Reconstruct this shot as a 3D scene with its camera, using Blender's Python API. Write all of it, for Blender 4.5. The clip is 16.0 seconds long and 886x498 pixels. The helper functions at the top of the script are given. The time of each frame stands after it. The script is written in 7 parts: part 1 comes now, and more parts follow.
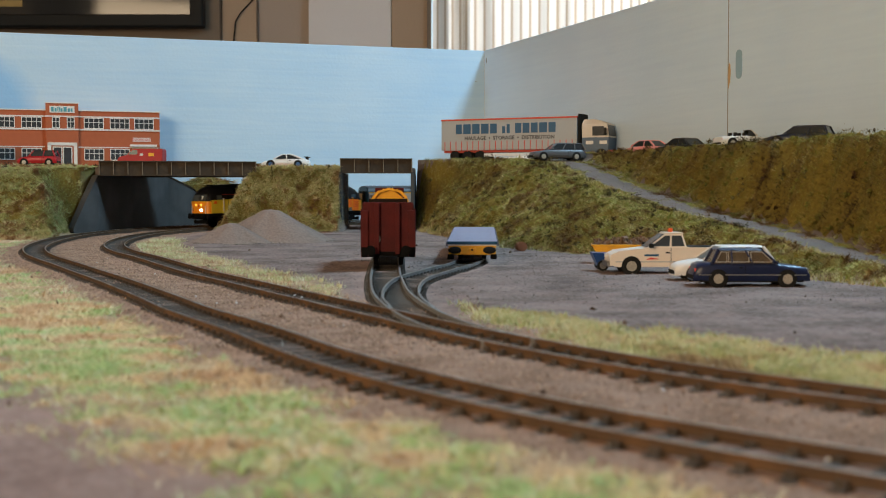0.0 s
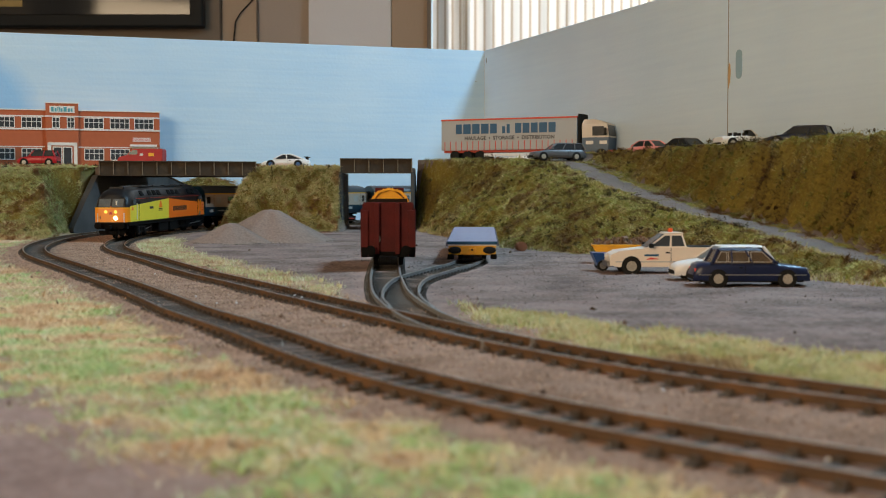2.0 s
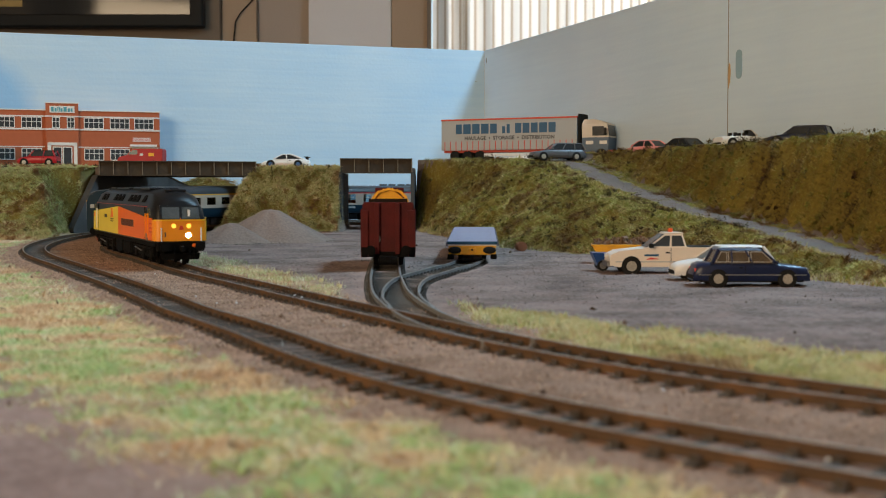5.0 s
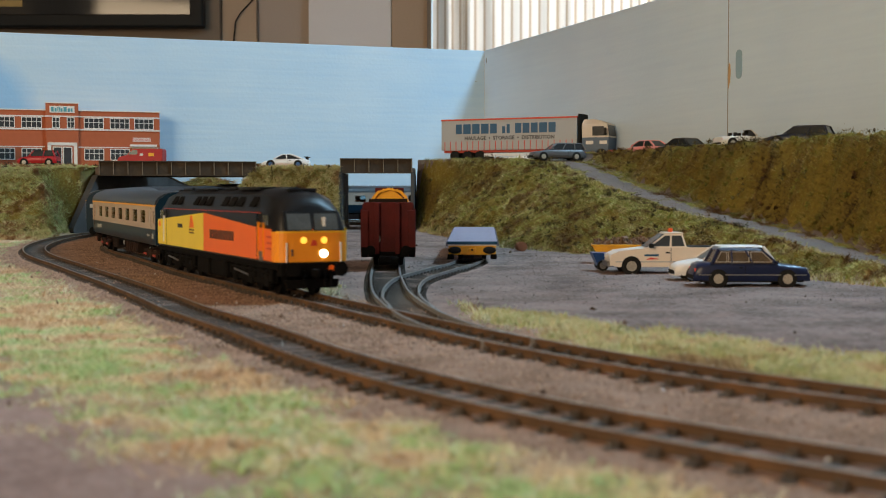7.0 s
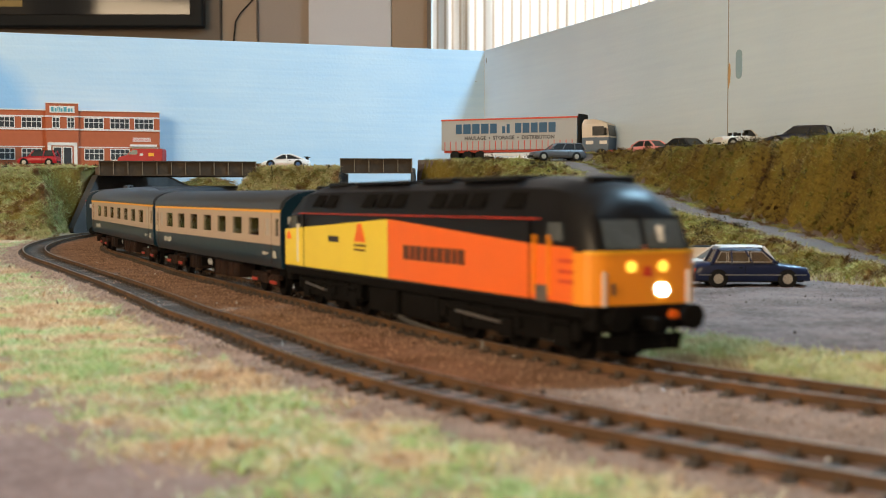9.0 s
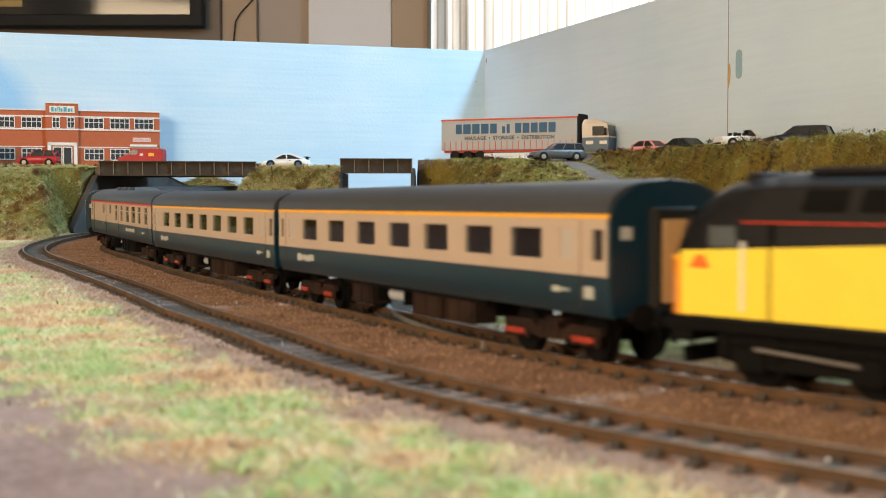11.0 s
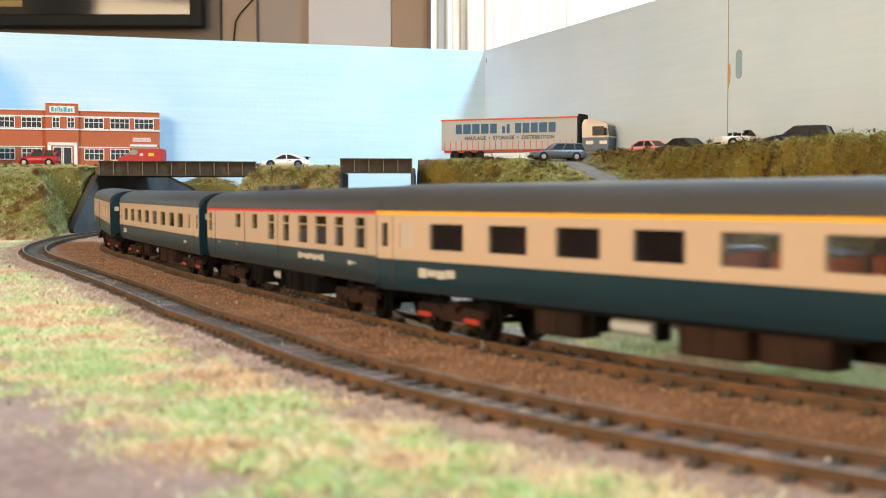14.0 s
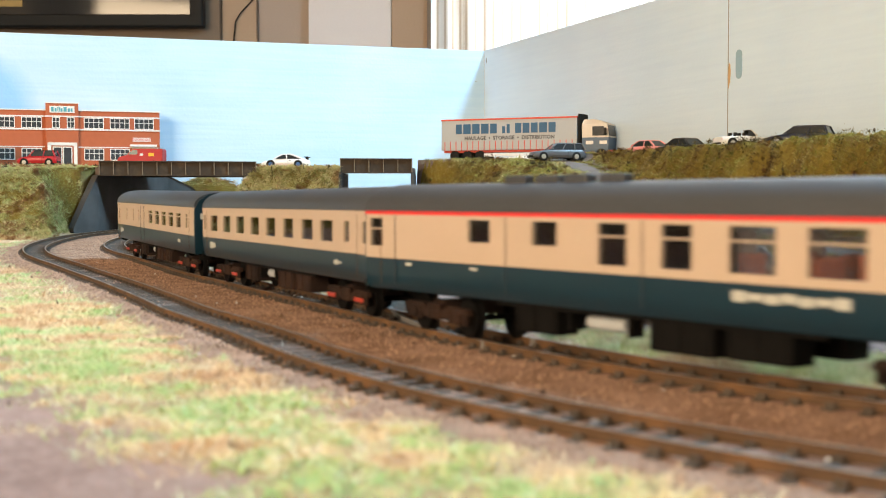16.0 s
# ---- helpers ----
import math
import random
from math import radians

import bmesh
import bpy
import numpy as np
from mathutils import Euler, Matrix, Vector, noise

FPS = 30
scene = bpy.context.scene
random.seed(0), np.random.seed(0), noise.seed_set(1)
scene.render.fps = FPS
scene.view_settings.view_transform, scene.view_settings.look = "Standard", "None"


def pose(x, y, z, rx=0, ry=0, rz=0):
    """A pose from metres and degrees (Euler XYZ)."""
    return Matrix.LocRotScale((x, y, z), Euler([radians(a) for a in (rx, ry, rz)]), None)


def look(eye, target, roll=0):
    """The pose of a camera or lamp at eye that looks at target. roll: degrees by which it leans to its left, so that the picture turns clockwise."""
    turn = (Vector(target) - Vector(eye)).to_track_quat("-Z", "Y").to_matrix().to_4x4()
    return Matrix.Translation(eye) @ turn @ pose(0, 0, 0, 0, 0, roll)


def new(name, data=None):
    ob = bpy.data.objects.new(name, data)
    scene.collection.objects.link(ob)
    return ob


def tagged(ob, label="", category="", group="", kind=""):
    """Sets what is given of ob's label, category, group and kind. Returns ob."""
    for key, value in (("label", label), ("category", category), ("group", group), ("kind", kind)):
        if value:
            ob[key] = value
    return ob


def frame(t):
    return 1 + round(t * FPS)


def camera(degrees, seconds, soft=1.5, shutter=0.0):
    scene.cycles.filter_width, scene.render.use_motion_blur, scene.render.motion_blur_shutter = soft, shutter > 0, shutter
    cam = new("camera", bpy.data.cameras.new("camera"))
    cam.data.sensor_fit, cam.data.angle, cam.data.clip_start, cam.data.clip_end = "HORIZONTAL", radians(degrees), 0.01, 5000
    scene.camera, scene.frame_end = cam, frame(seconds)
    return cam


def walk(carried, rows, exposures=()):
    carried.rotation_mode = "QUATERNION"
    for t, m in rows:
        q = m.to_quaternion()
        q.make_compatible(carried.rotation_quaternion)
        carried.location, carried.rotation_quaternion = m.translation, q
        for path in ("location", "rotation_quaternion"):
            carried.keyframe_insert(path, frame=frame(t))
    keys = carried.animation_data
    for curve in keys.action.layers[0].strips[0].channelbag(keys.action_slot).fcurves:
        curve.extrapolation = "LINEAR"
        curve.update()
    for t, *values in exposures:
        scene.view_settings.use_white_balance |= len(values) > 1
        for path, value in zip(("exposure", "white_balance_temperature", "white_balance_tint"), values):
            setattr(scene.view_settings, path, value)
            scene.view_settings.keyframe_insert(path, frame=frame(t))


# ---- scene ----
# A model railway layout at 1:76; lengths below are in millimetres of the model unless said otherwise.
MM = 0.001
cam = camera(39.23, 16.0, soft=1.0, shutter=0.5)
cam.data.dof.use_dof = True
cam.data.dof.focus_distance = 1.15
cam.data.dof.aperture_fstop = 29.0
EYE = pose(0, 0, 0.0453, 90 - 2.524, 0, 0)
walk(cam, [(0.0, EYE), (16.0, EYE)],
     exposures=[(0.0, -0.16, 6250, 10), (4.0, -0.18, 6250, 10), (6.5, -0.24, 6250, 10), (7.5, -0.12, 6250, 10), (8.5, 0.12, 6250, 10), (9.2, 0.28, 6250, 10), (11.3, 0.5, 6250, 10), (13.0, 0.66, 6250, 10), (14.0, 0.78, 6250, 10), (15.0, 0.70, 6250, 10), (16.0, 0.86, 6250, 10)])

# ---- world and light ----
world = bpy.data.worlds.new("sky")
scene.world = world
world.use_nodes = True
wn = world.node_tree
sky = wn.nodes.new("ShaderNodeTexSky")
sky.sky_type, sky.sun_disc = "NISHITA", False
sky.sun_elevation, sky.sun_rotation = radians(35), radians(40)
wn.nodes["Background"].inputs["Strength"].default_value = 0.12
wn.links.new(sky.outputs["Color"], wn.nodes["Background"].inputs["Color"])


def area_light(name, eye, target, sx, sy, watts, colour):
    data = bpy.data.lights.new(name, "AREA")
    data.shape, data.size, data.size_y, data.energy, data.color = "RECTANGLE", sx, sy, watts, colour
    ob = new(name, data)
    ob.matrix_world = look(eye, target)
    return ob


# warm light added behind the viewer, daylight in the curtained window, cool light added overhead
area_light("warm_front_light", (-1.7, -1.55, 0.75), (-0.1, 1.4, 0.0), 1.4, 1.2, 59, (1.0, 0.73, 0.44))
area_light("curtain_daylight", (1.0, 3.80, 0.75), (0.8, 2.0, 0.4), 1.9, 1.3, 21, (0.94, 0.97, 1.0))
# stands in for cool daylight from the back right
area_light("cool_overhead_light", (0.85, 1.0, 1.38), (0.3, 0.8, 0.0), 0.36, 0.36, 37, (0.47, 0.78, 1.0))


# ---- materials ----
def material(name, base, rough=0.6, metal=0.0, vary=0.12, scale=300.0, bump=0.0, fine=2500.0, stain=None, stain_amount=0.0,
             stain_scale=40.0, island=0.0, objects=0.0, emit=0.0, coat=0.0, spec=0.5):
    m = bpy.data.materials.new(name)
    m.use_nodes = True
    t = m.node_tree
    n, lk = t.nodes, t.links
    b = n["Principled BSDF"]
    b.inputs["Roughness"].default_value, b.inputs["Metallic"].default_value = rough, metal
    b.inputs["Coat Weight"].default_value = coat
    b.inputs["Specular IOR Level"].default_value = spec
    co = n.new("ShaderNodeTexCoord")
    t1 = n.new("ShaderNodeTexNoise")
    t1.inputs["Scale"].default_value, t1.inputs["Detail"].default_value = scale, 4
    t2 = n.new("ShaderNodeTexNoise")
    t2.inputs["Scale"].default_value, t2.inputs["Detail"].default_value = fine, 3
    lk.new(co.outputs["Object"], t1.inputs["Vector"])
    lk.new(co.outputs["Object"], t2.inputs["Vector"])
    add = n.new("ShaderNodeMath")
    add.operation = "ADD"
    lk.new(t1.outputs["Fac"], add.inputs[0])
    lk.new(t2.outputs["Fac"], add.inputs[1])
    last = add.outputs[0]
    if island or objects:
        if island:
            g = n.new("ShaderNodeNewGeometry")
            src = g.outputs["Random Per Island"]
        else:
            g = n.new("ShaderNodeObjectInfo")
            src = g.outputs["Random"]
        ma = n.new("ShaderNodeMath")
        ma.operation = "MULTIPLY_ADD"
        lk.new(src, ma.inputs[0])
        ma.inputs[1].default_value = island or objects
        lk.new(last, ma.inputs[2])
        sub = n.new("ShaderNodeMath")
        sub.operation = "SUBTRACT"
        lk.new(ma.outputs[0], sub.inputs[0])
        sub.inputs[1].default_value = (island or objects) / 2
        last = sub.outputs[0]
    mr = n.new("ShaderNodeMapRange")
    lk.new(last, mr.inputs["Value"])
    mr.inputs["From Min"].default_value, mr.inputs["From Max"].default_value = 0.5, 1.5
    mix = n.new("ShaderNodeMix")
    mix.data_type = "RGBA"
    lk.new(mr.outputs["Result"], mix.inputs["Factor"])
    mix.inputs["A"].default_value = (*[c * (1 - vary) for c in base], 1)
    mix.inputs["B"].default_value = (*[min(1, c * (1 + vary)) for c in base], 1)
    col = mix.outputs["Result"]
    if stain:
        t3 = n.new("ShaderNodeTexNoise")
        t3.inputs["Scale"].default_value, t3.inputs["Detail"].default_value = stain_scale, 6
        lk.new(co.outputs["Object"], t3.inputs["Vector"])
        r3 = n.new("ShaderNodeMapRange")
        r3.inputs["From Min"].default_value, r3.inputs["From Max"].default_value = 0.48, 0.68
        r3.inputs["To Max"].default_value = stain_amount
        lk.new(t3.outputs["Fac"], r3.inputs["Value"])
        mx = n.new("ShaderNodeMix")
        mx.data_type = "RGBA"
        lk.new(r3.outputs["Result"], mx.inputs["Factor"])
        lk.new(col, mx.inputs["A"])
        mx.inputs["B"].default_value = (*stain, 1)
        col = mx.outputs["Result"]
    lk.new(col, b.inputs["Base Color"])
    if bump:
        bp = n.new("ShaderNodeBump")
        bp.inputs["Strength"].default_value, bp.inputs["Distance"].default_value = bump, 0.0006
        lk.new(add.outputs[0], bp.inputs["Height"])
        lk.new(bp.outputs["Normal"], b.inputs["Normal"])
    if emit:
        b.inputs["Emission Color"].default_value = (*base, 1)
        b.inputs["Emission Strength"].default_value = emit
    return m


def glass_material(name, tint=(0.75, 0.8, 0.82), alpha=0.35, rough=0.03):
    m = bpy.data.materials.new(name)
    m.use_nodes = True
    n, lk = m.node_tree.nodes, m.node_tree.links
    out = n["Material Output"]
    gl = n.new("ShaderNodeBsdfGlossy")
    gl.inputs["Roughness"].default_value = rough
    tr = n.new("ShaderNodeBsdfTransparent")
    tr.inputs["Color"].default_value = (*tint, 1)
    fr = n.new("ShaderNodeFresnel")
    fr.inputs["IOR"].default_value = 1.5
    mx = n.new("ShaderNodeMixShader")
    lk.new(fr.outputs[0], mx.inputs[0])
    lk.new(tr.outputs[0], mx.inputs[1])
    lk.new(gl.outputs[0], mx.inputs[2])
    lk.new(mx.outputs[0], out.inputs["Surface"])
    return m


def board_paint(name, low, high, patch):
    """Brushed emulsion: long faint horizontal strokes, soft clouds, and a deeper coat near the far end."""
    m = bpy.data.materials.new(name)
    m.use_nodes = True
    n, lk = m.node_tree.nodes, m.node_tree.links
    b = n["Principled BSDF"]
    b.inputs["Roughness"].default_value = 0.5
    co = n.new("ShaderNodeTexCoord")

    def noise_at(scale, detail):
        mp = n.new("ShaderNodeMapping")
        mp.inputs["Scale"].default_value = scale
        mp.inputs["Rotation"].default_value = (0, radians(4), 0)
        lk.new(co.outputs["Object"], mp.inputs["Vector"])
        t = n.new("ShaderNodeTexNoise")
        t.inputs["Scale"].default_value, t.inputs["Detail"].default_value = 1.0, detail
        lk.new(mp.outputs[0], t.inputs["Vector"])
        return t.outputs["Fac"]
    cloud, stroke, specks = noise_at((5, 5, 7), 4), noise_at((7, 7, 190), 5), noise_at((240, 240, 240), 2)
    mixed = n.new("ShaderNodeMath")
    mixed.operation = "MULTIPLY_ADD"
    lk.new(stroke, mixed.inputs[0])
    mixed.inputs[1].default_value = 0.45
    lk.new(cloud, mixed.inputs[2])
    mr = n.new("ShaderNodeMapRange")
    mr.inputs["From Min"].default_value, mr.inputs["From Max"].default_value = 0.52, 0.92
    lk.new(mixed.outputs[0], mr.inputs["Value"])
    mx = n.new("ShaderNodeMix")
    mx.data_type = "RGBA"
    mx.inputs["A"].default_value, mx.inputs["B"].default_value = (*low, 1), (*high, 1)
    lk.new(mr.outputs["Result"], mx.inputs["Factor"])
    col = mx.outputs["Result"]
    if patch:
        d = n.new("ShaderNodeVectorMath")
        d.operation = "DISTANCE"
        d.inputs[1].default_value = (-0.765, 0.0, 0.135)
        lk.new(co.outputs["Object"], d.inputs[0])
        wob = n.new("ShaderNodeMath")
        wob.operation = "MULTIPLY_ADD"
        lk.new(cloud, wob.inputs[0])
        wob.inputs[1].default_value = 0.06
        lk.new(d.outputs["Value"], wob.inputs[2])
        pr = n.new("ShaderNodeMapRange")
        pr.inputs["From Min"].default_value, pr.inputs["From Max"].default_value = 0.125, 0.155
        pr.inputs["To Min"].default_value, pr.inputs["To Max"].default_value = 0.8, 0.0
        lk.new(wob.outputs[0], pr.inputs["Value"])
        px = n.new("ShaderNodeMix")
        px.data_type = "RGBA"
        lk.new(pr.outputs["Result"], px.inputs["Factor"])
        lk.new(col, px.inputs["A"])
        px.inputs["B"].default_value = (*patch, 1)
        col = px.outputs["Result"]
    lk.new(col, b.inputs["Base Color"])
    hs = n.new("ShaderNodeMath")
    hs.operation = "ADD"
    lk.new(stroke, hs.inputs[0])
    lk.new(specks, hs.inputs[1])
    bp = n.new("ShaderNodeBump")
    bp.inputs["Strength"].default_value, bp.inputs["Distance"].default_value = 0.35, 0.0006
    lk.new(hs.outputs[0], bp.inputs["Height"])
    lk.new(bp.outputs["Normal"], b.inputs["Normal"])
    return m


M = {
    "board_blue": board_paint("board_blue", (0.48, 0.69, 0.88), (0.62, 0.79, 0.92), (0.24, 0.53, 0.87)),
    # same paint as the blue board, with its shaded, greyer tone put into the colour
    "board_shade_grey": board_paint("board_shade_grey", (0.58, 0.72, 0.88), (0.66, 0.80, 0.94), None),
    "rim_silver": material("rim_silver", (0.36, 0.33, 0.28), 0.3, vary=0.15, scale=300, spec=0.8),
    "cabin_glass": material("cabin_glass", (0.10, 0.075, 0.05), 0.08, vary=0.6, scale=160, spec=0.8),
    "frosted": material("frosted", (0.42, 0.38, 0.34), 0.4, vary=0.08),
    "raw_wood": material("raw_wood", (0.55, 0.36, 0.18), 0.7, vary=0.2, scale=60),
    "patch_blue": material("patch_blue", (0.30, 0.45, 0.56), 0.5, vary=0.1, scale=200),
    "pencil": material("pencil", (0.22, 0.20, 0.18), 0.8),
    "wall_taupe": material("wall_taupe", (0.24, 0.19, 0.145), 0.8, vary=0.06, scale=6, fine=200, bump=0.05),
    "wall_tan": material("wall_tan", (0.52, 0.39, 0.28), 0.8, vary=0.05, scale=6, fine=200),
    "wall_stone": material("wall_stone", (0.50, 0.42, 0.36), 0.8, vary=0.05, scale=6, fine=200),
    "wall_white": material("wall_white", (0.88, 0.87, 0.90), 0.8, vary=0.03, scale=5, fine=200),
    "wall_beige": material("wall_beige", (0.40, 0.35, 0.30), 0.85, vary=0.05, scale=5, fine=200, bump=0.04),
    "plywood": material("plywood", (0.42, 0.29, 0.17), 0.7, vary=0.2, scale=14, fine=200, bump=0.1),
    "door_tan": material("door_tan", (0.50, 0.30, 0.13), 0.5, vary=0.1),
    # glow for the added panel over the layout
    "diffuser": material("diffuser", (0.9, 0.93, 0.96), 0.5, emit=1.5),
    "ceiling_paint": material("ceiling_paint", (0.8, 0.8, 0.78), 0.9, vary=0.03, scale=4, fine=150),
    "carpet": material("carpet", (0.22, 0.18, 0.15), 0.95, vary=0.2, scale=30, fine=800),
    "screen_frame": material("screen_frame", (0.006, 0.009, 0.012), 0.5, vary=0.1, spec=0.2),
    "screen": material("screen", (0.02, 0.022, 0.024), 0.06, vary=0.1),
    "gold": material("gold", (0.42, 0.29, 0.09), 0.5, vary=0.2, scale=60),
    "rail_rust": material("rail_rust", (0.085, 0.045, 0.020), 0.75, vary=0.35, scale=160, fine=1800, bump=0.3, stain=(0.18, 0.085, 0.03), stain_amount=0.7, stain_scale=60),
    "rail_steel": material("rail_steel", (0.42, 0.38, 0.34), 0.35, metal=0.9, vary=0.25, scale=150, stain=(0.10, 0.07, 0.05), stain_amount=0.75, stain_scale=70),
    "rail_grey": material("rail_grey", (0.19, 0.185, 0.18), 0.55, vary=0.25, scale=160, fine=1500, stain=(0.13, 0.10, 0.08), stain_amount=0.6, stain_scale=60),
    "sleeper": material("sleeper", (0.075, 0.058, 0.045), 0.9, vary=0.3, scale=200, fine=2500, bump=0.5, objects=0.7, stain=(0.17, 0.16, 0.155), stain_amount=0.5, stain_scale=80),
    "sleeper_grey": material("sleeper_grey", (0.065, 0.058, 0.05), 0.9, vary=0.3, scale=200, fine=2500, bump=0.5, stain=(0.16, 0.12, 0.09), stain_amount=0.5, stain_scale=60),
    "gravel": material("gravel", (0.25, 0.18, 0.145), 0.95, vary=0.45, scale=500, fine=1500, bump=1.0),
    "gravel_grain": material("gravel_grain", (0.21, 0.16, 0.135), 0.95, vary=0.5, scale=300, fine=2500, island=1.6),
    "ballast_grain": material("ballast_grain", (0.39, 0.25, 0.17), 0.95, vary=0.5, scale=300, fine=2500, island=1.6),
    "loco_black": material("loco_black", (0.0065, 0.0065, 0.008), 0.42, vary=0.3, scale=100, fine=1500, spec=0.28),
    "chassis_black": material("chassis_black", (0.004, 0.0036, 0.0036), 0.8, vary=0.4, scale=200, spec=0.12),
    "loco_yellow": material("loco_yellow", (0.85, 0.66, 0.05), 0.35, vary=0.05, scale=100),
    "loco_orange": material("loco_orange", (0.90, 0.155, 0.012), 0.35, vary=0.05, scale=100),
    "nose_orange": material("nose_orange", (0.88, 0.30, 0.012), 0.35, vary=0.05, scale=100),
    "warning_red": material("warning_red", (0.65, 0.05, 0.02), 0.4),
    "dark_print": material("dark_print", (0.09, 0.03, 0.015), 0.5),
    "white_print": material("white_print", (0.42, 0.42, 0.39), 0.5),
    "coach_blue": material("coach_blue", (0.006, 0.025, 0.042), 0.32, vary=0.08, scale=80, fine=900, spec=0.4),
    "coach_cream": material("coach_cream", (0.455, 0.355, 0.275), 0.38, vary=0.05, scale=80, fine=900),
    "coach_roof": material("coach_roof", (0.048, 0.053, 0.062), 0.42, vary=0.15, scale=60, fine=800, bump=0.05),
    "stripe_orange": material("stripe_orange", (0.86, 0.42, 0.03), 0.4),
    "stripe_red": material("stripe_red", (0.60, 0.03, 0.03), 0.4),
    "underframe_brown": material("underframe_brown", (0.018, 0.011, 0.009), 0.8, vary=0.3, scale=150, spec=0.15, stain=(0.045, 0.022, 0.014), stain_amount=0.5),
    "bogie_red": material("bogie_red", (0.34, 0.035, 0.018), 0.55, vary=0.2),
    "seat_red": material("seat_red", (0.62, 0.14, 0.045), 0.8, vary=0.25),
    "interior_dark": material("interior_dark", (0.20, 0.12, 0.09), 0.8, vary=0.2),
    "rubber": material("rubber", (0.014, 0.014, 0.014), 0.8, vary=0.2, spec=0.2),
    "steel": material("steel", (0.24, 0.23, 0.22), 0.45, metal=0.8, vary=0.2, scale=300),
    "chrome": material("chrome", (0.46, 0.43, 0.37), 0.3, metal=0.9, vary=0.1),
    "lamp_yellow": material("lamp_yellow", (1.0, 0.55, 0.06), 0.4, emit=1.5),
    "lamp_white": material("lamp_white", (0.66, 0.84, 1.0), 0.4, emit=22.0),
    "wagon_maroon": material("wagon_maroon", (0.085, 0.009, 0.008), 0.75, vary=0.3, scale=120, fine=900, bump=0.1, spec=0.25, stain=(0.05, 0.010, 0.009), stain_amount=0.7, stain_scale=50),
    "load_yellow": material("load_yellow", (0.92, 0.42, 0.012), 0.5, vary=0.15, scale=200),
    "wagon_yellow": material("wagon_yellow", (0.85, 0.42, 0.015), 0.42, vary=0.1, scale=200, stain=(0.4, 0.2, 0.05), stain_amount=0.4, stain_scale=120),
    "wagon_deck": material("wagon_deck", (0.28, 0.27, 0.36), 0.6, vary=0.1, scale=150, objects=0.3),
    "brick_red": material("brick_red", (0.44, 0.115, 0.045), 0.8, vary=0.1, scale=150, fine=1800, bump=0.2),
    "white_trim": material("white_trim", (0.80, 0.78, 0.74), 0.8, vary=0.05),
    "window_dark": material("window_dark", (0.05, 0.055, 0.06), 0.15, vary=0.3, scale=60),
    "sign_teal": material("sign_teal", (0.10, 0.36, 0.42), 0.5),
    "sign_red": material("sign_red", (0.62, 0.08, 0.07), 0.5),
    "shutter_grey": material("shutter_grey", (0.25, 0.27, 0.27), 0.5),
    "girder_brown": material("girder_brown", (0.036, 0.023, 0.011), 0.8, vary=0.3, scale=120, fine=1500, bump=0.2, stain=(0.13, 0.08, 0.04), stain_amount=0.5, stain_scale=60),
    "girder_rib": material("girder_rib", (0.19, 0.15, 0.10), 0.65, vary=0.3, scale=120),
    "abutment_grey": material("abutment_grey", (0.05, 0.05, 0.05), 0.85, vary=0.3, scale=40, fine=900, bump=0.3, stain=(0.10, 0.095, 0.09), stain_amount=0.6, stain_scale=20),
    "road": material("road", (0.155, 0.113, 0.093), 0.9, vary=0.15, scale=60, fine=1600, bump=0.4, stain=(0.11, 0.09, 0.075), stain_amount=0.7, stain_scale=18),
    "trailer_grey": material("trailer_grey", (0.41, 0.435, 0.46), 0.55, vary=0.05, scale=60),
    "letter_blue": material("letter_blue", (0.008, 0.085, 0.19), 0.5),
    "letter_black": material("letter_black", (0.03, 0.03, 0.04), 0.5),
    "trim_red": material("trim_red", (0.62, 0.06, 0.03), 0.5),
    "cab_white": material("cab_white", (0.66, 0.60, 0.54), 0.4, vary=0.04),
    "cab_blue": material("cab_blue", (0.02, 0.07, 0.15), 0.35),
    "rust": material("rust", (0.25, 0.11, 0.06), 0.8, vary=0.35, scale=200),
    "rubble": material("rubble", (0.16, 0.095, 0.06), 0.9, vary=0.4, scale=250, island=1.2),
    "litter": material("litter", (0.12, 0.07, 0.04), 0.9, vary=0.5, scale=250, island=1.2),
    "ghost_white": material("ghost_white", (0.75, 0.75, 0.74), 0.5),
}
GLASS = glass_material("clear_glass")
DARK_GLASS = material("dark_glass", (0.02, 0.024, 0.028), 0.08, vary=0.2, scale=80)


# lighter grey-blue base colour imitates reflections on the dark glass
REFLECTION_GLASS = material("reflection_glass", (0.075, 0.088, 0.095), 0.12, vary=0.5, scale=120)


def paint(name, rgb, rough=0.38):
    return material(name, rgb, rough, vary=0.05, scale=120, fine=1800, coat=0.08, spec=0.4)


# ---- mesh helpers, all in millimetres ----
def mesh_object(name, bm, mat, smooth=False):
    bmesh.ops.recalc_face_normals(bm, faces=bm.faces)
    me = bpy.data.meshes.new(name)
    bmesh.ops.scale(bm, vec=(MM, MM, MM), verts=bm.verts)
    bm.to_mesh(me)
    bm.free()
    if smooth:
        me.polygons.foreach_set("use_smooth", [True] * len(me.polygons))
        me.set_sharp_from_angle(angle=radians(38))
    me.materials.append(mat)
    return new(name, me)


def part(name, bm, mat, parent, label="", smooth=False):
    ob = mesh_object(name, bm, mat, smooth)
    ob.parent = parent
    return tagged(ob, label) if label else ob


def share(name, source, parent, m, label=""):
    ob = new(name, source.data)
    ob.parent = parent
    ob.matrix_basis = m
    return tagged(ob, label) if label else ob


def thing(name, m, label, category, group="", kind=""):
    ob = new(name)
    ob.empty_display_size = 0.01
    ob.matrix_basis = m
    return tagged(ob, label, category, group, kind)


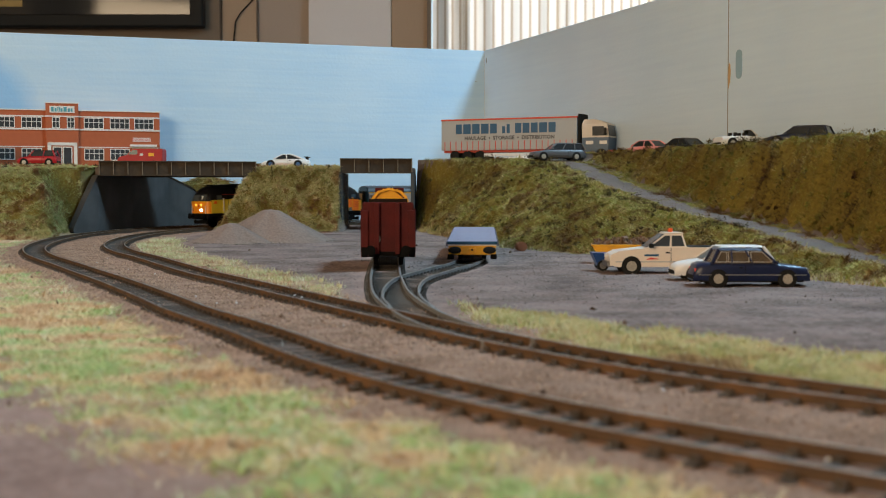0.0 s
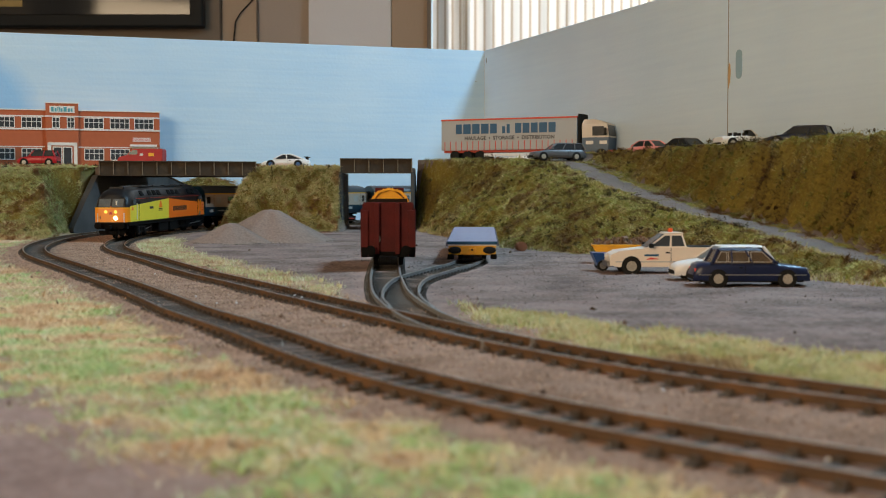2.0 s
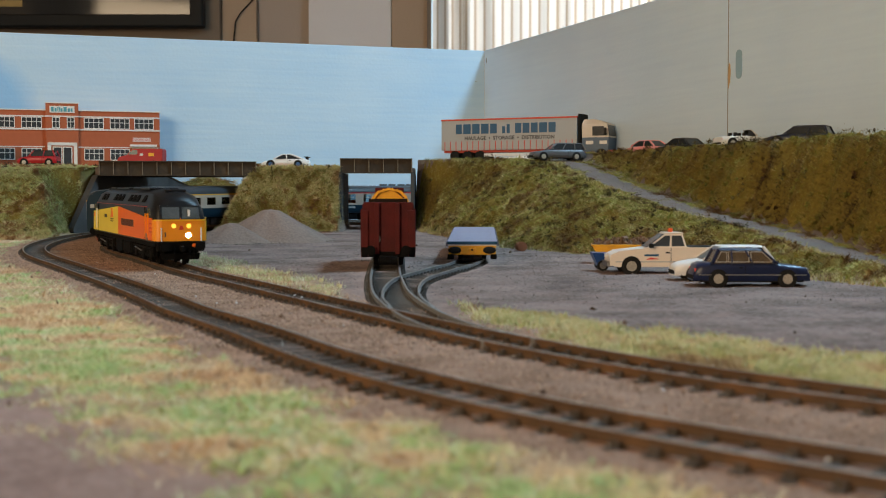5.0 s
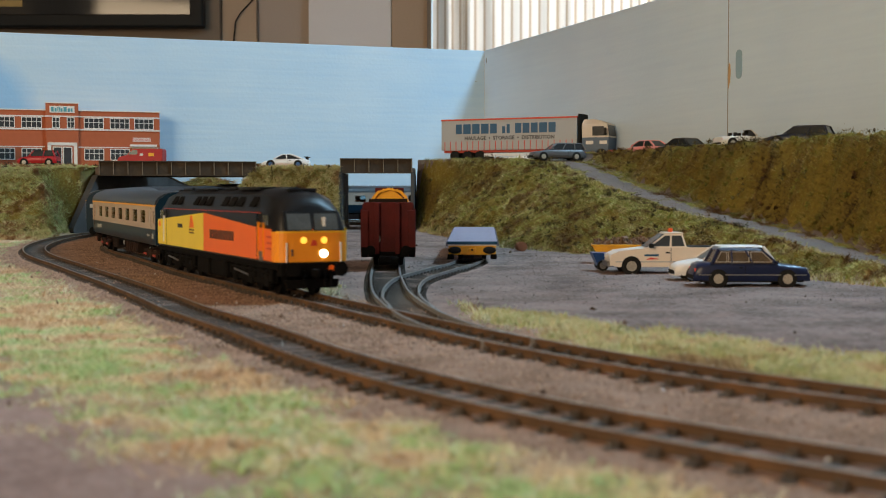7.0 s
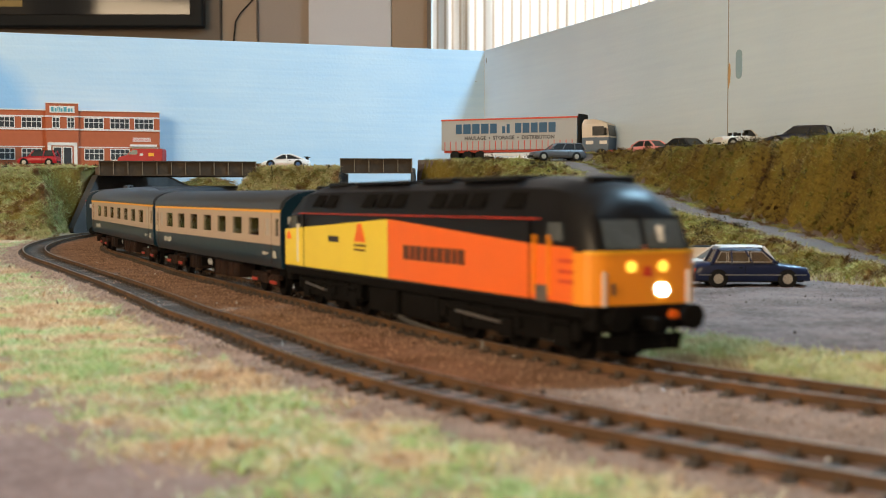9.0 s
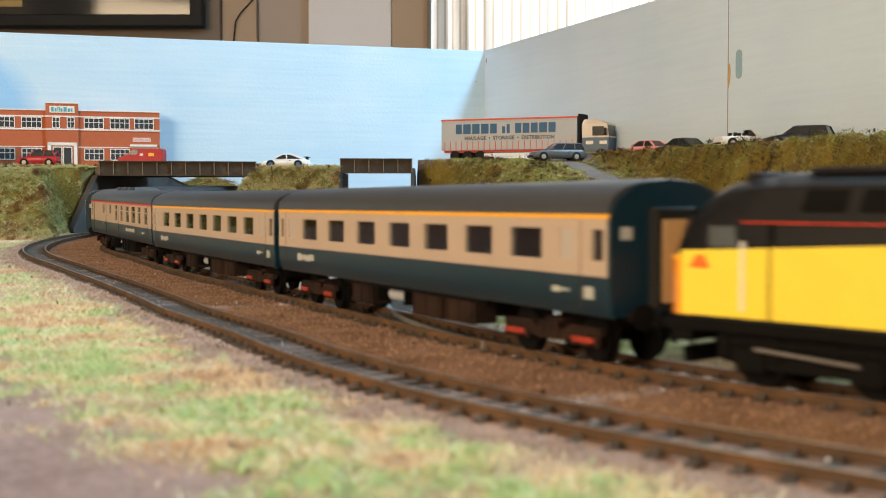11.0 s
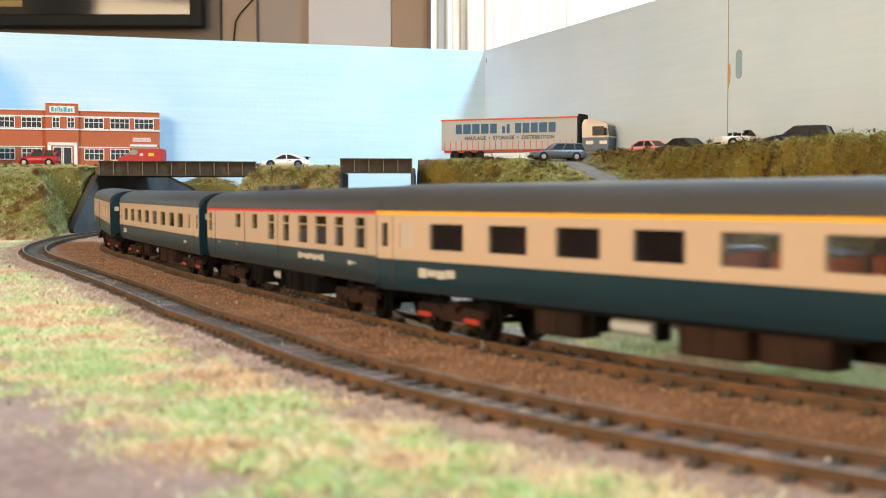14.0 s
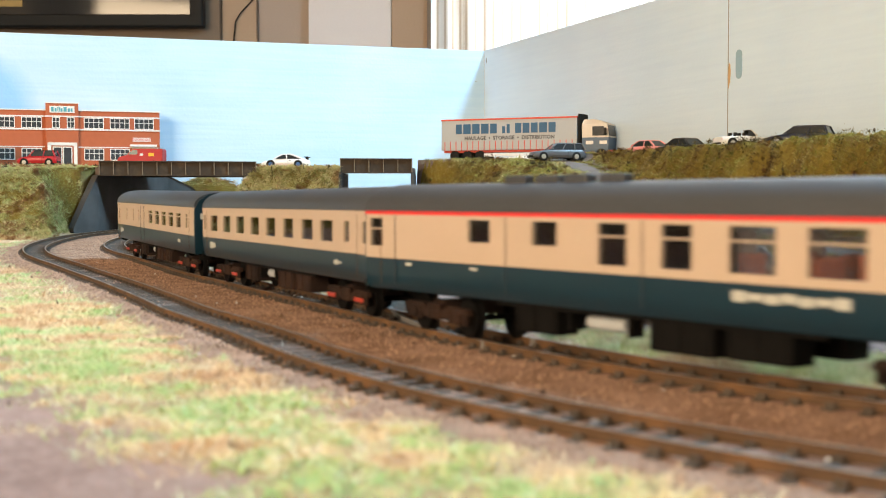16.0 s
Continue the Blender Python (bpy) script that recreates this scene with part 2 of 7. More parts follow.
def at(x, y, z=0.0, rz=0.0, rx=0.0, ry=0.0):
    return pose(x * MM, y * MM, z * MM, rx, ry, rz)


def box(bm, x0, x1, y0, y1, z0, z1, bevel=0.0):
    r = bmesh.ops.create_cube(bm, size=1.0)
    vs = r["verts"]
    for v in vs:
        v.co = Vector(((x0 + x1) / 2 + v.co.x * (x1 - x0), (y0 + y1) / 2 + v.co.y * (y1 - y0), (z0 + z1) / 2 + v.co.z * (z1 - z0)))
    if bevel:
        es = list({e for v in vs for e in v.link_edges})
        bmesh.ops.bevel(bm, geom=es, offset=bevel, segments=2, affect="EDGES", profile=0.5)
    return bm


def cyl(bm, c, axis, r, h, n=16, r2=None):
    """A cylinder round the point c along axis, of length h."""
    q = Vector(axis).to_track_quat("Z", "Y").to_matrix().to_4x4()
    bmesh.ops.create_cone(bm, cap_ends=True, segments=n, radius1=r, radius2=r if r2 is None else r2, depth=h, matrix=Matrix.Translation(c) @ q)
    return bm


def prism(bm, outline, y0, y1, plane="xz"):
    """A closed outline of (a, b) pairs, drawn in the plane named and drawn out along the third axis."""
    def p(a, b, c):
        return (a, c, b) if plane == "xz" else (a, b, c) if plane == "xy" else (c, a, b)
    lo = [bm.verts.new(p(a, b, y0)) for a, b in outline]
    hi = [bm.verts.new(p(a, b, y1)) for a, b in outline]
    n = len(outline)
    bm.faces.new(lo[::-1])
    bm.faces.new(hi)
    for i in range(n):
        bm.faces.new((lo[i], lo[(i + 1) % n], hi[(i + 1) % n], hi[i]))
    return bm


def loft(bm, rings, caps=True, closed=True):
    rows = [[bm.verts.new(p) for p in ring] for ring in rings]
    for a, b in zip(rows, rows[1:]):
        n = len(a)
        for i in range(n if closed else n - 1):
            j = (i + 1) % n
            bm.faces.new((a[i], a[j], b[j], b[i]))
    if caps and closed:
        bm.faces.new(rows[0][::-1])
        bm.faces.new(rows[-1])
    return bm


def fresh():
    return bmesh.new()


def lerp(x, xs, ys):
    return float(np.interp(x, xs, ys))


def text_object(name, body, size, depth, mat, parent, m, label=""):
    cu = bpy.data.curves.new(name, "FONT")
    cu.offset = size * 0.018 * MM
    cu.body, cu.size, cu.extrude, cu.align_x, cu.align_y, cu.resolution_u = body, size * MM, depth * MM, "CENTER", "CENTER", 2
    tmp = bpy.data.objects.new(name, cu)
    me = bpy.data.meshes.new_from_object(tmp)
    bpy.data.objects.remove(tmp)
    me.materials.clear()
    me.materials.append(mat)
    ob = new(name, me)
    ob.parent = parent
    ob.matrix_basis = m
    return tagged(ob, label) if label else ob


# ---- the lie of the land ----
def level(y):
    """Height of the rail tops above the near track, by distance into the layout."""
    return lerp(y, [0, 250, 400, 618, 763, 970, 1120, 1348, 1526, 1700, 3000], [0.8, 0.7, 0, -1.8, -1.8, -0.3, 1.2, 4.8, 7.2, 8, 8])


def curve_through(points, step=3.0):
    """A smooth line through the points, as evenly spaced places and the length along it."""
    p = np.array(points, float)
    p = np.vstack([2 * p[0] - p[1], p, 2 * p[-1] - p[-2]])
    out = []
    for a, b, c, d in zip(p, p[1:], p[2:], p[3:]):
        for k in range(24):
            u = k / 24
            out.append(0.5 * (2 * b + (c - a) * u + (2 * a - 5 * b + 4 * c - d) * u * u + (3 * b - a - 3 * c + d) * u ** 3))
    out = np.array(out + [p[-2]])
    s = np.r_[0, np.cumsum(np.hypot(*np.diff(out, axis=0).T))]
    n = np.arange(0, s[-1], step)
    return np.stack([np.interp(n, s, out[:, 0]), np.interp(n, s, out[:, 1])], 1), n


INNER = [(1000, 2060), (903, 2037), (811, 2012), (726, 1983), (635, 1954), (545, 1923), (456, 1891), (367, 1857), (279, 1822), (191, 1786), (103, 1749), (16, 1710), (-67, 1665), (-146, 1613), (-215, 1548), (-268, 1469), (-299, 1379), (-312, 1284), (-308, 1189), (-290, 1096), (-259, 1006), (-219, 920), (-181, 832), (-143, 746), (-102, 660), (-63, 573), (-25, 486), (14, 400), (62, 319), (124, 247), (188, 176), (246, 101), (300, 23), (349, -59), (393, -143), (431, -230), (465, -318), (493, -409), (516, -501), (534, -595)]
OUTER = [(400, 1930), (142, 1836), (-5, 1771), (-80, 1733), (-152, 1689), (-223, 1634), (-285, 1565), (-331, 1487), (-361, 1398), (-376, 1300),
         (-373, 1190), (-351, 1070), (-310, 953), (-251, 831), (-202, 729), (-161, 640), (-129, 565), (-103, 502), (-66, 424), (-39, 362), (-11, 309),
         (20, 262), (48, 229), (76, 201), (120, 160), (170, 112), (220, 60), (270, 5), (320, -60), (400, -200)]
SIDING = [(21, 386), (2, 436), (-12, 500), (-24, 590), (-32, 700), (-37, 805), (-42, 950), (-50, 1150), (-62, 1300), (-77, 1450), (-86, 1575)]
SPUR = [(-12, 505), (-19, 570), (-21, 640), (-17, 710), (-3, 780), (11, 835), (19, 885), (24, 965), (29, 1100)]
inner, inner_s = curve_through(INNER)
outer, outer_s = curve_through(OUTER)
siding, siding_s = curve_through(SIDING)
spur, spur_s = curve_through(SPUR)


def near_line(px, py, line):
    """Distance from many places to a line of places."""
    best = np.full(px.shape, 1e9)
    for x, y in line[::3]:
        best = np.minimum(best, (px - x) ** 2 + (py - y) ** 2)
    return np.sqrt(best)


def smooth(a, b, v):
    t = np.clip((v - a) / (b - a), 0, 1)
    return t * t * (3 - 2 * t)


def lumps(px, py, size, seed=0.0):
    """Soft uneven noise from a few crossed waves, about -1 to 1."""
    v = 0
    for k, (a, w) in enumerate(((0.3, 1.0), (1.7, 0.8), (2.6, 0.7), (4.1, 0.6), (5.3, 0.5))):
        f = 6.283 / size * (0.7 + 0.37 * k)
        v = v + w * np.sin((px * math.cos(a) + py * math.sin(a)) * f + seed + 1.9 * k + 1.3 * np.sin((px * math.sin(a) - py * math.cos(a)) * f * 0.6 + k))
    return v / 2.2


RAMP_Y = [560, 740, 830, 955, 1075, 1225, 1365, 1450]
RAMP_Z = [-3, -2, 4, 18, 30, 53, 82, 86]
RAMP_X = [330, 290, 273, 250, 216, 176, 137, 90]
BOARD_CORNER = (63, 1900)


def right_board_x(y):
    return 63 + 0.356 * (1900 - y)


def left_board_y(x):
    return 1900 + 0.331 * (x - 63)


def land(px, py):
    """Height of the ground, and what it is: 0 ballast and earth, 1 left bank, 2 mound between the bridges, 3 front of the hill, 4 back of the hill, 5 road."""
    lev = np.interp(py, [0, 250, 400, 618, 763, 970, 1120, 1348, 1526, 1700, 3000], [0.8, 0.7, 0, -1.8, -1.8, -0.3, 1.2, 4.8, 7.2, 8, 8])
    base = lev - 3.1 + 0.35 * lumps(px, py, 60) + 0.2 * lumps(px, py, 17, 2.0)
    z, kind = base.copy(), np.zeros(px.shape, int)
    rough = 4.6 * lumps(px, py, 55, 1.0) + 3.8 * lumps(px, py, 23, 3.0) + 1.9 * lumps(px, py, 11, 4.0)

    def raise_to(h, what, mask):
        m = mask & (h > z)
        z[m] = h[m]
        kind[m] = what
    # left bank, with the forecourt on top
    edge = -400 - 0.12 * (py - 1290) + 3 * lumps(px, py, 70)
    f = np.minimum(smooth(1262, 1385, py + 0.10 * (px + 450)), smooth(0, 42, edge - px + smooth(1380, 1420, py) * 60))
    top = 75 + 6 * smooth(1390, 1560, py)
    raise_to(base + (top - base) * f + rough * np.clip(4 * f * (1 - f), 0, 1) * (f < 0.97), 1, (f > 0.02) & (px < -395 - 11 * smooth(1375, 1392, py)) & (py < left_board_y(px) + 4) & (px > -1000))
    # mound between the bridges, carrying the road
    f = np.minimum.reduce([smooth(1380, 1452, py), smooth(-262, -214, px + 0.1 * (py - 1440)), 1 - smooth(1545, 1552, py + 0.3 * (px + 170)), 1 - smooth(-122, -119, px)])
    raise_to(base + (76 - base) * f + rough * np.clip(4 * f * (1 - f), 0, 1) * 1.2 + 2.2 * np.exp(-((f - 0.93) / 0.05) ** 2), 2, f > 0.02)
    # low bank at the very back, past the tracks
    f = np.clip(1 - ((px + 322) / 78) ** 2 - ((py - 1706) / 46) ** 2, 0, 1) ** 0.6
    raise_to(base + (68 - base) * f + rough * np.clip(4 * f * (1 - f), 0, 1), 6, (f > 0.02) & (near_line(px, py, outer) > 22))
    # hill: front slope, ramp, back slope
    rx, rz = np.interp(py, RAMP_Y, RAMP_X), np.interp(py, RAMP_Y, RAMP_Z)
    foot = np.interp(py, [560, 640, 740, 862, 1002, 1087, 1380, 1490], [300, 252, 212, 199, 117, 57, -18, -33]) + 4 * lumps(px, py, 80)
    brow = np.minimum(rx - 21, np.interp(py, [1300, 1365, 1450, 1500], [400, 113, 40, -33]))
    back = 1600 + 0.42 * (px + 33)
    inside = (px > -34) & (py < back) & (py > 560) & (px < right_board_x(py) + 10)
    f = np.clip((px - foot) / np.maximum(brow - foot, 4), 0, 1)
    f = np.sin(f * math.pi / 2) ** 1.1
    raise_to(np.where(f > 0, base + (np.maximum(rz, base) - base) * f, -99) + rough * np.clip(3.2 * f * (1 - f), 0, 1) + 5.0 * np.exp(-((f - 0.9) / 0.08) ** 2) * (py < 1490), 3, inside & (f > 0.01))
    on_ramp = inside & (np.abs(px - rx) < 21) & (py < 1420) & (py > 700)
    z[on_ramp] = np.maximum(rz, base)[on_ramp] + 0.3 * lumps(px, py, 30)[on_ramp]
    kind[on_ramp] = 5
    plateau = inside & (px > np.maximum(brow, foot)) & (py >= 1365)
    z[plateau], kind[plateau] = np.interp(py, [1365, 1450], [82, 86.5])[plateau], 5
    crest = 89 + 2.2 * lumps(px, py, 70, 5.0) - 4.5 * smooth(62, 76, px - rx)
    g = smooth(19, 60, px - rx + 5 * lumps(px, py, 60, 2))
    g = np.where(py > 1365, smooth(0, 45, (px - 150) * 0.75 + (1480 - py) * 0.5), g)
    raise_to(np.maximum(rz, base) + (crest - np.maximum(rz, base)) * g + rough * np.clip(4 * g * (1 - g), 0, 1) + 4.0 * np.exp(-((g - 0.93) / 0.06) ** 2), 4, inside & (g > 0.03) & (px > rx + 15) & (py < 1460))
    return z, kind


def land_z(x, y):
    z, _ = land(np.array([float(x)]), np.array([float(y)]))
    return float(z[0])


# ---- ground material: earth, ballast, turf ground and yard, told apart by painted-in zones ----
def ground_material():
    m = bpy.data.materials.new("scenic_ground")
    m.use_nodes = True
    n, lk = m.node_tree.nodes, m.node_tree.links
    b = n["Principled BSDF"]
    b.inputs["Roughness"].default_value = 0.95
    b.inputs["Specular IOR Level"].default_value = 0.2
    co = n.new("ShaderNodeTexCoord")
    zone = n.new("ShaderNodeVertexColor")
    zone.layer_name = "zone"
    sep = n.new("ShaderNodeSeparateColor")
    lk.new(zone.outputs["Color"], sep.inputs["Color"])

    def speckle(dark, light, scale, contrast):
        v = n.new("ShaderNodeTexNoise")
        v.inputs["Scale"].default_value, v.inputs["Detail"].default_value = scale, 5
        lk.new(co.outputs["Object"], v.inputs["Vector"])
        w = n.new("ShaderNodeTexNoise")
        w.inputs["Scale"].default_value, w.inputs["Detail"].default_value = scale * 0.05, 4
        lk.new(co.outputs["Object"], w.inputs["Vector"])
        a = n.new("ShaderNodeMath")
        a.operation = "ADD"
        lk.new(v.outputs["Fac"], a.inputs[0])
        lk.new(w.outputs["Fac"], a.inputs[1])
        r = n.new("ShaderNodeMapRange")
        r.inputs["From Min"].default_value, r.inputs["From Max"].default_value = 1 - contrast, 1 + contrast
        lk.new(a.outputs[0], r.inputs["Value"])
        x = n.new("ShaderNodeMix")
        x.data_type = "RGBA"
        x.inputs["A"].default_value, x.inputs["B"].default_value = (*dark, 1), (*light, 1)
        lk.new(r.outputs["Result"], x.inputs["Factor"])
        return x.outputs["Result"], v.outputs["Fac"]
    ballast, grain = speckle((0.20, 0.112, 0.066), (0.45, 0.288, 0.21), 1100, 0.26)
    yard, _ = speckle((0.125, 0.086, 0.072), (0.32, 0.235, 0.205), 420, 0.20)
    turf, _ = speckle((0.085, 0.055, 0.012), (0.22, 0.165, 0.03), 380, 0.28)
    verge, _ = speckle((0.32, 0.20, 0.12), (0.62, 0.46, 0.28), 300, 0.24)
    earth, _ = speckle((0.24, 0.155, 0.13), (0.44, 0.30, 0.255), 500, 0.26)

    def over(a, b2, fac):
        x = n.new("ShaderNodeMix")
        x.data_type = "RGBA"
        lk.new(a, x.inputs["A"])
        lk.new(b2, x.inputs["B"])
        lk.new(fac, x.inputs["Factor"])
        return x.outputs["Result"]
    c = over(earth, ballast, sep.outputs["Green"])
    c = over(c, yard, sep.outputs["Blue"])
    c = over(c, verge, sep.outputs["Red"])
    c = over(c, turf, zone.outputs["Alpha"])
    lk.new(c, b.inputs["Base Color"])
    bp = n.new("ShaderNodeBump")
    bp.inputs["Strength"].default_value, bp.inputs["Distance"].default_value = 0.9, 0.0008
    lk.new(grain, bp.inputs["Height"])
    lk.new(bp.outputs["Normal"], b.inputs["Normal"])
    return m


M["ground"] = ground_material()


def zones(px, py):
    da, db = near_line(px, py, outer), near_line(px, py, inner)
    ds = np.minimum(near_line(px, py, siding), near_line(px, py, spur))
    # which side of the outer line: the viewer's side has more distance to the inner line
    front = (db > 66) & (da < db)
    w = lumps(px, py, 45, 0.5) + 0.6 * lumps(px, py, 17, 1.5)
    near_grass = front * smooth(23, 36, da + 5 * w) * (1 - smooth(66, 92, da + 9 * w))
    side = (~front) & (da > 60)
    strip = side * smooth(19, 26, db + 3 * w) * (1 - smooth(44 + 16 * smooth(10, 110, px), 62 + 20 * smooth(10, 110, px), db + 8 * w)) * smooth(20, 34, ds + 3 * w) * (py < 1250)
    grass = np.clip(np.maximum(near_grass, strip * np.clip(0.85 + 0.5 * w, 0, 1)), 0, 1)
    ballast = np.maximum(1 - smooth(28, 44, da + 6 * w), 1 - smooth(20, 36, db + 4 * w))
    ballast = np.maximum(ballast, ((da < 66) & (db < 66)) * 1.0)
    yard = side * smooth(34, 54, db + 6 * w) * np.clip(0.95 + 0.3 * w, 0, 1) * (0.25 + 0.75 * smooth(12, 22, ds + 3 * w))
    yard = np.maximum(yard, 0.75 * (np.minimum(da, db) < 7.5))
    return grass, ballast, yard


def build_ground():
    xs = np.r_[np.arange(-1300, -720, 40), np.arange(-720, 480, 5.0), np.arange(480, 1301, 40)]
    ys = np.r_[np.arange(-900, 120, 40), np.arange(120, 1700, 5.0), np.arange(1700, 2400, 40)]
    gx, gy = np.meshgrid(xs, ys)
    z, kind = land(gx.ravel(), gy.ravel())
    g, b, y = zones(gx.ravel(), gy.ravel())
    nx, ny = len(xs), len(ys)
    co = np.stack([gx.ravel(), gy.ravel(), z], 1) * MM
    i = (np.arange(ny - 1)[:, None] * nx + np.arange(nx - 1)[None, :]).ravel()
    quad = np.stack([i, i + 1, i + nx + 1, i + nx], 1)
    owner = np.max(kind[quad], axis=1)
    colour = np.stack([g, b, np.where(kind == 5, 1, y), ((kind >= 1) & (kind != 5)) * 1.0], 1)
    names = {0: ("ground", "brown and grey scenic ground with ballast and a yard", "ground"),
             1: ("embankment", "grassy model embankment beneath the brick factory", "embankment"),
             2: ("embankment", "grassy model mound between the two bridges", "embankment"),
             3: ("embankment", "steep grassy hillside with bushes below the ramp", "embankment"),
             4: ("embankment", "long grassy bank above the ramp, cars along its top", "embankment"),
             6: ("embankment", "low grassy bank behind the tracks at the backscene", "embankment"),
             5: ("road", "worn grey ramp and road surface", "road")}
    for k, (name, label, cat) in names.items():
        q = quad[owner == k]
        used, inv = np.unique(q, return_inverse=True)
        me = bpy.data.meshes.new(name)
        me.from_pydata(co[used].tolist(), [], inv.reshape(-1, 4).tolist())
        layer = me.color_attributes.new("zone", "FLOAT_COLOR", "POINT")
        layer.data.foreach_set("color", colour[used].astype(np.float32).ravel())
        me.polygons.foreach_set("use_smooth", [True] * len(me.polygons))
        me.materials.append(M["road"] if k == 5 else M["ground"])
        tagged(new(name, me), label, cat, kind="structure")


build_ground()


# ---- room ----
def slab(name, x0, x1, y0, y1, z0, z1, mat, label, category):
    """A piece of the room, in metres."""
    return tagged(mesh_object(name, box(fresh(), x0 * 1000, x1 * 1000, y0 * 1000, y1 * 1000, z0 * 1000, z1 * 1000), mat), label, category, kind="structure")


def build_room():
    slab("floor", -2.6, 2.6, -1.7, 4.0, -1.02, -0.95, M["carpet"], "brown carpeted room floor", "floor")
    slab("ceiling", -2.6, 2.6, -1.7, 4.0, 1.5, 1.56, M["ceiling_paint"], "white painted room ceiling", "ceiling")
    # walls out of view; their beige keeps bounced fill low to deepen shade
    slab("wall_west", -2.66, -2.6, -1.7, 4.0, -1.0, 1.5, M["wall_beige"], "plain beige room wall", "wall")
    slab("wall_east", 2.6, 2.66, -1.7, 4.0, -1.0, 1.5, M["wall_beige"], "plain beige room wall", "wall")
    # south wall, out of view, with an opening for the added window
    slab("wall_south", -2.6, -2.45, -1.76, -1.7, -1.0, 1.5, M["wall_beige"], "plain beige room wall beside the window", "wall")
    slab("wall_south", -0.95, 2.6, -1.76, -1.7, -1.0, 1.5, M["wall_beige"], "plain beige room wall beside the window", "wall")
    slab("wall_south", -2.45, -0.95, -1.76, -1.7, -1.0, 0.1, M["wall_beige"], "plain beige room wall below the window", "wall")
    slab("wall_south", -2.45, -0.95, -1.76, -1.7, 1.38, 1.5, M["wall_beige"], "plain beige room wall above the window", "wall")
    # north wall: taupe chimney side, tan returns, white panel, then the curtained window
    slab("wall_north", -2.6, -0.643, 3.60, 3.70, -1.0, 1.5, M["wall_taupe"], "taupe painted room wall behind the screen", "wall")
    slab("wall_north", -0.640, -0.542, 3.63, 3.70, -1.0, 1.5, M["wall_tan"], "tan painted wall strip", "wall")
    slab("wall_north", -0.540, -0.388, 3.66, 3.74, -1.0, 1.5, M["wall_stone"], "pale stone-coloured wall return", "wall")
    slab("wall_north", -0.386, -0.150, 3.60, 3.70, -1.0, 1.5, M["wall_white"], "white painted wall panel", "wall")
    slab("wall_north", -0.148, -0.035, 3.605, 3.70, -1.0, 1.5, M["wall_tan"], "tan painted wall beside the curtain", "wall")
    slab("wall_north", -0.033, 2.6, 3.86, 3.94, -1.0, 0.05, M["wall_white"], "pale wall below the curtained window", "wall")
    slab("wall_north", 1.95, 2.6, 3.86, 3.94, 0.05, 1.5, M["wall_white"], "pale wall beside the curtained window", "wall")
    slab("wall_north", -0.033, 1.95, 3.86, 3.94, 1.42, 1.5, M["wall_white"], "pale wall above the curtained window", "wall")
    slab("trim", -0.046, -0.034, 3.58, 3.604, -1.0, 1.5, M["wall_taupe"], "brown corner trim beside the curtain", "trim")


build_room()


def build_support():
    """What the layout rests on, and the unseen light fittings added to the room."""
    tb = thing("layout_table", at(0, 0), "plywood baseboard on timber legs carrying the railway", "table")
    part("board_top", box(fresh(), -1300, 1300, -900, 2390, -40, -12), M["plywood"], tb, "plywood baseboard")
    leg = None
    for x in (-1250, 0, 1250):
        for y in (-850, 700, 2330):
            if leg is None:
                leg = part("leg", box(fresh(), -30, 30, -30, 30, -950, -40, 2), M["plywood"], tb, "square timber leg")
                leg.matrix_basis = at(x, y)
            else:
                share("leg", leg, tb, at(x, y), "square timber leg")
    # unseen panel, added as a body for the cool overhead light
    lamp = thing("added_light_panel", at(850, 1000, 0), "unseen square white panel added above the cool overhead light", "ceiling light")
    part("frame", box(fresh(), -215, 215, -215, 215, 1440, 1500, 4), M["ghost_white"], lamp)
    part("diffuser", box(fresh(), -190, 190, -190, 190, 1428, 1442, 3), M["diffuser"], lamp, "glowing diffuser of the added panel")
    # unseen window, added to go with the warm light behind the viewer
    win = thing("added_window", at(-1700, -1730, 740), "unseen white framed window added behind the warm front light", "window", kind="structure")
    for x in (-750, -20, 710):
        part("window_frame", box(fresh(), x, x + 40, -20, 20, -640, 640, 3), M["ghost_white"], win)
    for z in (-640, 600):
        part("window_frame", box(fresh(), -710, -20, -20, 20, z, z + 40), M["ghost_white"], win)
        part("window_frame", box(fresh(), 20, 710, -20, 20, z, z + 40), M["ghost_white"], win)
    for x in (-710, 20):
        p = part("pane", box(fresh(), x, x + 690, -3, 3, -600, 600), GLASS, win)
        p.visible_shadow = False


build_support()


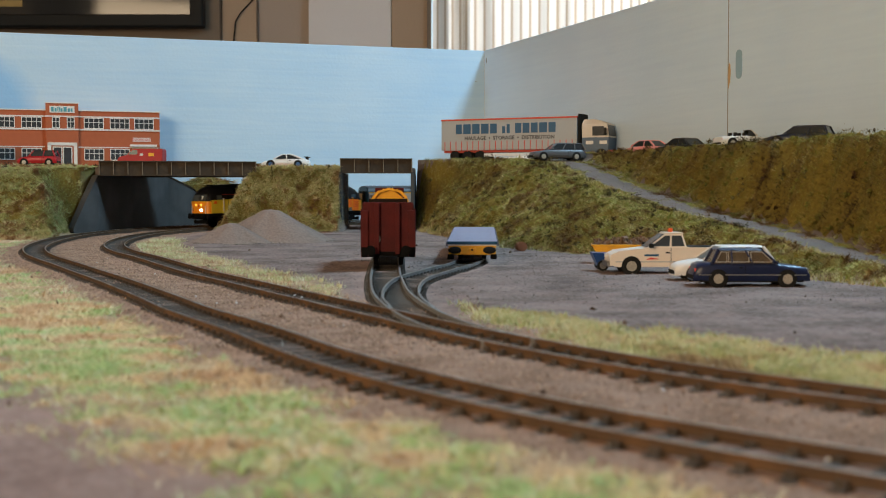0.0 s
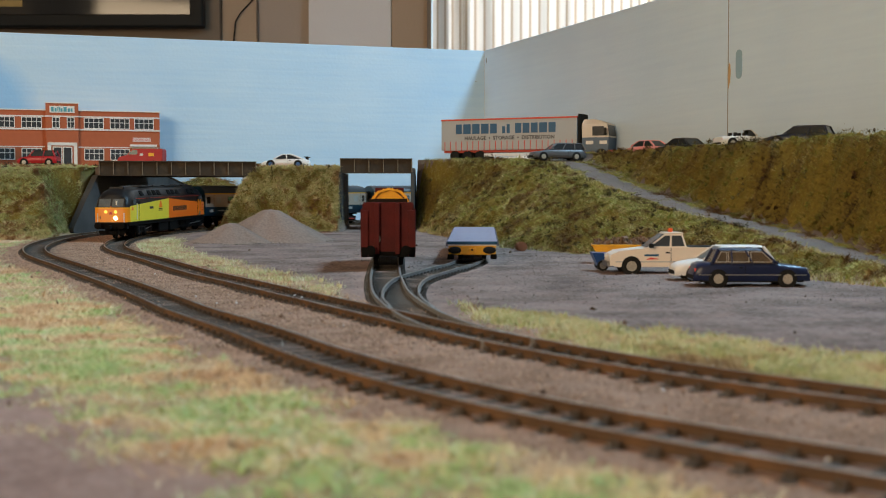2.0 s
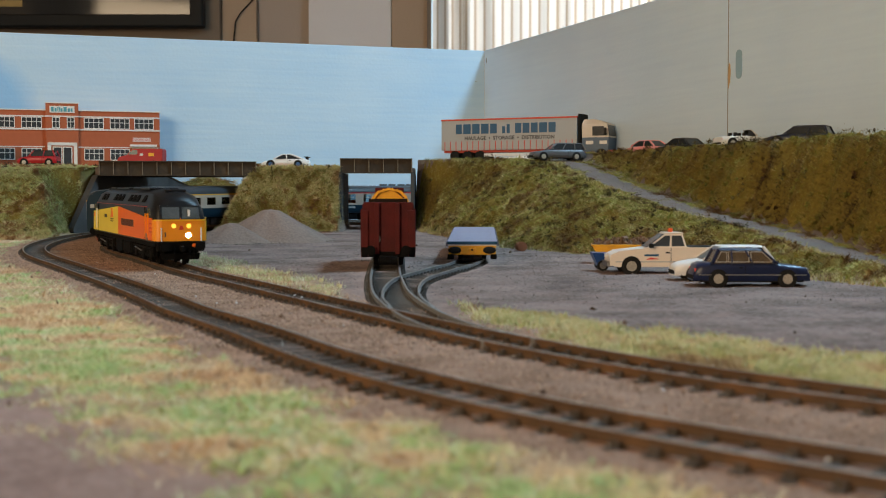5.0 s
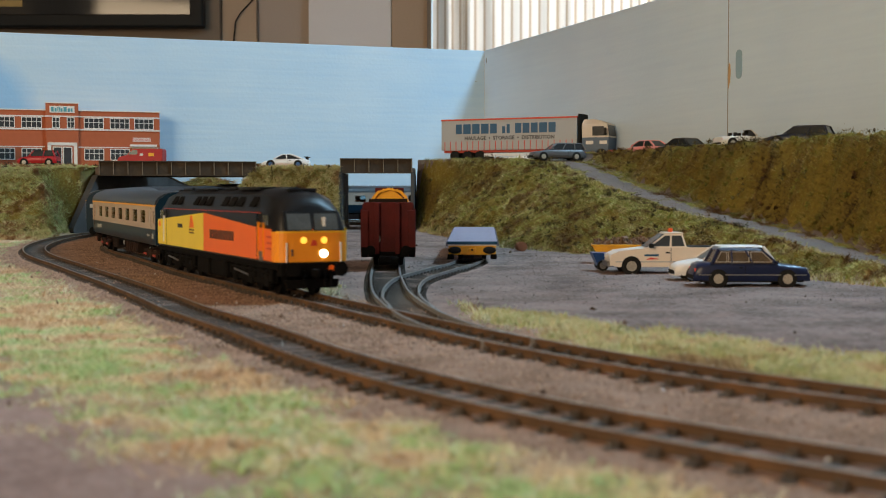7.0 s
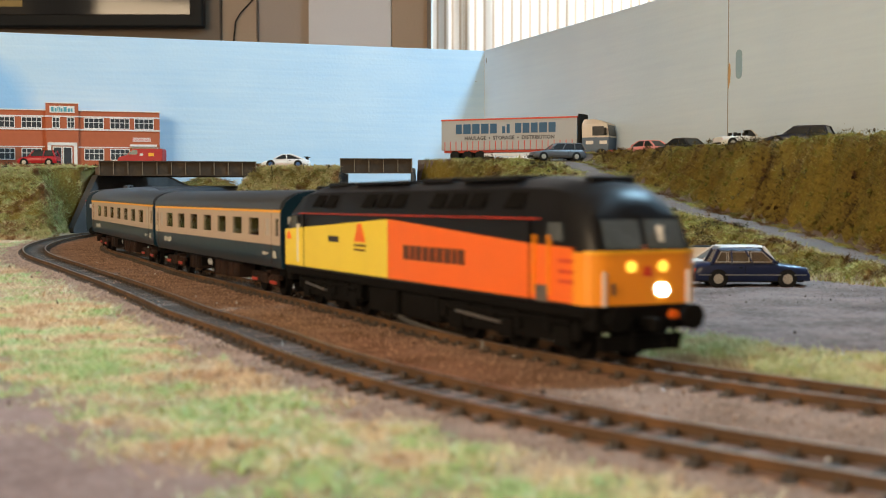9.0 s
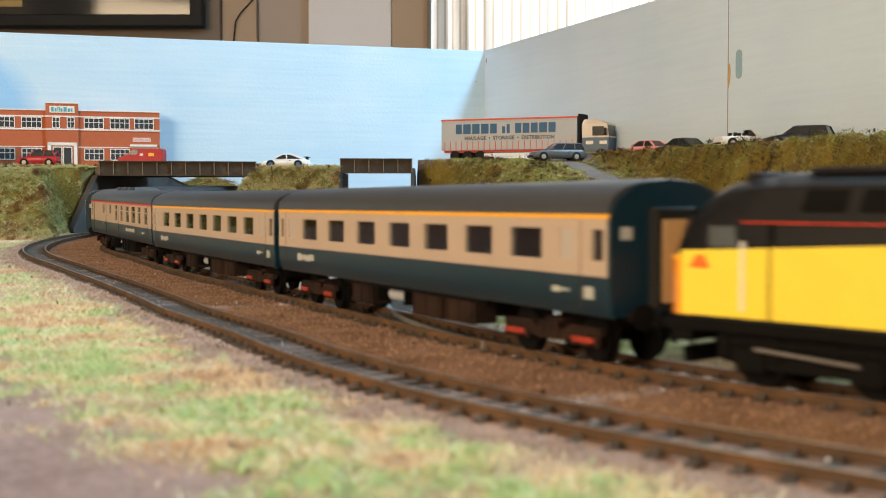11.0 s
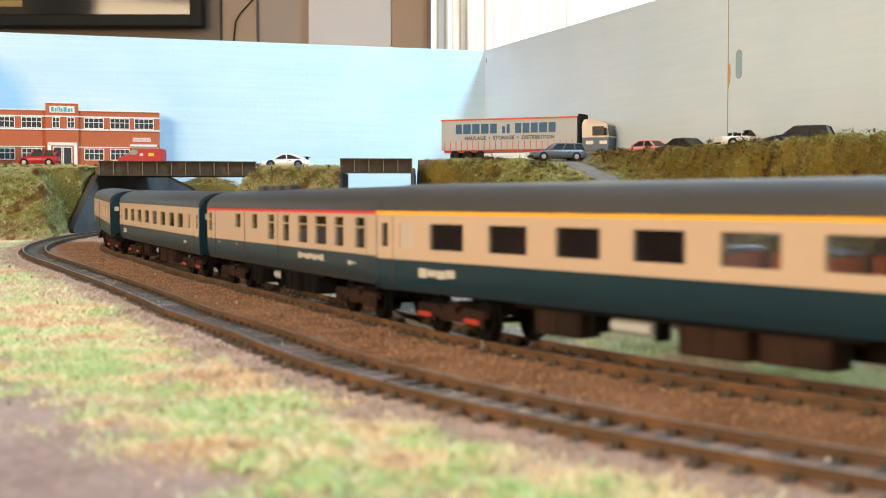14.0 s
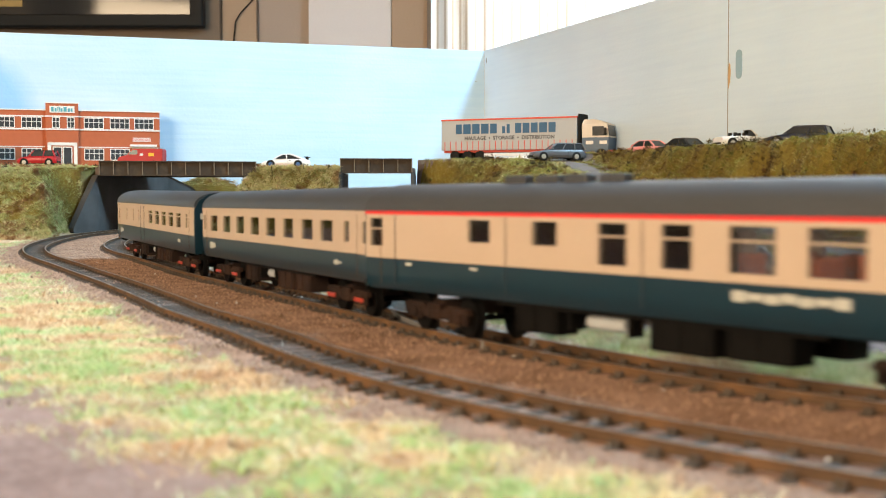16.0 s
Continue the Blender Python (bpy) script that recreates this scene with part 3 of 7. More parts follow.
def curtain_cloth():
    m = bpy.data.materials.new("striped_cloth")
    m.use_nodes = True
    n, lk = m.node_tree.nodes, m.node_tree.links
    out, b = n["Material Output"], n["Principled BSDF"]
    co = n.new("ShaderNodeTexCoord")
    sp = n.new("ShaderNodeSeparateXYZ")
    lk.new(co.outputs["UV"], sp.inputs[0])
    ns = n.new("ShaderNodeTexNoise")
    ns.inputs["Scale"].default_value = 14
    mu = n.new("ShaderNodeMath")
    mu.operation = "MULTIPLY"
    mu.inputs[1].default_value = 1.0
    lk.new(sp.outputs["X"], mu.inputs[0])
    fr = n.new("ShaderNodeMath")
    fr.operation = "FRACT"
    lk.new(mu.outputs[0], fr.inputs[0])
    ramp = n.new("ShaderNodeValToRGB")
    e = ramp.color_ramp
    e.interpolation = "LINEAR"
    e.elements[0].position, e.elements[0].color = 0.0, (0.80, 0.76, 0.68, 1)
    e.elements[1].position, e.elements[1].color = 0.46, (0.82, 0.78, 0.70, 1)
    for p, c in ((0.56, (0.52, 0.42, 0.31, 1)), (0.72, (0.50, 0.40, 0.29, 1)), (0.80, (0.75, 0.68, 0.58, 1)), (1.0, (0.82, 0.78, 0.70, 1))):
        e.elements.new(p).color = c
    lk.new(fr.outputs[0], ramp.inputs["Fac"])
    lk.new(ramp.outputs["Color"], b.inputs["Base Color"])
    b.inputs["Roughness"].default_value = 0.9
    tl = n.new("ShaderNodeBsdfTranslucent")
    lk.new(ramp.outputs["Color"], tl.inputs["Color"])
    mx = n.new("ShaderNodeMixShader")
    mx.inputs[0].default_value = 0.6
    lk.new(b.outputs[0], mx.inputs[1])
    lk.new(tl.outputs[0], mx.inputs[2])
    lk.new(mx.outputs[0], out.inputs["Surface"])
    return m


def build_curtain():
    th = thing("curtain", at(0, 0), "cream curtain with brown stripes, backlit, hanging in folds", "curtain")
    bm = fresh()
    uv = bm.loops.layers.uv.new("UVMap")
    n = 420
    cols = []
    for i in range(n + 1):
        x = -30 + 1500 * i / n
        tight = 1.0 + 1.6 * math.exp(-((x - 20) / 60) ** 2)
        y = 3700 + 16 * math.sin(x / 11.5 + 0.8 * math.sin(x / 70)) * (0.6 + 0.4 * math.sin(x / 45)) * min(tight, 1.8)
        cols.append((x, y, bm.verts.new((x, y, 20)), bm.verts.new((x, y + 3, 1440))))
    for i in range(n):
        f = bm.faces.new((cols[i][2], cols[i + 1][2], cols[i + 1][3], cols[i][3]))
        for lp, k in zip(f.loops, (i, i + 1, i + 1, i)):
            x = cols[k][0]
            lp[uv].uv = ((x + 30) / (27.0 if x > 60 else 22.0), 0 if lp.vert.co.z < 100 else 1)
    part("cloth", bm, curtain_cloth(), th, "cream cloth with brown stripes", smooth=True)
    rail = fresh()
    cyl(rail, (720, 3700, 1446), (1, 0, 0), 9, 1540)
    part("curtain_rail", rail, M["steel"], th)


build_curtain()


def build_screen():
    th = thing("television", at(-690, 3560, 0), "flat black television on the taupe wall", "television")
    part("bezel", box(fresh(), -900, 12, -20, 20, 517, 1040, 6), M["screen_frame"], th, "glossy black bezel")
    part("panel", box(fresh(), -870, -24, -24, -18, 552, 1010, 1), M["screen"], th, "dark reflective screen")
    # solid bar in place of a shelf mirrored in the screen
    part("shelf_reflection_bar", box(fresh(), -590, -497, -27, -23, 574, 592), M["gold"], th, "dull gold bar imitating a shelf reflection low on the dark screen")
    part("wall_bracket", box(fresh(), -560, -340, 20, 45, 700, 880), M["steel"], th)
    cable = fresh()
    for (x0, z0), (x1, z1) in zip([(-540, 625), (-556, 600), (-585, 570), (-600, 545), (-605, 500)], [(-556, 600), (-585, 570), (-600, 545), (-605, 500), (-607, 400)]):
        a, b = Vector((x0, 3622, z0)), Vector((x1, 3622, z1))
        cyl(cable, (a + b) / 2, b - a, 2.0, (b - a).length + 2, 8)
    tagged(mesh_object("cable", cable, M["screen_frame"]), "thin dark cable against the tan wall", "cable")


build_screen()


# ---- backscene boards ----
def build_boards():
    a = math.degrees(math.atan2(0.331, 1))
    left = thing("backscene_board", at(63, 1900, 0, a), "pale blue painted backscene board with faint brush marks", "backscene", kind="structure")
    part("board", box(fresh(), -1150, 0, 0, 9, -60, 263, 0.8), M["board_blue"], left)
    right = thing("backscene_board", at(63, 1900, 0, -70.4), "painted backscene board, its blue greyed for shade, with a chipped joint", "backscene", kind="structure")
    # lower part stands aside for the line that leaves through it behind the hill
    part("board", box(fresh(), 0, 960, 0, 9, 100, 263), M["board_shade_grey"], right)
    part("board", box(fresh(), 320, 960, 0, 9, -60, 100, 0.0), M["board_shade_grey"], right)
    part("joint", box(fresh(), 673.0, 673.7, -0.4, 0.3, 100, 262), M["pencil"], right, "thin dark joint line")
    part("chip", prism(fresh(), [(673.5, 164), (675, 178), (677.0, 176), (678, 168), (677, 159), (674.2, 152)], -0.5, 0.3), M["raw_wood"], right, "bare wood where the paint chipped")
    slot = fresh()
    prism(slot, [(693 + 5.5 * math.cos(t), 175 + (9 if math.sin(t) > 0 else -9) + 5.5 * math.sin(t)) for t in np.linspace(0, 6.283, 25)[:-1]], -0.6, 0.3)
    part("painted_slot", slot, M["patch_blue"], right, "blue painted oval patch")
    part("pin_mark", prism(fresh(), [(8, 252), (10, 248), (9, 243), (7, 246)], -0.5, 0.3), M["pencil"], right)
    part("pin_mark", cyl(fresh(), (-14, -0.2, 216), (0, 1, 0), 0.8, 0.9, 8), M["pencil"], left)


build_boards()


# ---- tracks ----
def ribbon(line, offset, half, z0, z1, step=2):
    """A rail: a bar that follows a line at an offset to its left."""
    p = line[::step]
    t = np.gradient(p, axis=0)
    t /= np.hypot(*t.T)[:, None]
    nrm = np.stack([-t[:, 1], t[:, 0]], 1)
    bm = fresh()
    rings = []
    for (x, y), (nx, ny) in zip(p, nrm):
        lv = level(y)
        foot, web = half * 1.35, half * 0.55
        prof = [(-foot, z0), (foot, z0), (foot, z0 + 0.35), (web, z0 + 0.6), (web, z1 - 0.9), (half, z1 - 0.7), (half, z1), (-half, z1), (-half, z1 - 0.7), (-web, z1 - 0.9), (-web, z0 + 0.6), (-foot, z0 + 0.35)]
        rings.append([(x + nx * (offset + o), y + ny * (offset + o), lv + z) for o, z in prof])
    return loft(bm, rings)


def cap_strip(line, offset, half, z, step=2):
    p = line[::step]
    t = np.gradient(p, axis=0)
    t /= np.hypot(*t.T)[:, None]
    nrm = np.stack([-t[:, 1], t[:, 0]], 1)
    rings = [[(x + nx * (offset + o), y + ny * (offset + o), level(y) + zz) for o, zz in ((-half, z), (half, z), (half, z + 0.12), (-half, z + 0.12))] for (x, y), (nx, ny) in zip(p, nrm)]
    return loft(fresh(), rings)


def build_track(name, line, label, rail_mat, sleeper_mat, lo, hi, pitch=9.0, head=True):
    th = thing(name, at(0, 0), label, "railway track", kind="structure")
    for side in (-1, 1):
        part("rail", ribbon(line, side * 8.75, 0.52, -2.5, -0.12), rail_mat, th)
        if head:
            part("rail_head", cap_strip(line, side * 8.75, 0.42, -0.13), M["rail_steel"], th, "worn bare rail top")
    seg = np.hypot(*np.diff(line, axis=0).T)
    s = np.r_[0, np.cumsum(seg)]
    src = None
    rest = fresh()
    made = 0
    for d in np.arange(2.0, s[-1] - 2, pitch):
        x, y = np.interp(d, s, line[:, 0]), np.interp(d, s, line[:, 1])
        x2, y2 = np.interp(d + 2, s, line[:, 0]), np.interp(d + 2, s, line[:, 1])
        a = math.degrees(math.atan2(y2 - y, x2 - x))
        if lo < y < hi and made < 290 and abs(x) < 500:
            if src is None:
                b = fresh()
                box(b, -1.6, 1.6, -12.6, 12.6, -4.6, -2.55, 0.25)
                for q in (-8.75, 8.75):
                    box(b, -1.2, 1.2, q - 2.0, q - 0.9, -2.6, -1.5)
                    box(b, -1.2, 1.2, q + 0.9, q + 2.0, -2.6, -1.5)
                src = part("sleeper", b, sleeper_mat, th)
                src.matrix_basis = at(x, y, level(y), a)
            else:
                share("sleeper", src, th, at(x, y, level(y), a + random.uniform(-1, 1)))
            made += 1
    return th


build_track("railway_track", outer, "curved model track with rust-brown rails in ballast", M["rail_rust"], M["sleeper"], 120, 1500)
build_track("railway_track", inner, "curved model main line with rust-brown rails and a turnout", M["rail_rust"], M["sleeper"], 150, 1560)
build_track("siding_track", siding, "grey weathered siding track leading into the yard", M["rail_grey"], M["sleeper_grey"], 430, 1100, head=False)
build_track("siding_track", spur, "grey weathered spur track half buried in the yard", M["rail_grey"], M["sleeper_grey"], 560, 900, head=False)


# ---- the train ----
SPEED, START = 134.5, 1318.0
LOCO_LENGTH, COUPLING, PITCH = 254.0, 9.0, 272.0
ROLLING = []  # (thing, place behind the locomotive's middle, bogie spacing, bogies, wheelsets with radius)


def along(s):
    return np.array([np.interp(s, inner_s, inner[:, 0]), np.interp(s, inner_s, inner[:, 1])])


def wheelset(parent, x, r, tread=16.5):
    w = fresh()
    for side in (-1, 1):
        cyl(w, (0, side * 8.6, 0), (0, 1, 0), r, 2.4, 20)
        cyl(w, (0, side * 7.3, 0), (0, 1, 0), r + 0.8, 0.6, 20)
        cyl(w, (0, side * 9.9, 0), (0, 1, 0), r * 0.45, 0.5, 10)
    cyl(w, (0, 0, 0), (0, 1, 0), 1.0, 19, 8)
    ob = part("wheelset", w, M["chassis_black"], parent)
    ob.matrix_basis = at(x, 0, r)
    return ob


def buffers(th, x, z, direction):
    for y in (-11.4, 11.4):
        b = fresh()
        cyl(b, (x + direction * 2.5, y, z), (1, 0, 0), 1.5, 6, 12)
        cyl(b, (x + direction * 5.8, y, z), (1, 0, 0), 3.3, 0.9, 16)
        part("buffer", b, M["chassis_black"], th, smooth=True)


def rounded_roof(x0, x1, half, z0, z1, n=14, taper=0.0):
    bm = fresh()
    rings = []
    for x, k in ((x0, 1 - taper), (x0 + 3, 1.0), (x1 - 3, 1.0), (x1, 1 - taper)):
        ring = []
        for i in range(n + 1):
            a = math.pi * i / n
            c, s = math.cos(a), math.sin(a)
            ring.append((x, half * math.copysign(abs(c) ** 0.8, c), z0 + (z1 - z0) * k * abs(s) ** 0.85))
        ring.append((x, -half + 1, z0 - 0.1))
        ring.append((x, half - 1, z0 - 0.1))
        rings.append(ring)
    return loft(bm, rings)


def pierced_side(L, z0, z1, cut, side):
    """One bodyside sheet with its window openings, 1 mm thick."""
    xs = sorted({-L, L, *[c[0] for c in cut], *[c[1] for c in cut]})
    zs = sorted({z0, z1, *[c[2] for c in cut], *[c[3] for c in cut]})
    bm = fresh()
    grid = {(i, k): bm.verts.new((x, side * 17.0, z)) for i, x in enumerate(xs) for k, z in enumerate(zs)}
    faces = []
    for i in range(len(xs) - 1):
        for k in range(len(zs) - 1):
            x, z = (xs[i] + xs[i + 1]) / 2, (zs[k] + zs[k + 1]) / 2
            if not any(a < x < b and c < z < d for a, b, c, d in cut):
                faces.append(bm.faces.new((grid[i, k], grid[i + 1, k], grid[i + 1, k + 1], grid[i, k + 1])))
    out = bmesh.ops.extrude_face_region(bm, geom=faces)
    bmesh.ops.translate(bm, vec=(0, side * 1.0, 0), verts=[v for v in out["geom"] if isinstance(v, bmesh.types.BMVert)])
    bmesh.ops.delete(bm, geom=[v for v in bm.verts if not v.link_faces], context="VERTS")
    return bm


def coach_bogie(th, x, red):
    b = fresh()
    for side in (-1, 1):
        prism(b, [(-23, 7.6), (-22, 9.6), (-9, 9.8), (-6, 8.0), (6, 8.0), (9, 9.8), (22, 9.6), (23, 7.6), (11, 7.2), (7, 5.2), (-7, 5.2), (-11, 7.2)], side * 12.6 - 0.9, side * 12.6 + 0.9)
        for q in (-3.2, 0, 3.2):
            cyl(b, (q, side * 13.4, 7.6), (0, 0, 1), 1.2, 5.0, 10)
        for q in (-21, -11, 11, 21):
            cyl(b, (q, side * 13.2, 6.6), (0, 0, 1), 1.0, 4.4, 8)
        for q in (-16, 16):
            box(b, q - 2.4, q + 2.4, side * 12.8 - 1.4, side * 12.8 + 1.4, 4.4, 8.2, 0.5)
    box(b, -4, 4, -12, 12, 6.5, 11)
    bogie = part("bogie", b, M["underframe_brown"], th, "brown bogie frame")
    bogie.matrix_basis = at(x, 0, 0)
    for q in (-16, 16):
        if red:
            for side in (-1, 1):
                r = fresh()
                box(r, q - 4.6, q + 4.6, side * 14.2 - 0.6, side * 14.2 + 0.6, 5.4, 7.0, 0.4)
                part("axlebox", r, M["bogie_red"], bogie, "red axlebox and spring")
    return bogie, [wheelset(bogie, q, 6.3) for q in (-16, 16)]


def build_coach(index, label, windows, small, stripe, red, bars, vents, brake_door=()):
    th = thing("coach", at(0, 0), label, "train coach", "coaches of the train")
    L = 131.0
    for side in (-1, 1):
        bx = fresh()
        prof = [(16.0, 13.5), (17.0, 15.0), (17.7, 18.5), (18.0, 24.0), (17.0, 24.0), (16.6, 18.5), (15.4, 13.5)]
        loft(bx, [[(x, side * y, z) for y, z in prof] for x in (-L, L)])
        part("lower_side", bx, M["coach_blue"], th, "dark blue lower bodyside", smooth=True)
    part("floor_pan", box(fresh(), -L, L, -15.3, 15.3, 13.4, 14.6), M["chassis_black"], th)
    low, high = (26.2, 37.4) if stripe == "red" else (27.6, 35.9)
    cut = sorted([(a, b, low, high) for a, b in windows] + [(a, b, c, d) for a, b, c, d in small])
    for side in (-1, 1):
        part("upper_side", pierced_side(L - 0.5, 24.0, 38.7, cut, side), M["coach_cream"], th, "cream window band")
    for side in (-1, 1):
        st = fresh()
        y0, y1 = sorted((side * 16.9, side * 18.08))
        box(st, -L, L, y0, y1, 38.7, 39.9)
        part("cantrail_stripe", st, {"orange": M["stripe_orange"], "red": M["stripe_red"], "": M["coach_cream"]}[stripe], th, {"orange": "orange stripe", "red": "red stripe", "": "cream rail"}[stripe])
    part("roof", rounded_roof(-L, L, 18.1, 39.9, 48.9, taper=0.06), M["coach_roof"], th, "dark grey roof", smooth=True)
    for x, v in vents:
        b = fresh()
        box(b, x - 5, x + 5, v - 2, v + 2, 46.8, 50.9, 0.5)
        part("roof_vent", b, M["coach_roof"], th)
    for side in (-1, 1):
        gut = fresh()
        box(gut, -L, L, side * 17.9 - 0.3, side * 17.9 + 0.3, 39.85, 40.4)
        part("gutter", gut, M["coach_roof"], th)
    for d in (-1, 1):
        e = fresh()
        ring = [(17.6, 14.0), (17.9, 24.0), (17.9, 39.0), (15.5, 43.5), (10, 47.2), (0, 48.6), (-10, 47.2), (-15.5, 43.5), (-17.9, 39.0), (-17.9, 24.0), (-17.6, 14.0)]
        loft(e, [[(d * (L - 0.4), y, z) for y, z in ring], [(d * (L + 0.5), y * 0.99, z) for y, z in ring]])
        part("end_wall", e, M["coach_blue"], th, "dark blue coach end")
        g = fresh()
        box(g, d * (L + 0.4), d * (L + 4.2), -6.5, 6.5, 15.5, 41.5, 0.8)
        part("corridor_connection", g, M["rubber"], th, "black corridor bellows")
        part("corridor_door", box(fresh(), *sorted((d * (L + 4.1), d * (L + 4.6))), -4.6, 4.6, 17.5, 38.5, 0.3), M["door_tan"], th, "tan corridor door")
        if d == -1 or index in (3,):
            box_b = fresh()
            box(box_b, d * (L + 0.4), d * (L + 0.9), -14.6, -11.4, 33.4, 36.6)
            part("end_panel", box_b, M["white_print"], th, "small pale end panel")
        else:
            box_b = fresh()
            box(box_b, d * (L + 0.4), d * (L + 0.9), -14.6, -11.4, 33.4, 36.6)
            part("end_panel", box_b, M["white_print"], th, "small pale end panel")
        buffers(th, d * L, 14.2, d)
    # panes and bars
    panes = {}
    for a, b, c, d in cut:
        for side in (-1, 1):
            key = (round(b - a, 1), c, d)
            if key not in panes:
                g = fresh()
                box(g, -(b - a) / 2, (b - a) / 2, -0.15, 0.15, c, d)
                panes[key] = part("window", g, M["frosted"] if stripe == "orange" and 6.5 < b - a < 8.5 else GLASS, th)
                panes[key].matrix_basis = at((a + b) / 2, side * 17.45)
                panes[key].visible_shadow = False
            else:
                ob = share("window", panes[key], th, at((a + b) / 2, side * 17.45))
                ob.visible_shadow = False
    if stripe == "red" or index == 5:
        v = fresh()
        for a, b, c, d in cut:
            for side in (-1, 1):
                y0, y1 = sorted((side * 17.3, side * 17.9))
                if d - c > 7:
                    box(v, a, b, y0, y1, 33.6, 34.1)
        part("window_vent", v, M["coach_cream"], th, "ventilator bars across the windows")
    for x in brake_door:
        for side in (-1, 1):
            dr = fresh()
            y0, y1 = sorted((side * 17.95, side * 18.25))
            box(dr, x - 0.1, x + 0.1, y0, y1, 15.5, 38.4)
            part("door_edge", dr, M["coach_roof"], th)
    for x in (-121, 118):
        for side in (-1, 1):
            y0, y1 = sorted((side * 17.95, side * 18.1))
            part("door_line", box(fresh(), x - 0.12, x + 0.12, y0, y1, 15.5, 38.4), M["rail_rust"], th)
    for x, w, h, z in bars:
        for side in (-1, 1):
            y0, y1 = sorted((side * 17.4, side * 17.98))
            n = max(1, int(w / 4.5))
            for k in range(n):
                a = x - w / 2 + w * k / n
                part("lettering_bar", box(fresh(), a, a + w / n * 0.9, y0, y1, z + (0.5 if k % 2 else 0), z + h - (0.4 if k % 3 else 0)), M["white_print"], th, "pale lettering bar")
    # inside
    fl = fresh()
    box(fl, -L + 2, L - 2, -16.4, 16.4, 14.7, 16.0)
    for x in (-108, 104):
        box(fl, x, x + 1.5, -16.4, 16.4, 16, 38)
    part("interior_floor", fl, M["interior_dark"], th, "dark interior floor and partitions")
    seat = None
    for a, b in windows:
        for q in (a - 2.0, b + 2.0):
            for y in (-9.5, 9.5):
                if seat is None:
                    g = fresh()
                    box(g, -2.0, 2.0, -5.5, 5.5, 16.2, 30.5, 0.8)
                    seat = part("seat", g, M["seat_red"], th, "red-brown seat")
                    seat.matrix_basis = at(q, y)
                else:
                    share("seat", seat, th, at(q, y))
    for x0, x1, z0 in ((-52, -33, 5.0), (4, 26, 4.6), (30, 50, 5.0)):
        for side in (-1, 1):
            y0, y1 = sorted((side * 6.0, side * 14.5))
            uf = fresh()
            box(uf, x0, x1, y0, y1, z0, 13.4, 0.5)
            for q in (x0 + 1.5, (x0 + x1) / 2, x1 - 1.5):
                box(uf, q - 0.4, q + 0.4, *sorted((side * 14.3, side * 14.9)), z0 + 0.6, 13.0)
            part("underframe_box", uf, M["underframe_brown"] if red else M["chassis_black"], th, "brown battery box" if red else "black underframe box")
    for side in (-1, 1):
        air = fresh()
        cyl(air, (-16, side * 9.5, 9.6), (1, 0, 0), 2.2, 15, 14)
        part("air_cylinder", air, M["trailer_grey"], th, "pale air cylinder", smooth=True)
        truss = fresh()
        box(truss, -60, 60, *sorted((side * 14.6, side * 15.1)), 12.2, 13.4)
        for q in (-28, -4):
            box(truss, q - 0.5, q + 0.5, *sorted((side * 9, side * 14)), 7.0, 13.0)
        part("truss_bar", truss, M["chassis_black"], th)
    part("centre_sill", box(fresh(), -L + 2, L - 2, -3, 3, 11.5, 13.4), M["chassis_black"], th)
    bogies, wheels = [], []
    for x in (-93.5, 93.5):
        bo, wh = coach_bogie(th, x, red)
        bogies.append((bo, x))
        wheels += [(w, 6.3) for w in wh]
    ROLLING.append((th, LOCO_LENGTH / 2 + COUPLING + PITCH * (index - 0.5) + (-6.0 if index == 1 else -1.0), 187.0, bogies, wheels))
    return th


def loco_bogie(th, x):
    b = fresh()
    for side in (-1, 1):
        prism(b, [(-37, 6), (-37, 12), (37, 12), (37, 6), (28, 4.6), (-28, 4.6)], side * 12.8 - 1.3, side * 12.8 + 1.3)
        for q in (-29, 0, 29):
            box(b, q - 4, q + 4, side * 13.6 - 1.6, side * 13.6 + 1.6, 3.6, 9.5, 0.6)
            cyl(b, (q + 7, side * 14.2, 9.5), (0, 0, 1), 1.6, 5, 10)
            cyl(b, (q - 7, side * 14.2, 9.5), (0, 0, 1), 1.6, 5, 10)
        box(b, -34, 34, side * 15.2 - 0.5, side * 15.2 + 0.5, 10.2, 11.2)
    box(b, -30, 30, -11, 11, 9, 12.5)
    bogie = part("bogie", b, M["chassis_black"], th, "black three-axle bogie")
    bogie.matrix_basis = at(x, 0, 0)
    pipes = fresh()
    for side in (-1, 1):
        cyl(pipes, (-14, side * 15.6, 8.6), (1, 0, -0.06), 0.5, 26, 8)
    part("brake_pipe", pipes, M["steel"], bogie, "bright pipe run on the bogie")
    return bogie, [wheelset(bogie, q, 7.4) for q in (-29, 0, 29)]


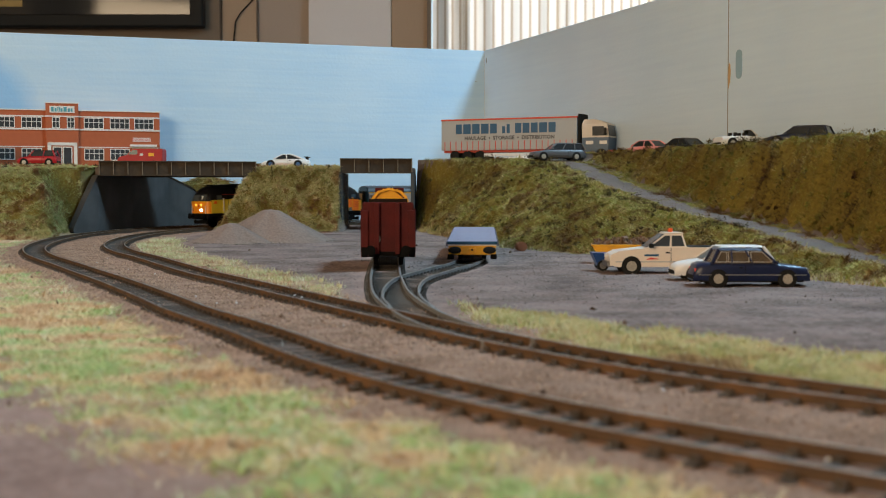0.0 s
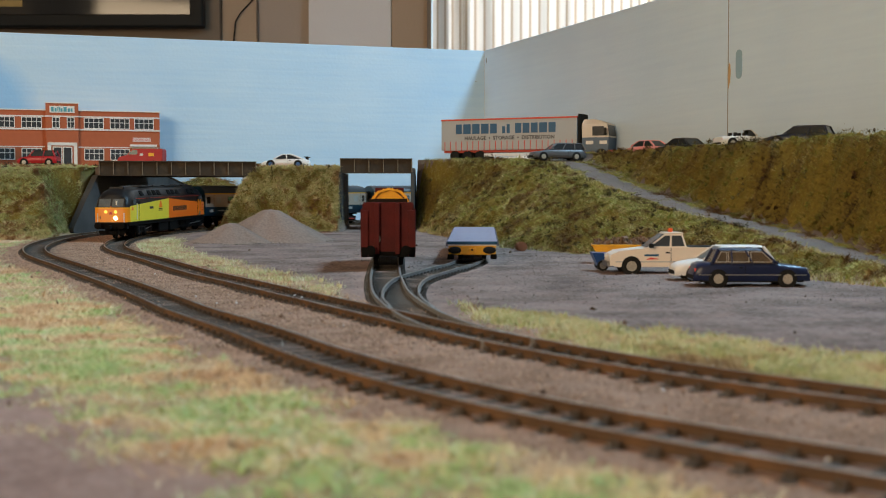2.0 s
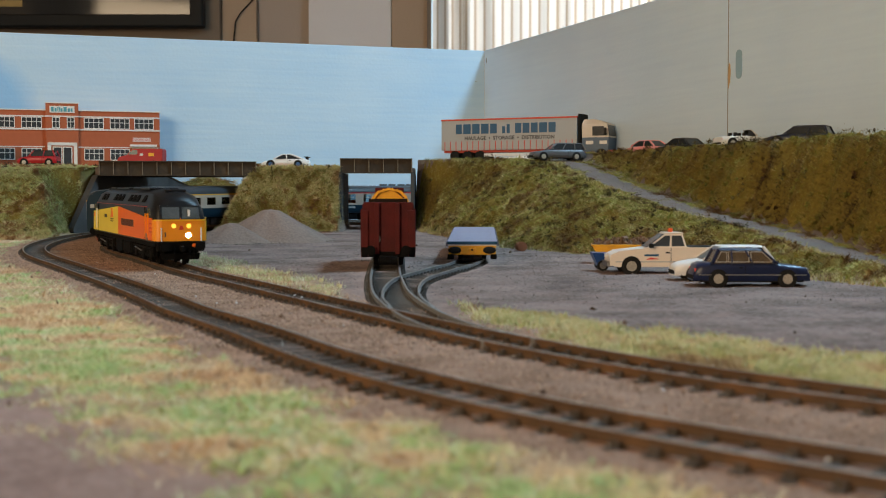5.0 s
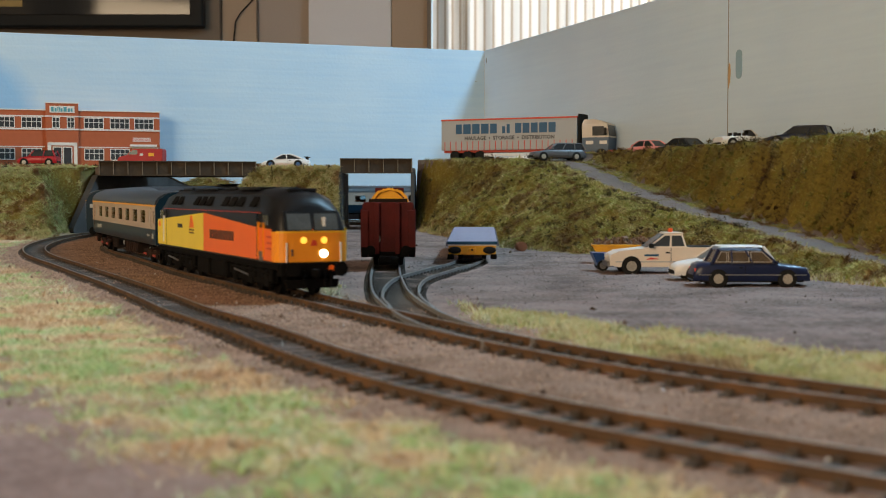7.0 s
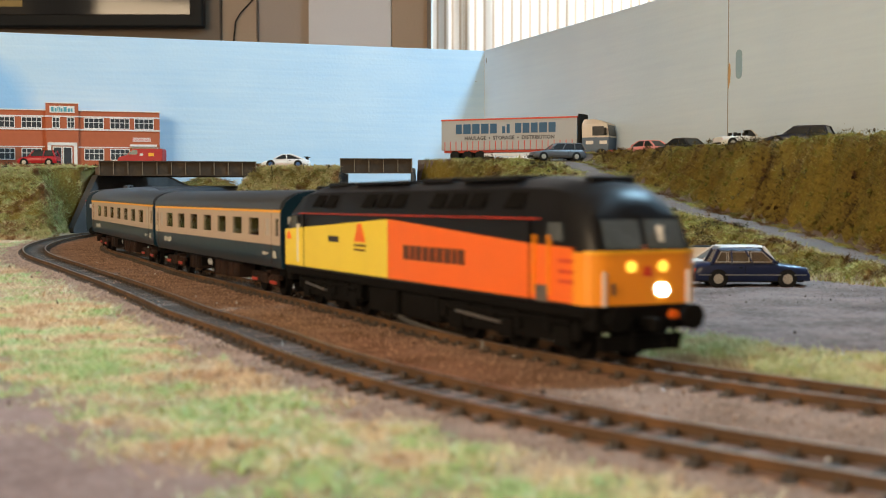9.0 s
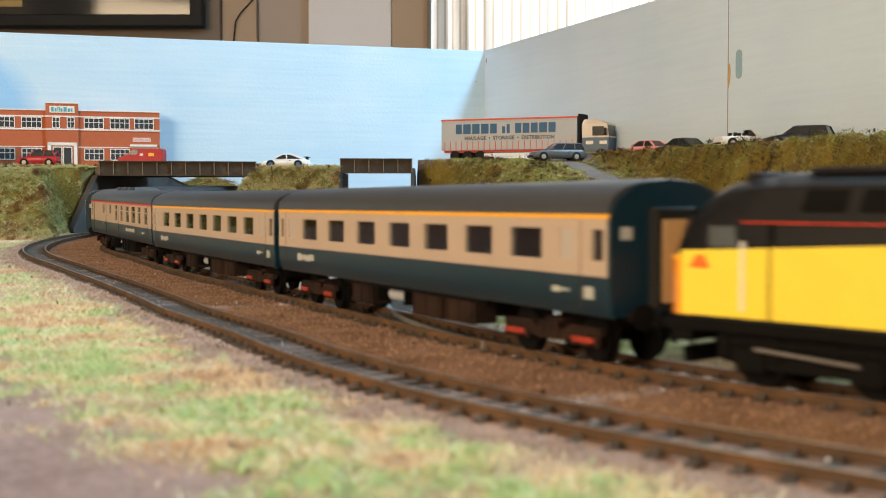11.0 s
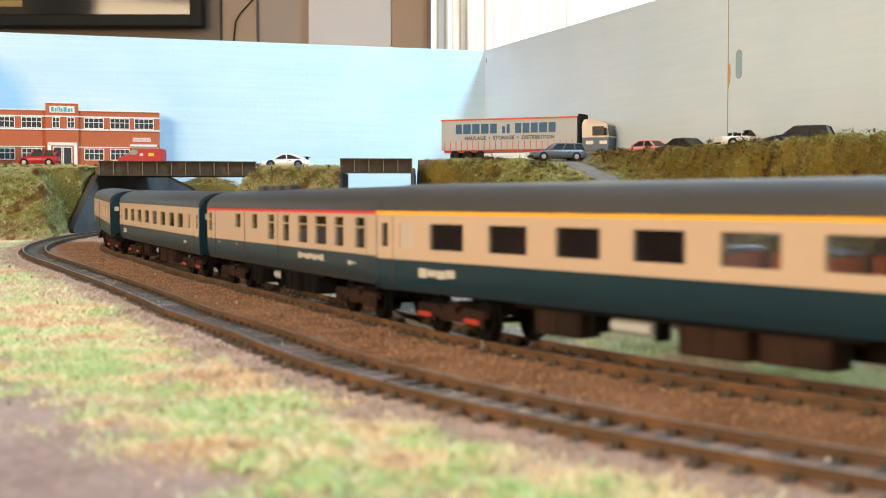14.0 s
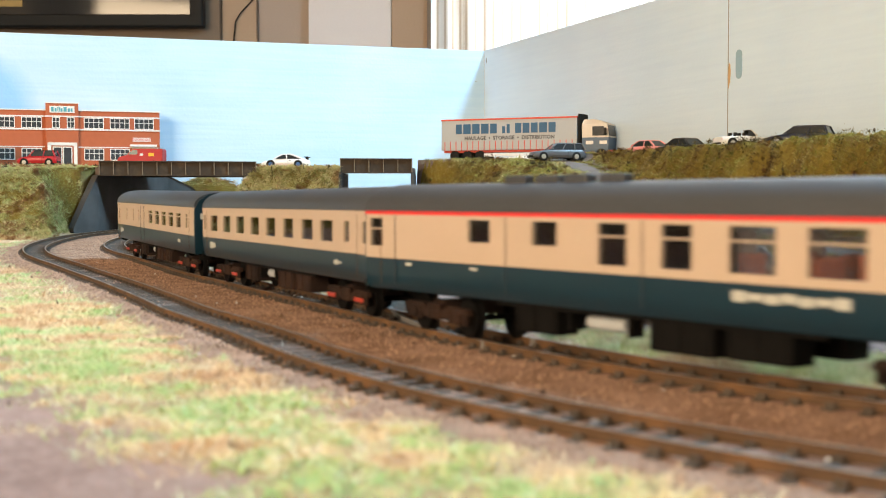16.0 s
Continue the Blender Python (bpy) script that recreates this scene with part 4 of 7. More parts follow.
def build_loco():
    th = thing("diesel_locomotive", at(0, 0), "orange, yellow and black diesel locomotive with lit headlight", "locomotive")
    # body: sections from one cab to the other; (x at floor, x at waist, x at brow)
    half = 17.4

    def ring(x, brow, top, w):
        return [(x, w, 15.5), (x, w + 0.25, 26), (x, w, 30.5), (brow, w - 0.9, 38.5), (brow, w - 4.5, top - 3.4), (brow, w - 10, top - 0.8), (brow, 0, top),
                (brow, -w + 10, top - 0.8), (brow, -w + 4.5, top - 3.4), (brow, -w + 0.9, 38.5), (x, -w, 30.5), (x, -w - 0.25, 26), (x, -w, 15.5)]
    nose = [(124.6, 121.6, 41.6, half - 4.0), (123.8, 120.2, 43.8, half - 2.4), (121.8, 117.2, 46.3, half - 1.0), (117.5, 111, 48.4, half - 0.1), (110, 100, 49.8, half), (90, 88, 50.2, half)]
    stations = [(-x, -b, t, w) for x, b, t, w in nose] + nose[::-1]
    part("body", loft(fresh(), [ring(*s) for s in stations]), M["loco_black"], th, "black upper body and roof", smooth=True)
    sk = fresh()
    box(sk, -123, 123, -16.6, 16.6, 12.5, 15.6, 0.6)
    part("solebar", sk, M["chassis_black"], th)
    for side in (-1, 1):
        def panel(name, outline, mat, label, proud=0.32):
            y0, y1 = sorted((side * (half - 0.3), side * (half + proud)))
            part(name, prism(fresh(), [(-side * x, z) for x, z in outline], y0, y1), mat, th, label)
        yl = [(-120.5, 16.4), (-6, 16.4), (-6, 37.0), (-14, 36.6), (-120.5, 31.5)]
        og = [(-6, 16.4), (117.5, 16.4), (117.5, 31.0), (92, 31.6), (-6, 37.0)]
        panel("side_panel", yl, M["loco_yellow"], "yellow side panel")
        panel("side_panel", og, M["loco_orange"], "orange side panel")
        # emblem, number box, name bars
        panel("emblem", [(-38, 28.3), (-27, 28.3), (-31, 35.0), (-34.5, 35.0)], M["loco_orange"], "orange emblem", 0.5)
        panel("emblem_base", [(-38, 26.6), (-27, 26.6), (-27, 27.4), (-38, 27.4)], M["dark_print"], "", 0.5)
        panel("emblem_base", [(-38, 25.0), (-27, 25.0), (-27, 25.7), (-38, 25.7)], M["dark_print"], "", 0.5)
        panel("number_box", [(-66, 27.6), (-55, 27.6), (-55, 29.9), (-66, 29.9)], M["letter_black"], "black number box", 0.5)
        x = 8.0
        for w in (5.5, 4.2, 5.2, 5.0, 5.2, 5.4, 5.4, 4.0, 5.0):
            panel("lettering_bar", [(x, 23.6), (x + w * 0.86, 23.6), (x + w * 0.86, 28.4), (x, 28.4)], M["dark_print"], "dark lettering bar", 0.5)
            x += w + 0.3
        for z in (21.6, 24.2, 27.0):
            panel("warning_label", [(111, z), (118, z), (118, z + 0.9), (111, z + 0.9)], M["warning_red"], "", 0.55)
        panel("emblem", [(-118, 27.5), (-112, 27.5), (-114, 30.6), (-116, 30.6)], M["loco_orange"], "orange emblem", 0.5)
        for x in (-103, 98, 106):
            panel("handrail", [(x - 0.35, 18), (x + 0.35, 18), (x + 0.35, 34), (x - 0.35, 34)], M["ghost_white"] if x < 0 else M["nose_orange"], "door handrail", 0.95)
        panel("step_plate", [(99, 16.0), (105, 16.0), (105, 20.5), (99, 20.5)], M["steel"], "grey step plate", 0.6)
        panel("red_line", [(-104, 38.2), (100, 38.2), (100, 38.5), (-104, 38.5)], M["warning_red"], "thin red roof line", -0.1)
        for x0, x1 in ((104.8, 112.5), (-112.5, -104.8)):
            panel("cab_window", [(x0, 32.6), (x1, 32.6), (x1 - 0.5, 37.4), (x0, 37.4)], REFLECTION_GLASS, "dark cab side window", 0.25)
        for x in (-96, 95):
            panel("cab_door", [(x - 0.3, 15.8), (x + 0.3, 15.8), (x + 0.3, 38.0), (x - 0.3, 38.0)], M["chassis_black"], "", 0.4)
    # ends
    for d in (-1, 1):
        plan = [(117.4, 17.6), (119.6, 17.5), (121.9, 17.0), (123.9, 15.8), (124.8, 14.3), (125.4, 12.6), (125.7, 9.6), (125.9, 0.0)]
        plan += [(x, -y) for x, y in plan[-2::-1]]
        rim = [(x - 1.6, y * 0.93) for x, y in plan[::-1]]
        part("nose_panel", prism(fresh(), [(d * x, y) for x, y in plan + rim], 16.2, 29.9, plane="xy"), M["nose_orange"], th, "orange-yellow rounded nose panel")
        lip = [(x + 0.5, y * 1.01) for x, y in plan[2:-2]]
        part("nose_trim", prism(fresh(), [(d * x, y) for x, y in lip + rim[2:-2]], 29.3, 30.3, plane="xy"), M["load_yellow"], th, "pale orange trim below the windscreens")
        front = [(13.4, 30.0), (13.0, 39.4), (-13.0, 39.4), (-13.4, 30.0)]
        part("cab_front", loft(fresh(), [[(d * (x - (z - 30.5) * 0.375), y, z) for y, z in front] for x in (122.0, 125.0)]), M["loco_black"], th, "black windscreen surround")
        for y0, y1 in ((0.9, 12.2), (-12.2, -0.9)):
            g = fresh()
            pts = [(y0, 30.8), (y1, 30.8), (y1 * 0.985, 38.2), (y0 * 0.985 + (0.2 if y0 > 0 else 0), 38.2)]
            loft(g, [[(d * (125.3 - (z - 30.5) * 0.375), y, z) for y, z in pts], [(d * (124.4 - (z - 30.5) * 0.375), y, z) for y, z in pts]])
            part("windscreen", g, REFLECTION_GLASS, th, "dark cab windscreen")
        pp = fresh()
        box(pp, *sorted((d * 122.4, d * 124.6)), 4.6, 6.0, 32.4, 36.6)
        part("cab_notice", pp, M["ghost_white"], th, "white notice in the windscreen")
        for y in (-4.9, 4.9):
            lt = fresh()
            cyl(lt, (d * 125.7, y, 26.1), (1, 0, 0), 1.5, 0.8, 18)
            part("marker_lamp", lt, M["lamp_yellow"] if d == 1 else M["warning_red"], th, "lit yellow marker lamp" if d == 1 else "red tail lamp")
        hl = fresh()
        cyl(hl, (d * 125.8, 4.6 * d, 20.0), (1, 0, 0), 1.7, 0.9, 18)
        part("headlight", hl, M["lamp_white"] if d == 1 else M["white_print"], th, "bright white headlight" if d == 1 else "unlit headlight")
        em = fresh()
        prism(em, [(-1.6, 23.6), (1.6, 23.6), (0.8, 26.2), (-0.8, 26.2)], *sorted((d * 125.6, d * 126.1)), plane="yz")
        part("emblem", em, M["warning_red"], th, "small red emblem")
        for y in (-13.0, 13.0, -10.5):
            hr = fresh()
            cyl(hr, (d * (126.0 if abs(y) < 12 else 125.7), y, 20.5), (0, 0, 1), 0.4, 9.0 if abs(y) > 12 else 3.0, 8)
            part("handrail", hr, M["ghost_white"] if abs(y) > 12 else M["letter_black"], th, "nose handrail")
        wip = fresh()
        cyl(wip, (d * 124.2, 0.0, 31.8), (-0.5, 0.2, 1), 0.3, 5, 6)
        part("wiper", wip, M["loco_orange"], th)
        bb = fresh()
        box(bb, *sorted((d * 119, d * 125.0)), -15.5, 15.5, 9.6, 15.6, 0.6)
        part("buffer_beam", bb, M["chassis_black"], th)
        rl = fresh()
        cyl(rl, (d * 125.4, 8.6 * d, 13.2), (1, 0, 0), 1.4, 1.2, 12)
        part("coupling_socket", rl, M["loco_orange"], th, "orange-red cable socket")
        buffers(th, d * 124.5, 13.0, d)
        hk = fresh()
        box(hk, *sorted((d * 125, d * 131)), -1.2, 1.2, 9.5, 13, 0.3)
        for y in (-5, 5, 8):
            cyl(hk, (d * 126.5, y, 8.5), (0, 0, 1), 0.6, 8, 8)
        part("coupling", hk, M["chassis_black"], th)
        pl = fresh()
        prism(pl, [(-12, 4.0), (12, 4.0), (13, 8.0), (-13, 8.0)], *sorted((d * 122, d * 123.5)), plane="yz")
        part("snow_plough", pl, M["chassis_black"], th)
    # roof detail
    for x0, x1, y0, y1, z0, z1 in ((-60, -8, -9, 9, 49.4, 50.6), (2, 26, -8, 8, 49.4, 50.9), (36, 74, -10, 10, 49.2, 50.7), (-92, -70, -8, 8, 49.3, 50.8)):
        b = fresh()
        box(b, x0, x1, y0, y1, z0, z1, 0.5)
        part("roof_hatch", b, M["loco_black"], th)
    slat = None
    for side in (-1, 1):
        for x in (-84, -70, -30, -16, -2, 30, 44, 58, 82):
            if slat is None:
                b = fresh()
                box(b, -5.2, 5.2, -0.3, 0.3, -2.8, 2.8, 0.2)
                slat = part("roof_grille", b, M["chassis_black"], th, "dark roof grille")
                slat.matrix_basis = at(x, side * 14.6, 43.4, 0, side * 33)
            else:
                share("roof_grille", slat, th, at(x, side * 14.6, 43.4, 0, side * 33), "dark roof grille")
    for x in (106, -110):
        part("horn_box", box(fresh(), x, x + 4, -7, 7, 46.5, 49.9, 0.6), M["loco_black"], th)
    tank = fresh()
    for side in (-1, 1):
        y0, y1 = sorted((side * 5, side * 15.4))
        box(tank, -30, -4, y0, y1, 3.6, 12.6, 0.8)
        box(tank, 0, 30, y0, y1, 3.4, 12.6, 1.4)
    part("fuel_tank", tank, M["chassis_black"], th, "black fuel and water tanks")
    bogies, wheels = [], []
    for x in (-74, 74):
        bo, wh = loco_bogie(th, x)
        bogies.append((bo, x))
        wheels += [(w, 7.4) for w in wh]
    ROLLING.append((th, 0.0, 148.0, bogies, wheels))
    return th


build_loco()
FIRST = [(c - 9, c + 9) for c in (-91, -60.5, -30, 0.5, 30, 60, 89)]
FIRST_SMALL = [(-128, -124, 28, 35.9), (-117, -109, 28, 35.9), (107.5, 114.5, 28, 35.9), (123, 128.5, 28, 35.9)]
SECOND = [(c - 8, c + 8) for c in (-105, -78, -51, -24, 3, 30, 57, 82)]
SECOND_SMALL = [(-128.5, -124, 28, 35.9), (103, 109, 28, 35.9), (123, 128.5, 28, 35.9)]
build_coach(1, "blue and cream first class coach with an orange stripe", FIRST, FIRST_SMALL, "orange", True, [(-96, 20, 3.0, 18.6), (108, 9, 1.6, 19.0), (122, 5, 3.2, 18.0)], [])
build_coach(2, "blue and cream first class coach with an orange stripe", FIRST, FIRST_SMALL, "orange", True, [(-96, 20, 3.0, 18.6), (108, 9, 1.6, 19.0), (122, 5, 3.2, 18.0)], [])
build_coach(3, "blue and cream buffet coach with a red stripe and roof vents", [(34, 48), (57, 72.5), (81.5, 93), (105, 116)],
            [(-128, -120, 28.0, 37.4), (-71, -60, 30.6, 37.4), (-40, -29, 30.6, 37.4), (-12, -1, 26.2, 37.4), (11.5, 22, 26.2, 37.4)], "red", False,
            [(52, 34, 2.6, 19.6), (102, 9, 1.6, 19.6), (-104, 4, 0.9, 22.0), (-68, 4, 0.9, 22.0)], [(-62, -5), (-48, -4), (-34, -5), (-20, -4)], (-112, -52, 5))
build_coach(4, "blue and cream second class coach with large plain windows", SECOND, SECOND_SMALL, "", True, [(-108, 12, 3.4, 18.4), (96, 9, 1.8, 19.0)], [])
build_coach(5, "blue and cream brake coach at the tail of the train", [(c - 7, c + 7) for c in (0, 22, 44, 66, 88)],
            [(-92, -88, 28, 35.9), (-66, -62, 28, 35.9), (-44, -40, 28, 35.9), (-124, -120, 28, 35.9), (108, 113, 28, 35.9)], "", True, [(-112, 12, 3.4, 18.4), (90, 8, 1.8, 19.0)], [], (-34, -22))


def rigid_at(s, spacing):
    a, b = along(s - spacing / 2), along(s + spacing / 2)
    m = (a + b) / 2
    za, zb = level(a[1]), level(b[1])
    return m, math.degrees(math.atan2(b[1] - a[1], b[0] - a[0])), (za + zb) / 2, math.degrees(math.atan2(zb - za, spacing))


def heading(s):
    d = along(s + 8) - along(s - 8)
    return math.degrees(math.atan2(d[1], d[0]))


def motions():
    """The train runs at one speed along the inner track; bogies follow the rails and wheels roll."""
    for th, behind, spacing, bogies, wheels in ROLLING:
        rows, turns = [], [[] for _ in bogies]
        for k in range(81):
            t = k * 0.2
            s = START + SPEED * t - 2.0 * float(smooth(9.2, 11.3, t)) + 5.0 * float(smooth(12.5, 14.0, t)) - 7.0 * float(smooth(14.6, 15.6, t)) - behind
            m, rz, z, tilt = rigid_at(s, spacing)
            rows.append((t, at(m[0], m[1], z, rz, 0, -tilt)))
            for j, (bo, x) in enumerate(bogies):
                rel = (heading(s + x) - rz + 180) % 360 - 180
                turns[j].append((t, at(x, 0, 0, rel)))
        walk(th, rows)
        for (bo, x), r in zip(bogies, turns):
            walk(bo, r)
        for w, r in wheels:
            x, z = w.matrix_basis.translation.x, w.matrix_basis.translation.z
            step = 2 / 30
            walk(w, [(k * step, Matrix.Translation((x, 0, z)) @ Matrix.Rotation((SPEED * k * step / r) % (2 * math.pi), 4, "Y")) for k in range(241)])


# ---- bridges and abutments ----
def girder(th, x0, y0, x1, y1, z0, z1, bays, label):
    length = math.hypot(x1 - x0, y1 - y0)
    a = math.degrees(math.atan2(y1 - y0, x1 - x0))
    root = at(x0, y0, 0, a)
    g = part("girder", box(fresh(), 0, length, 0, 2.0, z0, z1), M["girder_brown"], th, label)
    g.matrix_basis = root
    for z in (z0, z1 - 1.3):
        f = part("flange", box(fresh(), 0, length, -2.6, 3.0, z, z + 1.3, 0.2), M["girder_brown"], th)
        f.matrix_basis = root
    rib = None
    for k in range(bays + 1):
        x = length * k / bays
        if rib is None:
            rib = part("stiffener", box(fresh(), -0.45, 0.45, -1.9, 0.2, z0 + 1.0, z1 - 1.0), M["girder_rib"], th, "pale worn stiffener")
            rib.matrix_basis = root @ at(x + 0.5, 0)
        else:
            share("stiffener", rib, th, root @ at(min(x, length - 0.5), 0), "pale worn stiffener")


def build_bridges():
    b1 = thing("bridge", at(0, 0), "brown plate girder road bridge over two curved tracks", "bridge", "bridges")
    girder(b1, -387, 1400, -216, 1440, 66.0, 83.0, 11, "brown steel plate girder")
    girder(b1, -415, 1520, -195, 1535, 66.0, 83.0, 11, "brown steel plate girder")
    deck = fresh()
    prism(deck, [(-392, 1404), (-214, 1444), (-190, 1536), (-420, 1519)], 67.5, 75.5, plane="xy")
    part("deck", deck, M["road"], b1, "grey road deck")
    wall = fresh()
    pts = [(-406, 1366, 4, 8), (-397, 1386, 4, 40), (-389, 1404, 4, 67), (-374, 1500, 4, 67), (-351, 1590, 4, 67), (-330, 1642, 4, 52), (-312, 1684, 4, 20)]
    loft(wall, [[(x, y, z0 - 6), (x, y, z1), (x - (8 if y < 1410 else 44), y + 6, z1), (x - (8 if y < 1410 else 44), y + 6, z0 - 6)] for x, y, z0, z1 in pts])
    part("abutment", wall, M["abutment_grey"], b1, "dark grey stone abutment with sloping wing walls")
    cop = fresh()
    loft(cop, [[(x + 1.2, y, z1), (x + 1.2, y, z1 + 1.6), (x - 6, y + 1, z1 + 1.6), (x - 6, y + 1, z1)] for x, y, z0, z1 in pts[4:]])
    part("coping", cop, M["girder_brown"], b1)
    ab = fresh()
    box(ab, -219, -212, 1440, 1536, 2, 67.4)
    part("abutment", ab, M["abutment_grey"], b1)
    b2 = thing("bridge", at(0, 0), "brown plate girder bridge over the siding entrance", "bridge", "bridges")
    girder(b2, -120, 1450, -36, 1458, 70.0, 87.0, 5, "brown steel plate girder")
    part("deck", box(fresh(), -121, -34, 1462, 1545, 71, 76), M["road"], b2, "grey road deck")
    for x in (-121.5, -37.5):
        part("abutment", box(fresh(), x, x + 4, 1446, 1546, 0, 70.2, 0.3), M["abutment_grey"], b2, "dark grey abutment wall")
    rail = fresh()
    for x in (-119, -100, -80, -60, -40):
        box(rail, x, x + 1.0, 1560, 1561, 4, 13)
    box(rail, -119, -38, 1560, 1561, 11.6, 13)
    tagged(mesh_object("fence", rail, M["steel"]), "low grey trackside fence behind the bridge", "fence")


build_bridges()


# ---- factory building ----
def build_factory():
    ang = math.degrees(math.atan2(0.331, 1))
    th = thing("factory_building", at(-389, 1712, 77, ang), "red brick two-storey low-relief factory with white window bands", "building")
    part("wall", box(fresh(), -300, 0, 0, 30, 0, 80), M["brick_red"], th, "red brick front wall")
    part("tower", box(fresh(), -149, -107, -4, 10, 0, 90, 0.4), M["brick_red"], th, "raised red brick entrance bay")
    for x0, x1, y in ((-300, -149, -1.4), (-149.8, -106.2, -5.2), (-107, 0.6, -1.4)):
        for z, h in ((54.0, 2.0), (71.5, 1.6)):
            part("string_course", box(fresh(), x0, x1, y, y + 4, z, z + h, 0.2), M["white_trim"], th, "white string course")
        part("coping", box(fresh(), x0, x1, y, y + 5, (80 if y > -3 else 89.5), (80 if y > -3 else 89.5) + 1.4, 0.2), M["white_trim"], th, "white coping")
    lint = [(-108, -2, 31.0), (-300, -150, 31.0)]
    for x0, x1, z in lint:
        part("string_course", box(fresh(), x0, x1, -1.0, 2, z, z + 1.2), M["white_trim"], th)

    def window(u0, u1, z0, z1, n, y=0.0):
        f = fresh()
        w = 1.0
        box(f, -u0, -u1, y - 1.2, y + 0.6, z0, z0 + w)
        box(f, -u0, -u1, y - 1.2, y + 0.6, z1 - w, z1)
        box(f, -u0, -u0 + w, y - 1.15, y + 0.6, z0 + w, z1 - w)
        box(f, -u1 - w, -u1, y - 1.15, y + 0.6, z0 + w, z1 - w)
        for k in range(1, n):
            x = -u0 + (u0 - u1) * k / n
            box(f, x - 0.35, x + 0.35, y - 1.05, y + 0.6, z0 + w, z1 - w)
        zm = z0 + (z1 - z0) * 0.58
        box(f, -u0 + w, -u1 - w, y - 1.0, y + 0.6, zm - 0.35, zm + 0.35)
        win = part("window", f, M["white_trim"], th, "white window frame with glazing bars")
        g = fresh()
        box(g, -u0 + 0.4, -u1 - 0.4, y - 0.6, y + 0.2, z0 + 0.4, z1 - 0.4)
        part("pane", g, M["window_dark"], win, "dark window panes")
    for u0, u1 in ((34, 8), (66, 40), (100, 74), (180, 154), (214, 188), (250, 224), (286, 260)):
        window(u0, u1, 56.4, 71.2, 4)
        if u0 != 34:
            window(u0, u1, 14.0, 29.8, 4)
    for u0, u1 in ((141, 131), (122, 112)):
        window(u0, u1, 56.4, 71.2, 2, -4.0)
    # entrance
    fr = fresh()
    box(fr, -147, -142.5, -6, -3.8, 0, 37)
    box(fr, -113.5, -109, -6, -3.8, 0, 37)
    box(fr, -147, -109, -6, -3.8, 33.5, 37.4)
    part("door_surround", fr, M["white_trim"], th, "white door surround")
    for x in (-140.5, -127.6):
        dr = fresh()
        box(dr, x, x + 12.2, -4.7, -3.9, 0, 32)
        ob = part("door", dr, M["white_trim"], th, "white framed glass door")
        gl = fresh()
        box(gl, x + 1.3, x + 10.9, -5.0, -4.5, 2, 30.5)
        part("pane", gl, M["window_dark"], ob)
    # goods entrance
    part("canopy", box(fresh(), -40, -4, -4, 0, 33.0, 36.0, 0.3), M["white_trim"], th, "white canopy above the goods door")
    part("shutter", box(fresh(), -37, -7, -0.8, 0.2, 0, 33), M["shutter_grey"], th, "grey roller shutter")
    sg = part("sign", box(fresh(), -36, -12, -0.9, 0.2, 40.0, 45.2), M["white_trim"], th, "pale sign with red letters")
    text_object("lettering", "GOODS OUT", 4.4, 0.15, M["sign_red"], sg, at(-24, -1.1, 42.6, 0, 90))
    tw = part("sign", box(fresh(), -144, -112, -5.0, -3.9, 77.0, 86.0), M["white_trim"], th, "white sign board with teal letters")
    x = -142
    for w in (4.2, 3.2, 1.6, 1.6, 3.4, 5.2, 3.4, 3.0):
        part("lettering_bar", box(fresh(), x, x + w * 0.82, -5.3, -4.9, 78.5, 84.6 if w > 4 or w < 2 else 83.0), M["sign_teal"], tw, "teal lettering bar")
        x += w + 0.35
    ng = thing("blue_container", at(-572, 1612, 78, ang), "pale blue steel container beside the factory", "container")
    part("body", box(fresh(), -40, -3, -14, 14, 0, 32, 0.8), paint("container_blue", (0.18, 0.36, 0.50)), ng)
    part("lid", box(fresh(), -41, -2, -15, 15, 32, 34, 0.4), M["white_trim"], ng, "white top rim")


build_factory()


# ---- road vehicles ----
def road_wheel(th, x, y, r, w, rim_mat):
    b = fresh()
    cyl(b, (0, 0, 0), (0, 1, 0), r, w, 22)
    wh = part("wheel", b, M["rubber"], th, "black tyre", smooth=True)
    wh.matrix_basis = at(x, y, r)
    side = 1 if y > 0 else -1
    k = fresh()
    cyl(k, (0, side * (w / 2 + 0.05), 0), (0, 1, 0), r * 0.62, 0.5, 18)
    cyl(k, (0, side * (w / 2 + 0.35), 0), (0, 1, 0), r * 0.22, 0.5, 10)
    for a in range(5):
        t = a * 1.2566
        cyl(k, (math.cos(t) * r * 0.42, side * (w / 2 + 0.3), math.sin(t) * r * 0.42), (math.cos(t), 0, math.sin(t)), r * 0.09, r * 0.36, 6)
    part("rim", k, rim_mat, wh, "metal wheel rim")


